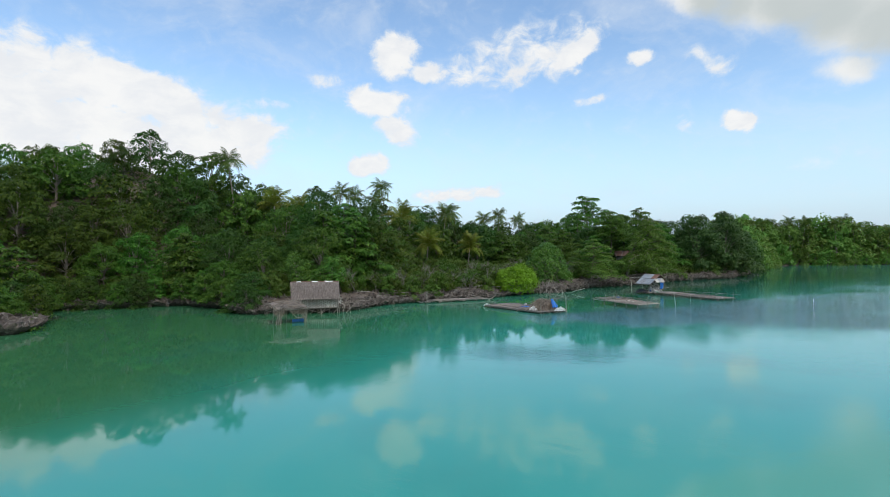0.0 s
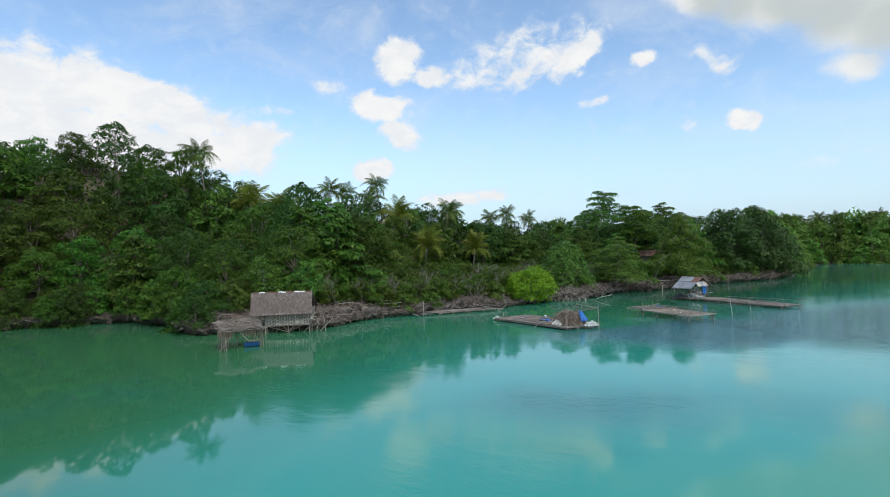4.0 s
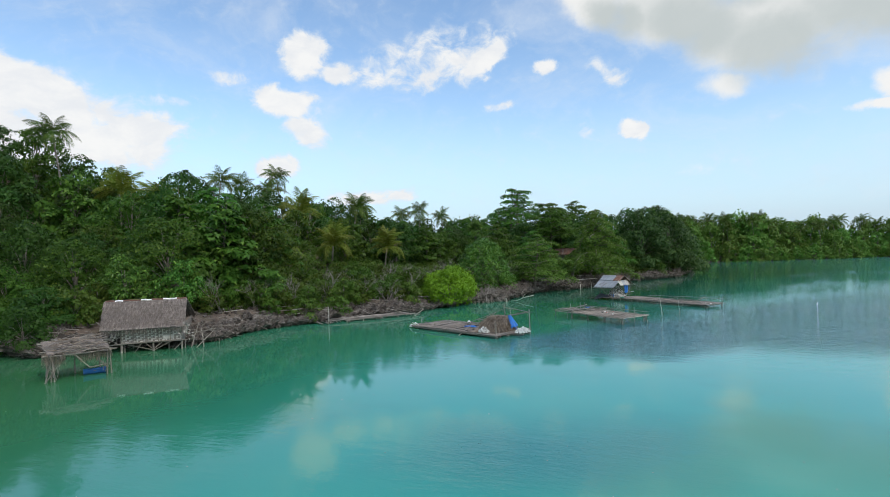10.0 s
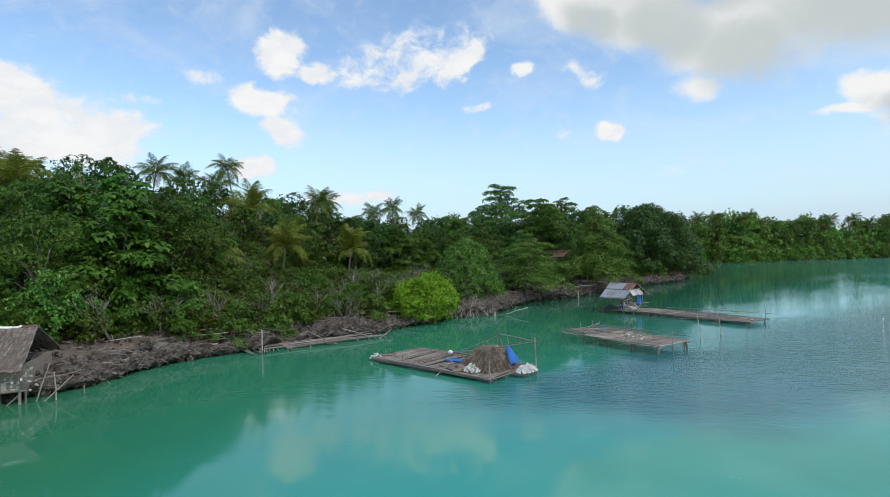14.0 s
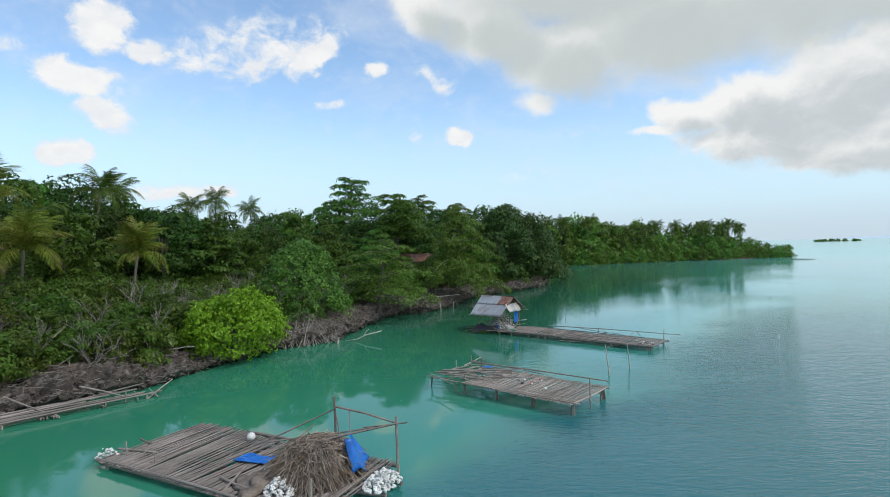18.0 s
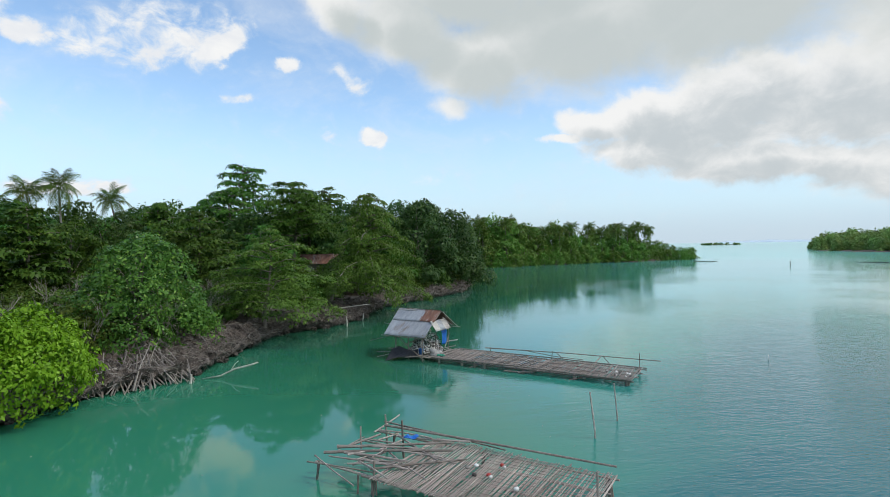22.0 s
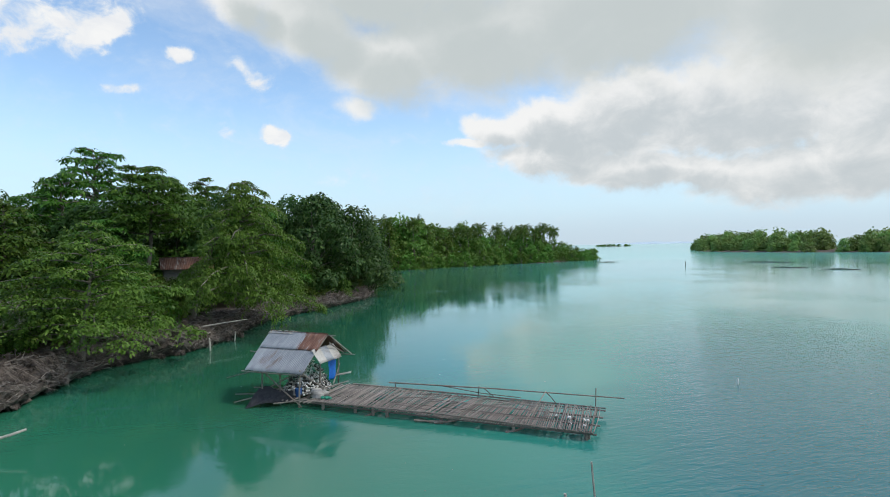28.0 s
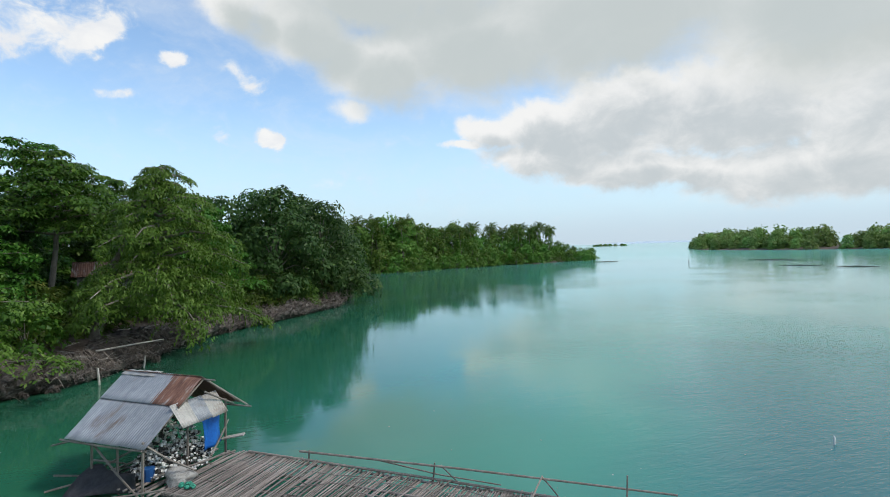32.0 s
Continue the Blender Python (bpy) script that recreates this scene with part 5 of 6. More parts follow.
def tin_hut(at):
    ob = thing("raft_hut", "small hut on the raft under a patched corrugated metal roof", "hut", at=at)
    rng = random.Random(61)
    ridge, eave, back = ((-3.1, 2.1, 2.42), (-0.35, 2.08, 2.42)), ((-2.72, 0.2, 1.25), (-0.22, 0.28, 1.25)), ((-3.0, 3.15, 1.52), (-0.1, 3.12, 1.5))

    def on(a, b, s):
        return Vector(a).lerp(Vector(b), s)
    # front slope: lower and upper courses of sheets
    for i in range(3):
        s0, s1 = i / 3, (i + 1) / 3 + 0.03
        lo, hi = on(*eave, s0), on(*ridge, s0)
        for t0, t1, lift in ((0.0, 0.60, 0.0), (0.55, 1.0, 0.022)):
            p = lo.lerp(hi, t0) + Vector((0, 0, lift))
            du = (on(*eave, s1) - on(*eave, s0)).lerp(on(*ridge, s1) - on(*ridge, s0), (t0 + t1) / 2)
            part("roof_sheet", corrugated(p, du, (hi - lo) * (t1 - t0), 13, i + 4 * t0), RUST if (i == 2 and t0 > 0.3) else ZINC, ob,
                 "rust-brown corrugated sheet" if (i == 2 and t0 > 0.3) else "", flat=False)
    for i in range(3):
        s0, s1 = i / 3, (i + 1) / 3 + 0.03
        p = on(*ridge, s0) + Vector((0, -0.03, 0.03))
        part("roof_sheet", corrugated(p, on(*ridge, s1) - on(*ridge, s0), on(*back, s0) - on(*ridge, s0), 13, i + 20), RUST, ob, "rust-brown corrugated sheet", flat=False)
    part("ridge_cap", corrugated(on(*ridge, 0.0) + Vector((0, -0.16, -0.04)), Vector((1.25, 0, 0)), Vector((0, 0.3, 0.06)), 4, 7), ZINC_PALE, ob, flat=False)
    # gable sheets
    for i, (y0, y1) in enumerate(((1.12, 1.60), (1.57, 2.02), (2.0, 2.50))):
        part("gable_sheet", corrugated((-0.34 + 0.015 * i, y0, 1.96), (0, y1 - y0, 0.02), (0.36, 0.05, -0.52), 6, 30 + i), ZINC if i == 1 else ZINC_PALE, ob,
             "grey-streaked corrugated sheet" if i == 1 else "pale corrugated sheet", flat=False)
    for a, b, r in [((-2.15, 0.4, -0.9), (-2.05, 0.42, 1.34), 0.035), ((-0.35, 0.36, -0.8), (-0.32, 0.4, 1.36), 0.035), ((-0.25, 2.72, 0.3), (-0.2, 2.72, 1.72), 0.032), ((-2.6, 2.8, -0.8), (-2.6, 2.8, 1.7), 0.035),
                    ((-0.3, 1.55, 0.4), (-0.3, 1.6, 2.05), 0.03), ((-1.3, 0.5, -0.7), (-1.3, 0.5, 1.4), 0.03)]:
        part("post", pole(MB(), a, b, r, r * 0.9, rng, 0.012), POLE, ob)
    for a, b in [((-1.9, 0.3, 1.22), (-0.1, 0.2, 0.1)), ((-2.3, 0.4, 0.3), (-1.2, 1.4, 1.0)), ((0.0, 2.0, 0.5), (-0.3, 2.9, 1.1)), ((-0.3, 0.6, 0.48), (0.5, 2.3, 0.58)), ((-0.3, 0.4, 1.3), (0.35, 1.2, 0.5))]:
        part("brace", pole(MB(), a, b, 0.028, 0.022, rng, 0.03), POLE, ob)
    for a, b in [((-2.9, 0.22, 1.2), (-0.1, 0.3, 1.2)), ((-3.1, 2.1, 2.36), (0.1, 2.1, 2.36)), ((-3.1, 3.1, 1.46), (0.35, 3.05, 1.46)), ((-0.2, 0.25, 1.2), (-0.3, 2.12, 2.36)), ((-0.15, 2.1, 2.34), (0.1, 3.2, 1.44)),
                 ((-0.1, 1.95, 2.1), (-0.1, 2.9, 1.55))]:
        part("rafter", pole(MB(), a, b, 0.026, 0.022, rng, 0.008), POLE, ob)
    for k in range(14):
        x = -2.4 + 0.19 * k
        part("floor_pole", culm_mesh(600 + k, 2.7, 0.032).mesh("floor_pole", BAMBOO, False), BAMBOO, ob, at=pose(x, 0.3, 0.22, 0, 0, 90 + rng.uniform(-3, 3)))
    for a, b in [((-3.3, 0.3, 0.25), (-1.6, 0.6, 0.3)), ((-2.9, -0.15, 0.1), (-2.0, 0.45, 0.35)), ((-0.9, -0.35, 0.3), (0.4, 0.35, 0.42)), ((-3.2, 1.2, 0.3), (-2.0, 1.2, 0.36)), ((-4.3, 2.2, 1.5), (-3.0, 2.2, 1.45)), ((-4.2, 0.8, 0.7), (-2.7, 0.9, 1.1))]:
        part("loose_pole", pole(MB(), a, b, 0.026, 0.02, rng, 0.02), POLE, ob)
    # what lies under the roof
    heap = lumps(760, (-1.0, 1.72, 0.3), (0.86, 1.0, 1.0), 0.040, 62, 1.25)
    solid("float_heap", heap, WHITE, "heap of white floats and shells under the tin roof", "floats", kind="stuff", at=at)
    solid("float_heap", lumps(300, (-1.0, 1.72, 0.28), (0.84, 0.98, 0.98), 0.050, 63, 1.2), ROPE, "black floats among the white ones under the roof", "floats", kind="stuff", at=at)
    solid("blue_tarp", sheet(8, 10, lambda s, t: (-0.18 + 0.05 * math.sin(9 * s + 3 * t), 1.9 + 0.58 * s + 0.05 * t, 1.46 - 0.86 * t + 0.06 * s)), TARP, "blue tarpaulin hanging in the gable of the hut", "tarpaulin", at=at, flat=False)
    solid("black_net", sheet(12, 10, lambda s, t: (-2.2 + 1.55 * s, 0.5 + 0.35 * (s - 1) * t - 0.55 * t * (1 - s) + 0.06 * math.sin(11 * s), 0.56 - 0.52 * t * (1.0 - 0.35 * s) + 0.06 * math.sin(7 * s + 5 * t))),
          BLACKNET, "black netting draped over the edge of the hut floor", "net", at=at, flat=False)
    solid("fishing_net", MB().lump((0, 0, 0), 0.3, rng, 0.62, 14, 9, 0.35), PALENET, "bundle of pale fishing net on the deck", "net", at=at @ pose(0.05, 1.05, 0.36), flat=False)
    solid("bucket", MB().tube([(0, 0, 0), (0, 0, 0.3)], [0.11, 0.14], 12), BLUEPAINT, "blue plastic bucket under the tin roof", "bucket", at=at @ pose(-0.75, 0.85, 0.25))
    solid("board", MB().box((-0.3, -0.07, 0), (0.3, 0.07, 0.03)), DRIFT, "pale board at the back of the hut", "board", at=at @ pose(0.0, 2.75, 0.72, 8, -10, 20))


tin_hut(LONG)


# the middle raft on stakes
def stake_raft():
    at = pose(14.85, 57.3, 0, 0, 0, -65.7)
    ob = thing("bamboo_raft", "weathered bamboo platform on stakes with loose poles at one end", "raft", "bamboo rafts", at=at)
    rng = random.Random(71)
    raft_deck(ob, 1.9, 6.75, 2.90, 0.47, 72, 0.034, 2.0, 0.05, 0.0145, y0=-0.2, mat=BLEACHED)
    for i in range(17):
        y = -0.1 + 0.168 * i
        part("weaver", pole(MB(), (2.0 + 1.6 * rng.random() * (i % 3), y, 0.487), (6.75, y + rng.uniform(-0.04, 0.04), 0.487), 0.008, 0.007, rng, 0.004, 5), BLEACHED, ob)
    part("edge_pole", pole(MB(), (1.6, -0.18, 0.49), (6.85, -0.14, 0.48), 0.026, 0.02, rng, 0.006), POLE, ob)
    for y in (0.05, 0.9, 1.8, 2.6):
        part("stringer", pole(MB(), (-0.1, y, 0.42), (6.9, y, 0.42), 0.028, 0.024, rng, 0.006), BLEACHED, ob)
    for x in (2.9, 4.2, 5.5):
        part("batten", pole(MB(), (x, 0, 0.54), (x + 0.25, 2.7, 0.54), 0.016, 0.014, rng, 0.008), POLE, ob)
    for x, y, k in [(0.0, 0.0, 2), (1.4, -0.05, 1), (1.8, 0.0, 3), (3.4, 0.05, 4), (5.05, 0.0, 4), (6.65, 0.0, 4), (0.5, 2.6, 2), (6.7, 2.55, 4), (6.75, 2.2, 2), (3.5, 2.6, 2)]:
        for _ in range(k):
            r = rng.uniform(0.018, 0.034)
            part("stake", pole(MB(), (x + rng.uniform(-0.26, 0.26), y + rng.uniform(-0.16, 0.16), -0.9), (x + rng.uniform(-0.07, 0.07), y + rng.uniform(-0.07, 0.07), 0.46), r, r, rng, 0.02), POLE, ob)
    for i in range(26):
        x, y = rng.uniform(-0.3, 1.6), rng.uniform(0.0, 2.3)
        a = rng.uniform(-0.7, 0.5) if i % 3 else rng.uniform(1.1, 1.6)
        ln = rng.uniform(0.9, 2.6) * (1.0 if i % 3 else 0.7)
        r = rng.uniform(0.016, 0.034)
        part("loose_pole", pole(MB(), (x, y, 0.5 + 0.012 * i * 0.4), (x + ln * math.cos(a), y + ln * math.sin(a) * 0.7, 0.52 + rng.uniform(0, 0.16)), r, r * 0.8, rng, 0.02), BLEACHED, ob)
    for a, b, r in [((-0.05, 0.3, 0.58), (2.9, 1.9, 0.62), 0.04), ((0.05, 0.7, 0.6), (2.6, 2.3, 0.64), 0.038), ((0.2, 2.55, 0.66), (6.8, 2.75, 0.66), 0.034), ((0.0, 2.8, 0.66), (4.0, 2.7, 0.56), 0.025),
                    ((-0.1, -0.25, 0.53), (1.8, 0.1, 0.5), 0.02), ((1.7, 0.0, 0.6), (3.4, 1.7, 0.56), 0.03)]:
        part("long_pole", pole(MB(), a, b, r, r * 0.7, rng, 0.008), POLE, ob)
    for a, b, r in [((1.15, 2.2, -0.5), (1.12, 2.15, 1.05), 0.035), ((6.85, 1.15, -0.9), (6.8, 1.1, 1.15), 0.028), ((1.75, 0.0, -0.6), (1.8, 0.05, 0.8), 0.03), ((0.3, 2.6, -0.5), (0.2, 2.6, 0.95), 0.03), ((0.2, 1.5, 0.3), (0.1, 1.6, 0.9), 0.026)]:
        part("post", pole(MB(), a, b, r, r * 0.8, rng, 0.02), POLE, ob)
    for i, (x, y, m) in enumerate([(3.75, 1.55, WHITE), (4.3, 1.85, RED), (4.25, 1.2, RED), (3.6, 1.35, PLANK), (5.1, 0.85, WHITE), (3.95, 1.05, ROPE)]):
        solid("float", MB().lump((0, 0, 0), 0.06, rng, 0.75, 9, 6, 0.12), m, ("red and white fishing float" if m is RED else "small pale fishing float") + " on the bamboo platform", "float", "floats on the stake raft", at=at @ pose(x, y, 0.53), flat=False)
        if m is RED:
            solid("float", MB().lump((0, 0, 0), 0.045, rng, 0.8, 8, 5, 0.12), WHITE, "small pale fishing float on the bamboo platform", "float", "floats on the stake raft", at=at @ pose(x + 0.08, y - 0.05, 0.52), flat=False)
    solid("blue_cloth", sheet(5, 4, lambda s, t: (0.36 * s, 0.26 * t, 0.05 * math.sin(6 * s) * math.sin(5 * t))), TARP, "blue cloth tucked under the loose poles", "cloth", at=at @ pose(1.25, 2.0, 0.66))


stake_raft()


# the near raft with a straw heap and a pole frame
def straw_raft():
    at = pose(3.5, 54.4, 0, 0, 0, -53.1)
    ob = thing("bamboo_raft", "low bamboo raft with a straw heap and a rough pole frame", "raft", "bamboo rafts", at=at)
    rng = random.Random(81)
    raft_deck(ob, -0.1, 7.85, 3.35, 0.19, 82, 0.046, 3.0, 0.07, 0.0215, y0=-0.45)
    for y in (-0.42, 0.5, 1.3, 2.1, 2.85):
        part("stringer", pole(MB(), (-0.15, y, 0.12), (7.8, y, 0.12), 0.05, 0.045, rng, 0.004, 7), BAMBOO, ob)
    for y in (0.1, 0.9, 1.7, 2.5):
        part("float_log", pole(MB(), (0.0, y, 0.02), (7.6, y, 0.02), 0.09, 0.08, rng, 0.004, 8), BAMBOO, ob)
    part("edge_pole", pole(MB(), (-0.2, -0.46, 0.22), (7.7, -0.5, 0.20), 0.035, 0.03, rng, 0.006), BAMBOO, ob)
    part("edge_pole", pole(MB(), (2.4, 2.86, 0.27), (6.2, 2.9, 0.29), 0.045, 0.035, rng, 0.01), BAMBOO, ob)
    for a, b in [((-0.3, 0.2, 0.26), (1.1, 0.5, 0.26)), ((0.2, 0.9, 0.27), (-0.5, 1.0, 0.27)), ((4.9, -0.9, 0.0), (4.6, 0.6, 0.45)), ((5.3, -0.1, 0.25), (6.1, 0.3, 0.4)), ((4.2, 0.1, 0.27), (5.6, -0.1, 0.27))]:
        part("loose_pole", pole(MB(), a, b, 0.035, 0.028, rng, 0.02), BAMBOO, ob)
    pb, pr, pf = (5.75, 2.85, 1.5), (7.95, 2.7, 1.35), (7.6, 0.3, 1.05)
    for a, b, r in [((5.75, 2.85, -0.4), (5.7, 2.85, 1.8), 0.04), ((8.0, 2.72, -0.9), (7.93, 2.68, 1.55), 0.042), ((7.65, -0.42, -0.9), (7.6, -0.32, 1.0), 0.04), ((0.35, 0.05, -0.4), (0.33, 0.05, 0.62), 0.03), ((1.7, 0.0, -0.2), (1.72, 0.0, 0.48), 0.03)]:
        part("post", pole(MB(), a, b, r, r * 0.8, rng, 0.012), POLE, ob)
    for a, b, r in [(pb, pr, 0.032), ((3.6, 1.0, 0.42), (5.75, 2.85, 1.45), 0.026), ((5.9, 0.9, 1.0), pr, 0.034), ((4.4, 1.6, 0.7), pr, 0.026), ((5.75, 2.85, 1.3), (6.9, 1.6, 1.1), 0.02), ((6.2, 2.9, 1.4), (7.0, 1.9, 1.2), 0.016), ((5.1, 0.6, 0.4), (5.8, 1.9, 1.3), 0.02), ((8.2, 2.8, 1.38), (7.2, 2.2, 1.3), 0.02)]:
        part("frame_pole", pole(MB(), a, b, r, r * 0.75, rng, 0.015), POLE, ob)
    # straw heap: a ragged mound of stalks
    heap = MB().lump((0, 0, -0.1), 0.88, rng, 0.8, 18, 10, 0.22)
    for i in range(2400):
        a, e = rng.uniform(0, 6.283), rng.uniform(0.05, 1.35)
        d = Vector((math.cos(a) * math.cos(e), math.sin(a) * math.cos(e), 0.8 * math.sin(e))) * rng.uniform(0.88, 1.05)
        w = Vector((math.cos(a) * 0.35, math.sin(a) * 0.35, -0.8)) * rng.uniform(0.15, 0.5) * math.cos(e) + Vector((rng.uniform(-0.3, 0.3), rng.uniform(-0.3, 0.3), rng.uniform(-0.05, 0.12)))
        heap.tube([d, d + w], [0.012, 0.006], 3, False)
    st = solid("straw_mound", heap, STRAW, "heap of dry brown straw thatch on the raft", "straw", at=at @ pose(6.25, 1.4, 0.24) @ Matrix.Diagonal((1.08, 1.12, 1.16, 1)))
    sheaf = MB()
    for i in range(90):
        x, y = rng.uniform(-0.28, 0.28), rng.uniform(-0.3, 0.3)
        sheaf.tube([(x, y, 0.02), (x * 0.5 - 0.25, y * 0.5, rng.uniform(0.5, 0.9))], [0.014, 0.008], 3, False)
    solid("straw_sheaf", sheaf, STRAW, "leaning sheaf of pale straw stalks", "straw", at=at @ pose(7.1, 0.95, 0.22))
    solid("blue_tarp", sheet(10, 9, lambda s, t: (7.15 + 0.10 * math.sin(5 * s) + 0.25 * t, 1.45 + 0.85 * s * (0.45 + 0.55 * t), 1.22 - 0.85 * t + 0.12 * math.sin(8 * s) * t)), TARP, "crumpled blue tarpaulin tied to the pole frame", "tarpaulin", at=at, flat=False)
    solid("blue_cloth", sheet(8, 6, lambda s, t: (1.1 * s, 0.5 * t + 0.2 * s, 0.06 * math.sin(9 * s) * math.sin(7 * t) + 0.03)), TARP, "blue sheet lying flat on the raft", "cloth", at=at @ pose(3.6, 1.0, 0.25))
    for i, (x, y, sx, sy, n) in enumerate([(6.2, 0.15, 0.40, 0.34, 210), (8.2, 1.6, 0.42, 0.58, 240), (5.2, 0.9, 0.25, 0.2, 60), (-0.3, -0.1, 0.4, 0.11, 60)]):
        solid("float_heap", lumps(n, (0, 0, 0.05), (sx, sy, 0.34), 0.042, 84 + i, 1.0), WHITE, "heap of white fishing floats and shells on the raft", "floats", kind="stuff", at=at @ pose(x, y, 0.19 if i < 3 else 0.04, 0, 0, 20 if i == 3 else 0))
    part("outrigger", pole(MB(), (7.5, 1.2, 0.1), (8.5, 1.3, 0.12), 0.06, 0.05, rng, 0.01), BAMBOO, ob)
    part("outrigger", pole(MB(), (7.5, 2.1, 0.1), (8.5, 2.0, 0.12), 0.06, 0.05, rng, 0.01), BAMBOO, ob)
    solid("net_heap", MB().lump((0, 0, 0), 0.6, rng, 0.22, 20, 12, 0.42), STRAW, "brown heap of old netting beside the straw", "net", at=at @ pose(5.35, 0.4, 0.25), flat=False)
    solid("buoy", MB().lump((0, 0, 0), 0.13, rng, 1.0, 12, 8, 0.03), WHITE, "round white buoy on the raft's edge", "buoy", at=at @ pose(2.8, 2.4, 0.35), flat=False)


straw_raft()


# ---- the thatched hut on stilts and the stick shelter ----
def thatch_slope(ob, lo0, lo1, hi0, hi1, rows, seed, name="thatch_course"):
    """Overlapping courses of thatch with a ragged lower edge, each course its own piece."""
    rng = random.Random(seed)
    lo0, lo1, hi0, hi1 = map(Vector, (lo0, lo1, hi0, hi1))
    n = (lo1 - lo0).cross(hi0 - lo0).normalized()
    if n.z < 0:
        n = -n
    for r in range(rows):
        t0, t1 = max(0.0, r / rows), min(1.0, (r + 1.6) / rows)
        mb = MB()
        a0, a1 = lo0.lerp(hi0, t0), lo1.lerp(hi1, t0)
        b0, b1 = lo0.lerp(hi0, t1), lo1.lerp(hi1, t1)
        k = 96
        for i in range(k):
            s0, s1 = i / k - 0.004, (i + 1) / k + 0.006
            cut = rng.uniform(-0.10, 0.06) * (2.6 if r == 0 else 1.2)
            lift = n * (0.03 + rng.uniform(-0.014, 0.016))
            p0, p1 = a0.lerp(a1, s0), a0.lerp(a1, s1)
            q0, q1 = b0.lerp(b1, s0), b0.lerp(b1, s1)
            p0, p1 = p0 + (p0 - q0) * -cut + lift, p1 + (p1 - q1) * -cut + lift * rng.uniform(0.8, 1.2)
            q0, q1 = q0 + n * 0.02, q1 + n * 0.02
            mb.add([p0, p1, q1, q0, p0 - n * 0.05, p1 - n * 0.05, q1 - n * 0.03, q0 - n * 0.03], [(0, 1, 2, 3), (7, 6, 5, 4), (0, 4, 5, 1), (1, 5, 6, 2), (3, 7, 4, 0)])
        part(name, mb, THATCH, ob)


def stilt_hut():
    at = pose(-14.55, 49.65, 0, 0, 0, 10.3)
    ob = thing("stilt_hut", "thatched hut with woven bamboo walls on stilts over the water", "hut", at=at)
    rng = random.Random(91)
    thatch_slope(ob, (-0.95, -0.42, 1.42), (3.5, -0.42, 1.42), (-1.35, 2.1, 2.92), (3.3, 2.1, 2.92), 15, 92)
    thatch_slope(ob, (3.5, 4.4, 1.6), (-0.95, 4.4, 1.6), (3.3, 2.1, 2.92), (-1.35, 2.1, 2.92), 4, 93)
    for x0, x1, m in [(-1.3, -0.75, RUST), (-0.75, -0.3, WHITE), (-0.3, 0.7, RUST), (0.7, 1.3, WHITE), (1.3, 1.95, RUST), (1.95, 2.75, WHITE), (2.75, 3.3, RUST)]:
        part("ridge_tile", sheet(3, 4, lambda s, t, a=x0, b=x1: (a + (b - a) * s, 2.0 + 0.22 * t, 2.93 + 0.07 * math.sin(3.1416 * t) + 0.02 * math.sin(5 * s + a))), m, ob, "white ridge sheet" if m is WHITE else "red-brown ridge sheet")
    rag = MB()
    for i in range(2200):
        u, t = rng.random(), rng.random() ** 0.7
        x0, x1 = -0.95 - 0.4 * (1 - t), 3.5 - 0.2 * (1 - t)
        p = Vector((x0 + (x1 - x0) * u, 2.1 - 2.52 * t, 2.92 - 1.5 * t + rng.uniform(0.02, 0.07)))
        ln = rng.uniform(0.15, 0.4) if t < 0.93 else rng.uniform(0.3, 0.55)
        rag.tube([p, p + Vector((rng.uniform(-0.1, 0.1), -0.86 * ln * (1 - 0.7 * (t > 0.9)), -0.5 * ln - (0.3 * ln if t > 0.9 else 0)))], [0.014, 0.006], 3, False)
    part("loose_thatch", rag, THATCH, ob)
    # walls: panels with a woven face of strips
    for nm, (x0, y0), (x1, y1) in [("front_wall", (0.0, 0.0), (3.36, 0.0)), ("side_wall", (3.36, 0.0), (3.36, 3.6)), ("side_wall", (0.0, 3.6), (0.0, 0.0)), ("back_wall", (3.36, 3.6), (0.0, 3.6))]:
        d = Vector((x1 - x0, y1 - y0, 0))
        n = Vector((d.y, -d.x, 0)).normalized()
        p0 = Vector((x0, y0, 0.56))
        w = part(nm, MB().add([p0, p0 + d, p0 + d + Vector((0, 0, 1.02)), p0 + Vector((0, 0, 1.02)), p0 - n * 0.04, p0 + d - n * 0.04, p0 + d - n * 0.04 + Vector((0, 0, 1.02)), p0 - n * 0.04 + Vector((0, 0, 1.02))],
                              [(0, 1, 2, 3), (7, 6, 5, 4), (0, 4, 5, 1), (1, 5, 6, 2), (2, 6, 7, 3), (3, 7, 4, 0)]), BLEACHED, ob)
        if nm == "front_wall":
            for i in range(17):
                for j in range(9):
                    x, z = 0.06 + i * 0.195, 0.60 + j * 0.105
                    if 2.2 < x < 2.85 and 0.66 < z < 0.9:
                        continue
                    k = (i + j) % 2
                    mb = MB().box((x, -0.024 if k else -0.012, z), (x + (0.17 if k else 0.075), -0.001, z + (0.055 if k else 0.10)))
                    part("strip", mb, WEAVE, w)
            part("shutter", MB().box((2.24, -0.05, 0.68), (2.86, -0.012, 0.94)), WEAVE, w, "pale board patched over the window")
    for i in range(6):
        x = 0.03 + 0.66 * i
        part("wall_post", pole(MB(), (x, -0.05, 0.5), (x, -0.05, 1.75), 0.026, 0.026, rng, 0.006), POLE, ob)
    part("sill_beam", pole(MB(), (-0.35, -0.08, 0.53), (3.6, -0.06, 0.55), 0.04, 0.035, rng, 0.006), POLE, ob)
    part("sill_beam", pole(MB(), (-0.2, 3.5, 0.53), (3.6, 3.5, 0.55), 0.04, 0.035, rng, 0.006), POLE, ob)
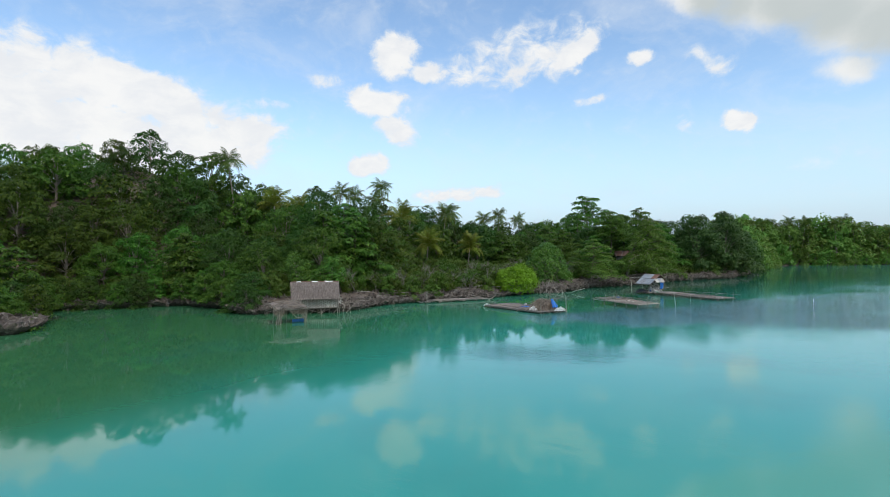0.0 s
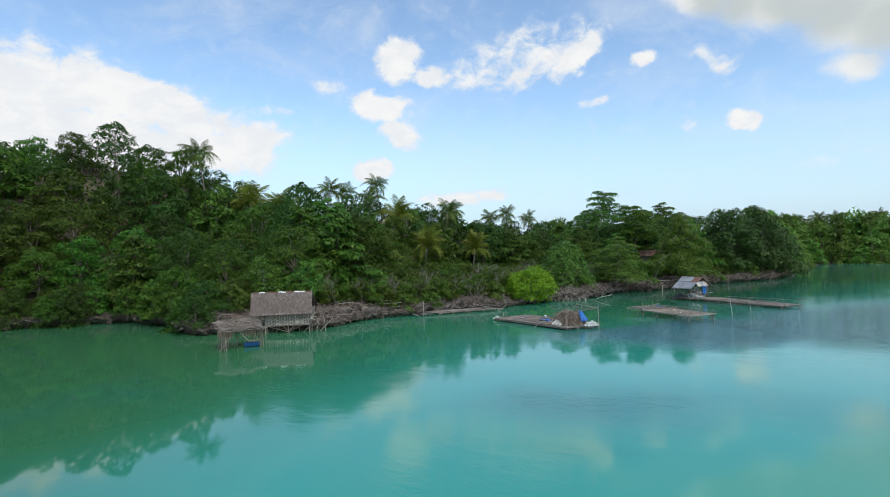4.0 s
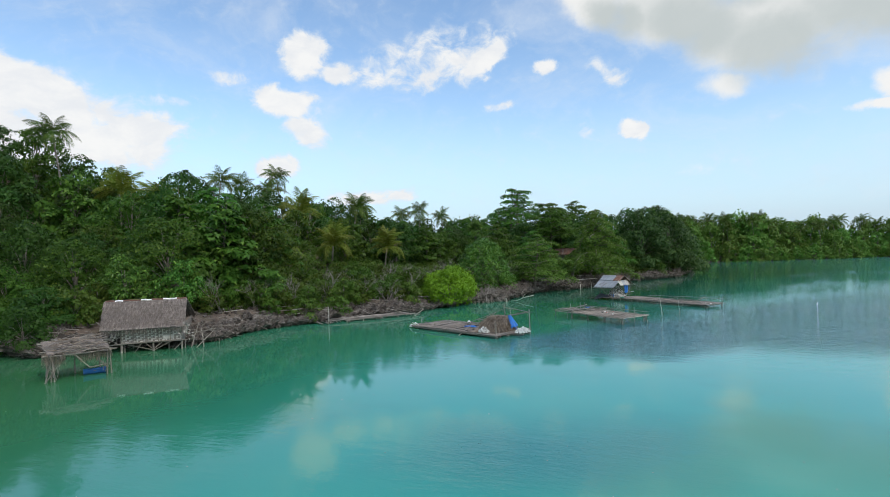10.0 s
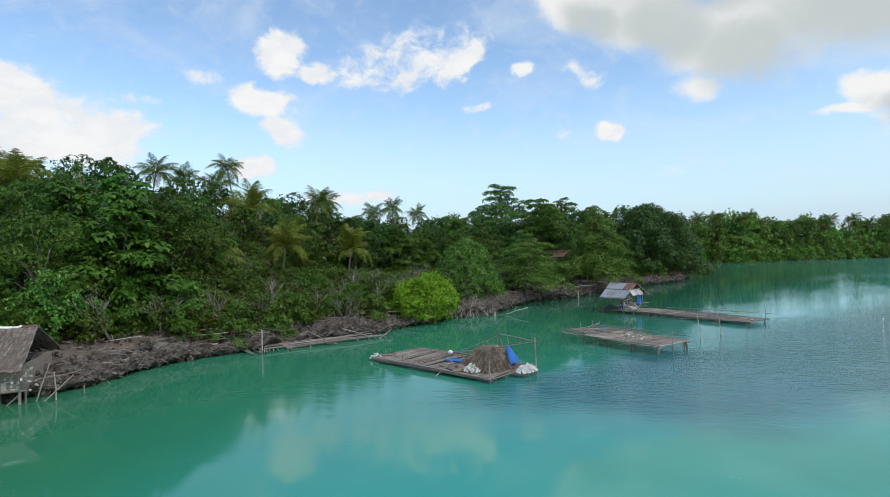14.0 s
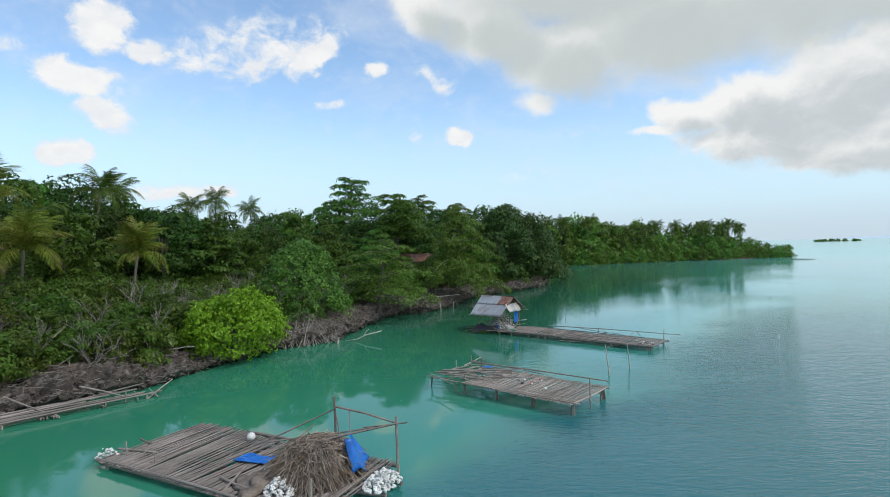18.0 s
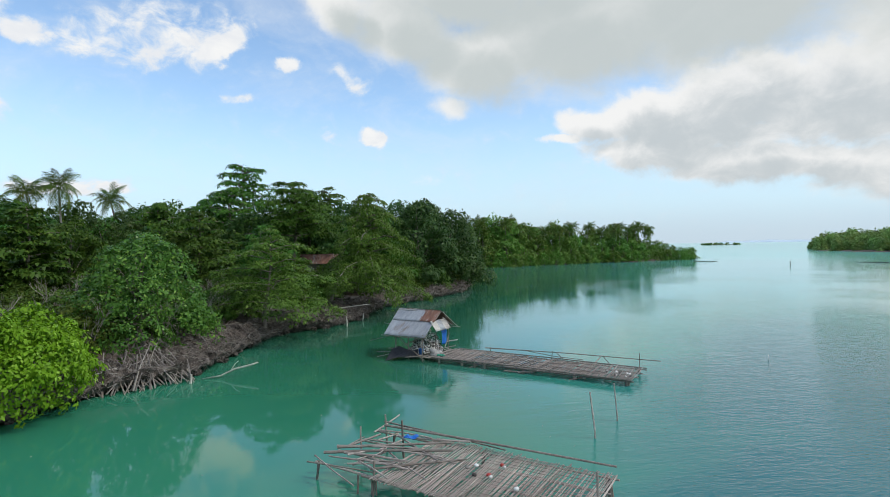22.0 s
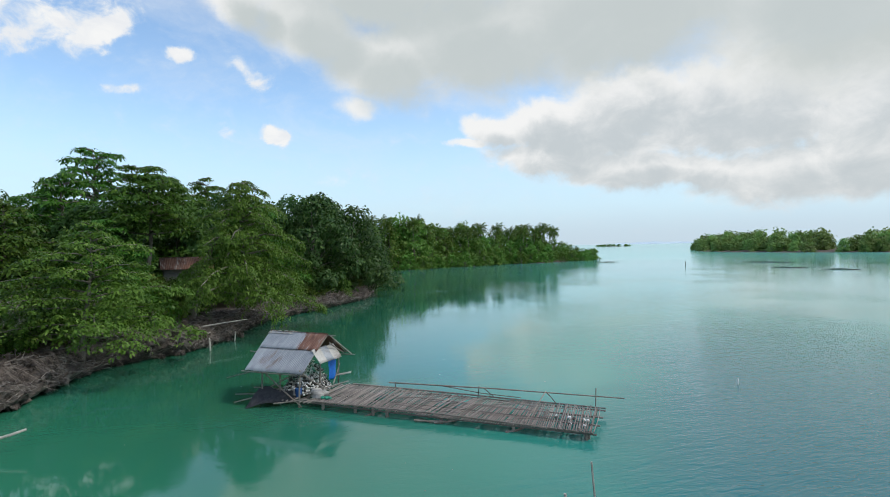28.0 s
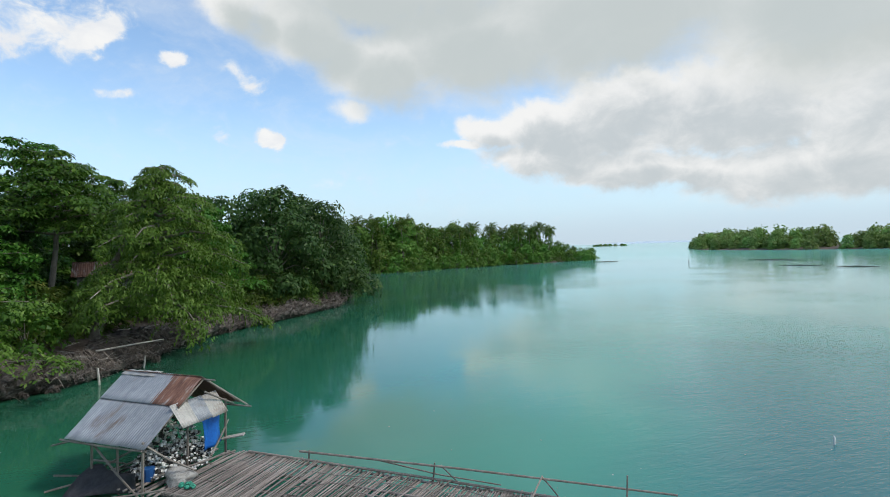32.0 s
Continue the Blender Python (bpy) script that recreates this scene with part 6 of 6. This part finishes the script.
    part("floor", MB().box((0.0, 0.0, 0.50), (3.36, 3.6, 0.56)), PLANK, ob)
    for x, y, r in [(0.05, 0.0, 0.07), (0.16, 0.1, 0.045), (1.72, 0.0, 0.06), (3.3, 0.0, 0.06), (3.45, 0.15, 0.045), (2.5, 0.4, 0.04), (0.3, 1.6, 0.05), (1.7, 1.7, 0.05), (3.2, 1.7, 0.05), (0.1, 3.3, 0.05), (3.3, 3.3, 0.05)]:
        part("stilt", pole(MB(), (x + rng.uniform(-0.05, 0.05), y, -1.0), (x, y, 0.55), r, r * 0.9, rng, 0.012), POLE, ob)
    for a, b in [((1.1, -0.05, 0.5), (0.65, 0.0, -0.12)), ((0.35, 0.1, 0.45), (1.7, 0.05, 0.05)), ((1.3, 0.0, 0.5), (1.7, 0.0, 0.12)), ((2.2, 0.0, 0.5), (1.72, 0.0, 0.1)), ((2.7, -0.05, 0.52), (1.5, 0.0, -0.1)), ((3.3, 0.0, 0.42), (2.75, 0.0, -0.1))]:
        part("brace", pole(MB(), a, b, 0.03, 0.026, rng, 0.012), POLE, ob)
    for x in (-0.25, 3.55):
        pos = np.random.default_rng(int(x * 10) + 50).normal(size=(60, 3)) * np.array([0.14, 0.12, 0.2]) + np.array([x, -0.15, 1.15])
        me = leaf_mesh("dry_leaves", pos, np.random.default_rng(3).normal(size=(60, 3)), 0.16, DRIFT, np.random.default_rng(4), 0.6)
        solid("dry_leaf_bunch", me, DRIFT, "bunch of pale dry leaves hanging by the hut", "dry leaves", kind="stuff", at=at)
    for a, b in [((3.7, 0.2, -0.3), (4.2, 0.5, 1.5)), ((3.9, 0.0, -0.2), (5.0, 0.6, 0.9)), ((4.5, 0.1, -0.2), (4.3, 0.6, 1.1)), ((3.75, 0.3, 0.9), (5.2, 0.9, 1.0)), ((5.3, 0.9, -0.3), (5.3, 0.9, 0.35)), ((-1.6, 0.3, 0.42), (0.1, -0.05, 0.5)), ((-0.5, 1.2, 0.4), (-0.6, 1.2, 2.1))]:
        solid("leaning_pole", pole(MB(), a, b, 0.035, 0.025, rng, 0.02), POLE, "grey pole leaning beside the thatched hut", "pole", "poles by the hut", at=at)


stilt_hut()


def stick_shelter():
    at = pose(-14.35, 42.45, 0, 0, 0, 37.0)
    ob = thing("stick_shelter", "rough shelter of sticks and dry fronds standing in the water", "shelter", at=at)
    rng = random.Random(95)
    for x, y, z in [(0, 0, 1.25), (0.12, 0.1, 1.2), (2.25, 0, 1.2), (2.35, 0.12, 1.15), (0.1, 1.6, 1.6), (2.2, 1.6, 1.55), (1.2, 1.7, 1.6)]:
        part("post", pole(MB(), (x + rng.uniform(-0.2, 0.2), y + rng.uniform(-0.1, 0.1), -0.8), (x, y, z), 0.038, 0.032, rng, 0.03), POLE, ob)
    for i in range(16):
        x, z = (rng.uniform(-0.1, 0.35) if i % 4 else rng.uniform(2.0, 2.4)), rng.uniform(-0.2, 0.7)
        part("stick", pole(MB(), (x, rng.uniform(-0.1, 0.25), z), (x + rng.uniform(-0.3, 0.3), rng.uniform(-0.1, 0.3), z + rng.uniform(0.5, 0.9)), 0.016, 0.01, rng, 0.06, 5), TWIG, ob)
    for a, b in [((-0.35, -0.05, 1.22), (2.65, -0.02, 1.2)), ((-0.3, 1.6, 1.6), (2.6, 1.65, 1.58)), ((-0.1, -0.3, 1.2), (-0.05, 1.9, 1.62)), ((2.3, -0.3, 1.18), (2.3, 1.9, 1.6)), ((-0.25, 0.0, -0.1), (0.05, 0.2, 1.1)), ((2.2, 0.0, 0.35), (1.6, 0.1, 1.15)), ((-0.4, 0.05, -0.2), (0.3, 0.0, 0.8)), ((0.9, -0.05, 1.15), (1.5, 0.0, 0.45)), ((1.5, 0.0, 0.45), (2.2, 0.05, 0.5))]:
        part("beam", pole(MB(), a, b, 0.035, 0.028, rng, 0.025), POLE, ob)
    for i in range(170):
        x, y = rng.uniform(0.0, 2.15), rng.uniform(-0.15, 1.75)
        a = rng.gauss(0.0, 0.5) if i % 3 else rng.uniform(-1.6, 1.6)
        ln = rng.uniform(0.3, 1.5)
        z = 1.24 + 0.22 * y + rng.uniform(0, 0.3) * math.sin(3.14 * min(max(x / 2.2, 0.1), 0.9))
        dx, dy = 0.5 * ln * math.cos(a), 0.5 * ln * math.sin(a)
        part("stick", pole(MB(), (max(x - dx, -0.4), y - dy, z), (min(x + dx, 2.55), y + dy, z + rng.uniform(-0.2, 0.2)), rng.uniform(0.010, 0.026), 0.010, rng, 0.07, 5), (BAMBOO, STRAW, TWIG)[i % 3], ob)
    hang = MB()
    for i in range(520):
        t = rng.random()
        x, y = (rng.uniform(-0.3, 0.5), rng.uniform(-0.1, 0.3)) if t < 0.3 else ((rng.uniform(1.1, 2.4), rng.uniform(-0.05, 0.5)) if t < 0.7 else (rng.uniform(0, 2.3), rng.uniform(1.2, 1.7)))
        ln = rng.uniform(0.2, 0.6)
        hang.tube([(x, y, 1.28), (x + rng.uniform(-0.1, 0.1), y + rng.uniform(-0.05, 0.05), 1.25 - ln)], [0.016, 0.006], 3, False)
    part("hanging_fronds", hang, STRAW, ob)
    mat = sheet(10, 8, lambda s, t: (-0.15 + 2.5 * s, -0.1 + 1.8 * t, 1.22 + 0.42 * t + 0.09 * math.sin(12 * s + 7 * t)))
    part("frond_roof", mat, THATCH, ob)
    boat = thing("boat", "small blue wooden boat moored under the stick shelter", "boat", at=at @ pose(1.8, 0.55, 0.05, 0, 0, -8) @ Matrix.Scale(0.55, 4))
    hull = MB()
    for i in range(9):
        t = i / 8
        x, w = -0.85 + 1.7 * t, 0.34 * math.sin(math.pi * (0.12 + 0.76 * t)) ** 0.7
        hull.v += [(x, -w, 0.36 + 0.1 * (2 * t - 1) ** 2), (x, -w * 0.6, 0.05), (x, 0, -0.08), (x, w * 0.6, 0.05), (x, w, 0.36 + 0.1 * (2 * t - 1) ** 2), (x, w * 0.85, 0.33), (x, 0, 0.02), (x, -w * 0.85, 0.33)]
    hull.f = [(8 * i + k, 8 * i + (k + 1) % 8, 8 * i + 8 + (k + 1) % 8, 8 * i + 8 + k) for i in range(8) for k in range(8)] + [tuple(range(8))[::-1], tuple(64 + k for k in range(8))]
    part("hull", hull, BLUEPAINT, boat)
    part("seat", MB().box((-0.1, -0.3, 0.24), (0.1, 0.3, 0.27)), PLANK, boat)


stick_shelter()


# ---- the pole pier along the bank ----
def pole_pier():
    at = pose(-3.22, 58.7, -0.2, 0, 0, 22.5)
    ob = thing("pole_pier", "low walkway of grey poles along the rocky bank", "walkway", at=at)
    rng = random.Random(97)
    for i in range(15):
        y = rng.uniform(0.0, 1.4)
        x0, x1 = rng.uniform(-0.4, 3.0), rng.uniform(4.8, 8.6)
        part("long_pole", pole(MB(), (x0, y, 0.34 + 0.05 * (i % 3)), (x1, y + rng.uniform(-0.3, 0.35), 0.36 + 0.05 * (i % 3)), 0.045, 0.03, rng, 0.008), BAMBOO if i % 3 else POLE, ob)
    for i in range(26):
        x = rng.uniform(-0.6, 8.2) if i > 9 else rng.uniform(-0.7, 0.4)
        part("cross_pole", pole(MB(), (x, rng.uniform(-0.35, -0.1), 0.3), (x + rng.uniform(-0.3, 0.5), rng.uniform(0.8, 1.7), 0.36), 0.03, 0.022, rng, 0.02), BAMBOO, ob)
    for x in (0.0, 1.5, 2.9, 4.4, 6.0, 7.6):
        part("support_post", pole(MB(), (x, 0.0, -0.9), (x, 0.0, 0.34), 0.045, 0.04, rng, 0.02), POLE, ob)
    for a, b in [((2.0, 1.2, 0.4), (3.0, 0.2, 0.75)), ((5.6, 1.5, 0.9), (6.8, 0.3, 0.45)), ((0.3, 0.9, 0.4), (7.9, 1.2, 0.62)), ((3.2, 1.6, 1.0), (4.2, 0.5, 0.4)), ((7.6, 0.0, 0.2), (9.0, 1.0, 0.6))]:
        part("loose_pole", pole(MB(), a, b, 0.04, 0.028, rng, 0.015), POLE, ob)
    part("post", pole(MB(), (0.0, 0.05, -0.8), (0.0, 0.0, 1.55), 0.05, 0.04, rng, 0.01), DRIFT, ob, "pale upright post")


pole_pier()


# ---- stakes, driftwood, rocks and roots ----
def loose_things():
    rng = random.Random(101)
    for a, b, r, m in [((22.75, 54.95, -1), (22.55, 55.0, 1.4), 0.035, DRIFT), ((24.5, 55.5, -1), (24.4, 55.55, 1.25), 0.03, DRIFT), ((14.0, 70.15, -0.5), (14.05, 70.1, 0.4), 0.07, DRIFT),
                       ((26.6, 81.3, -0.5), (26.55, 81.25, 0.75), 0.06, DRIFT), ((29.0, 83.6, -0.5), (29.1, 83.6, 0.6), 0.05, DRIFT), ((153.3, 102.7, -1), (153.4, 102.7, 0.9), 0.12, BARK)]:
        solid("stake", pole(MB(), a, b, r, r * 0.75, rng, 0.03), m, "pale wooden stake standing in the shallow water", "stake", "stakes in the water")
    st = MB().tube([(0, 0, -0.8), (0.01, 0, 0.1), (0.03, 0, 0.28), (0.03, 0, 0.4)], [0.02, 0.03, 0.035, 0.012], 8)
    solid("marker_buoy", st, WHITE, "small white marker float on a stake", "buoy", at=pose(37.85, 56.75, 0) @ Matrix.Diagonal((0.8, 0.8, 0.6, 1)), flat=False)
    # the pale branch that sticks out of the water
    br = MB().tube([(14.6, 70.6, 0.02), (15.3, 70.25, 0.12), (15.9, 70.1, 0.38), (16.5, 69.8, 0.52), (16.85, 69.7, 0.62)], [0.025, 0.035, 0.042, 0.045, 0.035], 7)
    br.tube([(15.7, 70.15, 0.28), (15.95, 70.2, 0.62), (16.1, 70.15, 0.72)], [0.025, 0.02, 0.012], 5)
    solid("dead_branch", br, DRIFT, "bleached dead branch arching out of the water", "branch", flat=False)
    # leaning bundles of cut poles under the roots
    for i in range(56):
        x = rng.uniform(10.7, 14.4)
        foot = Vector((x, 70.05 + 0.15 * (x - 11) + rng.uniform(-0.35, 0.3), rng.uniform(-0.1, 0.15)))
        head = foot.lerp(Vector((12.2 + rng.uniform(-0.9, 0.9), 72.6, 1.7)), rng.uniform(0.2, 0.8)) + Vector((rng.uniform(-0.8, 0.6), -0.1, rng.uniform(0.0, 0.4)))
        solid("cut_pole", pole(MB(), tuple(foot), tuple(head), rng.uniform(0.018, 0.042), 0.02, rng, 0.03, 5), (POLE, BAMBOO, TWIG)[i % 3],
              "grey cut pole leaning on the bank below the roots", "pole", "cut poles on the bank")
    fringe = MB()
    edge = resample(SHORE[22:36], 0.3)
    for i in range(1300):
        j = rng.randrange(2, len(edge) - 2)
        (x, y), (x1, y1) = edge[j], edge[j + 2]
        t = Vector((x1 - x, y1 - y, 0)).normalized()
        n = Vector((-t.y, t.x, 0))
        p = Vector((x, y, 0)) + t * rng.uniform(-0.3, 0.3) + n * rng.uniform(0.2, 1.3) + Vector((0, 0, rng.uniform(0.8, 1.5)))
        q = p - n * rng.uniform(0.2, 0.9) + t * rng.uniform(-0.4, 0.4)
        q.z = max(p.z - rng.uniform(0.3, 1.2), 0.02)
        fringe.tube([p, p.lerp(q, 0.5) - n * 0.12, q], [0.014, 0.011, 0.005], 3, False)
    solid("hanging_roots", fringe, ROOT, "dry brown roots hanging down the face of the bank", "roots", kind="stuff")
    specks = MB()
    for i in range(420):
        x, y = rng.uniform(-16, 46), rng.uniform(26, 78)
        if land_d(x, y)[0] < -1.0:
            r, a = rng.uniform(0.012, 0.035), rng.uniform(0, 3.14)
            c, d = r * math.cos(a), r * math.sin(a)
            specks.add([(x - c, y - d, 0.006), (x + 0.5 * d, y - 0.5 * c, 0.012), (x + c, y + d, 0.006), (x - 0.5 * d, y + 0.5 * c, 0.012)], [(0, 1, 2, 3)])
    solid("floating_leaves", specks, DRIFT, "pale fallen leaves floating on the water", "leaves", kind="stuff")
    tangle = thing("root_tangle", "tangle of exposed grey roots hanging over the bank", "roots", at=pose(12.4, 74.4, 0))
    for i in range(34):
        a = rng.uniform(0, 6.283)
        d = rng.uniform(0.6, 2.1)
        p0 = Vector((rng.uniform(-0.15, 0.15), 0.6, 1.7))
        p2 = Vector((d * math.cos(a), d * 1.2 * math.sin(a) - 1.0, rng.uniform(0.1, 0.9)))
        part("root", MB().tube([p0, p0.lerp(p2, 0.5) + Vector((rng.uniform(-0.2, 0.2), -0.1, 0.3)), p2], [0.07, 0.045, 0.02], 5, False), BARK, tangle, flat=False)
    # driftwood and dry branches on the ledge
    line = resample(SHORE[11:34], 0.5)
    for i in range(150):
        x, y = line[rng.randrange(len(line))]
        k = rng.uniform(0.3, 2.6)
        x, y = x - 0.45 * k + rng.uniform(-0.4, 0.4), y + 0.9 * k
        a, ln = rng.uniform(0, 6.283), rng.uniform(0.4, 2.1)
        z = max(gz(x, y), 0.55 + 0.3 * k) + 0.15
        mb = MB()
        p = Vector((0, 0, 0))
        path = [p]
        for _ in range(4):
            a += rng.uniform(-0.4, 0.4)
            p = p + Vector((math.cos(a), math.sin(a) * 0.8, rng.uniform(-0.12, 0.14))) * ln / 4
            path.append(p)
        r = rng.uniform(0.012, 0.034)
        mb.tube(path, [r, r, r * 0.8, r * 0.6, r * 0.3], 5)
        for j in (1, 2, 3):
            q = Vector((rng.uniform(-1, 1), rng.uniform(-1, 1), rng.uniform(0, 0.9))) * ln * 0.28
            mb.tube([path[j], path[j] + q], [r * 0.6, r * 0.2], 4, False)
        solid("driftwood", mb, DRIFT if i % 5 == 0 else (POLE if i % 2 else TWIG), "dry grey branch lying on the rocky bank", "driftwood", "driftwood on the bank", at=pose(x, y, z))
    for i in range(60):
        x, y = rng.uniform(-20.6, -15.2), rng.uniform(49.9, 53.2)
        z = max(gz(x, y), 0.75)
        up = rng.uniform(0.5, 1.1) if i % 4 == 0 else rng.uniform(0.0, 0.3)
        ln = rng.uniform(0.5, 1.4)
        a = rng.uniform(0, 6.283)
        solid("driftwood", pole(MB(), (x, y, z), (x + ln * math.cos(a), y + 0.6 * ln * math.sin(a), z + up * ln), rng.uniform(0.015, 0.04), 0.012, rng, 0.05, 5), TWIG if i % 2 else BAMBOO, "dry grey branch lying on the rocky bank", "driftwood", "driftwood on the bank")
    for x, y, a, ln in [(-7.6, 60.2, 0.3, 2.2), (-7.9, 60.5, 0.1, 1.8), (-7.3, 60.0, -0.5, 1.6), (-8.3, 61.0, 0.9, 1.5), (-7.8, 60.1, 0.0, 2.4), (-8.4, 60.6, -0.7, 1.7), (-7.2, 60.6, 2.6, 1.5), (-8.0, 60.9, 0.5, 1.9), (-7.0, 60.3, 0.2, 1.4), (-8.6, 60.2, -0.3, 1.6), (27.0, 83.6, 0.35, 3.4)]:
        solid("log", pole(MB(), (x, y, gz(x, y) + 0.12 if x < 0 else 1.15), (x + ln * math.cos(a), y + ln * math.sin(a) * 0.6, gz(x, y) + 0.2 if x < 0 else 1.2), 0.05, 0.028, rng, 0.02, 7), DRIFT, "pale dry log lying on the bank", "log", "logs on the bank", flat=False)
    rocks = []
    for i in range(6):
        mb = MB().lump((0, 0, 0), 0.5, random.Random(110 + i), 0.7, 12, 8, 0.42)
        rocks.append(mb.mesh("boulder", ROCK))
    for i in range(120):
        x, y = line[rng.randrange(len(line))] if i > 18 else (rng.uniform(-46, -30), 0)
        if i <= 18:
            y = float(np.interp(x, [-46, -43, -36, -31], [53.8, 53.3, 56.4, 58.3]))
        k = rng.uniform(-0.35, 1.6)
        s = rng.uniform(0.25, 0.8) * (1.0 if k > 0.1 else 0.7)
        x, y = x - 0.45 * k, y + 0.9 * k
        solid("boulder", rng.choice(rocks), ROCK, "knobbly dark limestone boulder on the bank", "rock", "boulders of the bank", at=pose(x, y, 0.1 + 0.5 * max(k, 0), rng.uniform(0, 360), rng.uniform(0, 360), rng.uniform(0, 360)) @ Matrix.Scale(s, 4))
    mb = MB()
    for i in range(4200):
        p = LEDGE[rng.randrange(len(LEDGE))]
        mb.lump((p.x + rng.uniform(-0.12, 0.12), p.y + rng.uniform(-0.12, 0.12), p.z + rng.uniform(-0.03, 0.06)), rng.uniform(0.04, 0.09) if i % 5 else rng.uniform(0.10, 0.2), rng, rng.uniform(0.5, 0.9), 5, 4, 0.45)
    for i in range(1100):
        x, y = rng.uniform(-13, 0), rng.uniform(52, 67)
        if 1.5 < land_d(x, y)[0] < 5.5:
            mb.lump((x, y, gz(x, y) + 0.02), rng.uniform(0.05, 0.2), rng, rng.uniform(0.5, 0.9), 5, 4, 0.45)
    solid("rubble", mb, ROCK, "loose limestone rubble and clods on the bank", "rubble", kind="stuff")
    mb = MB()
    for i in range(4200):
        p = LEDGE[rng.randrange(len(LEDGE))] + Vector((rng.uniform(-0.2, 0.2), rng.uniform(-0.2, 0.2), rng.uniform(0.02, 0.2)))
        a, ln = rng.uniform(0, 6.283), rng.uniform(0.2, 0.8)
        q = p + Vector((math.cos(a), math.sin(a), rng.uniform(-0.5, 0.5))) * ln
        mb.tube([p, (p + q) / 2 + Vector((0, 0, rng.uniform(-0.06, 0.1))), q], [0.012, 0.01, 0.004], 3, False)
    for i in range(900):
        x, y = rng.uniform(-13, 0), rng.uniform(52, 67)
        if 1.5 < land_d(x, y)[0] < 6.0:
            p = Vector((x, y, gz(x, y) + rng.uniform(0.05, 0.2)))
            a = rng.uniform(0, 6.283)
            mb.tube([p, p + Vector((math.cos(a), math.sin(a), rng.uniform(-0.1, 0.35))) * rng.uniform(0.3, 0.9)], [0.014, 0.006], 3, False)
    solid("dry_twigs", mb, TWIG, "dry grey twigs littering the bank", "twigs", kind="stuff")
    # dark floating lines far out
    for i, (x, y, a, ln) in enumerate([(169, 132.5, 130, 7), (144, 78, 92, 7), (139.4, 68.5, 95, 6), (176, 90, 80, 14)]):
        mb = MB().tube([(-ln / 2, 0, 0), (-ln / 4, 0.2, 0.06), (0, 0, 0.1), (ln / 4, -0.2, 0.06), (ln / 2, 0.1, 0)], [0.05, 0.11, 0.13, 0.1, 0.05], 6)
        solid("floating_log", mb, BARK, "dark log lying low in the far water", "log", "logs in the far water", at=pose(x, y, 0, 0, 0, a))


loose_things()


# ---- the rust-roofed hut among the trees ----
def rust_hut():
    g = gz(30.2, 95.8)
    ob = thing("wood_hut", "grey plank hut with a rusty roof among the trees", "hut", at=pose(30.3, 95.8, g - 0.2, 0, 0, -14))
    h = 4.5 - g
    for i in range(9):
        part("plank", MB().box((-1.6, -1.3, 0.2 + i * h / 9), (1.6, -1.24, 0.2 + (i + 0.93) * h / 9)), PLANK, ob)
    part("wall", MB().box((-1.6, -1.22, 0.0), (1.6, 1.4, h + 0.15)), PLANK, ob)
    for i in range(4):
        part("roof_sheet", corrugated((-1.9 + 0.95 * i, -1.75, h + 0.1), (1.0, 0, 0), (0, 1.85, 0.95), 8, 40 + i), RUST, ob, flat=False)
    for i in range(4):
        part("roof_sheet", corrugated((-1.9 + 0.95 * i, 0.05, h + 1.06), (1.0, 0, 0), (0, 1.8, -0.9), 8, 50 + i), RUST, ob, flat=False)


rust_hut()
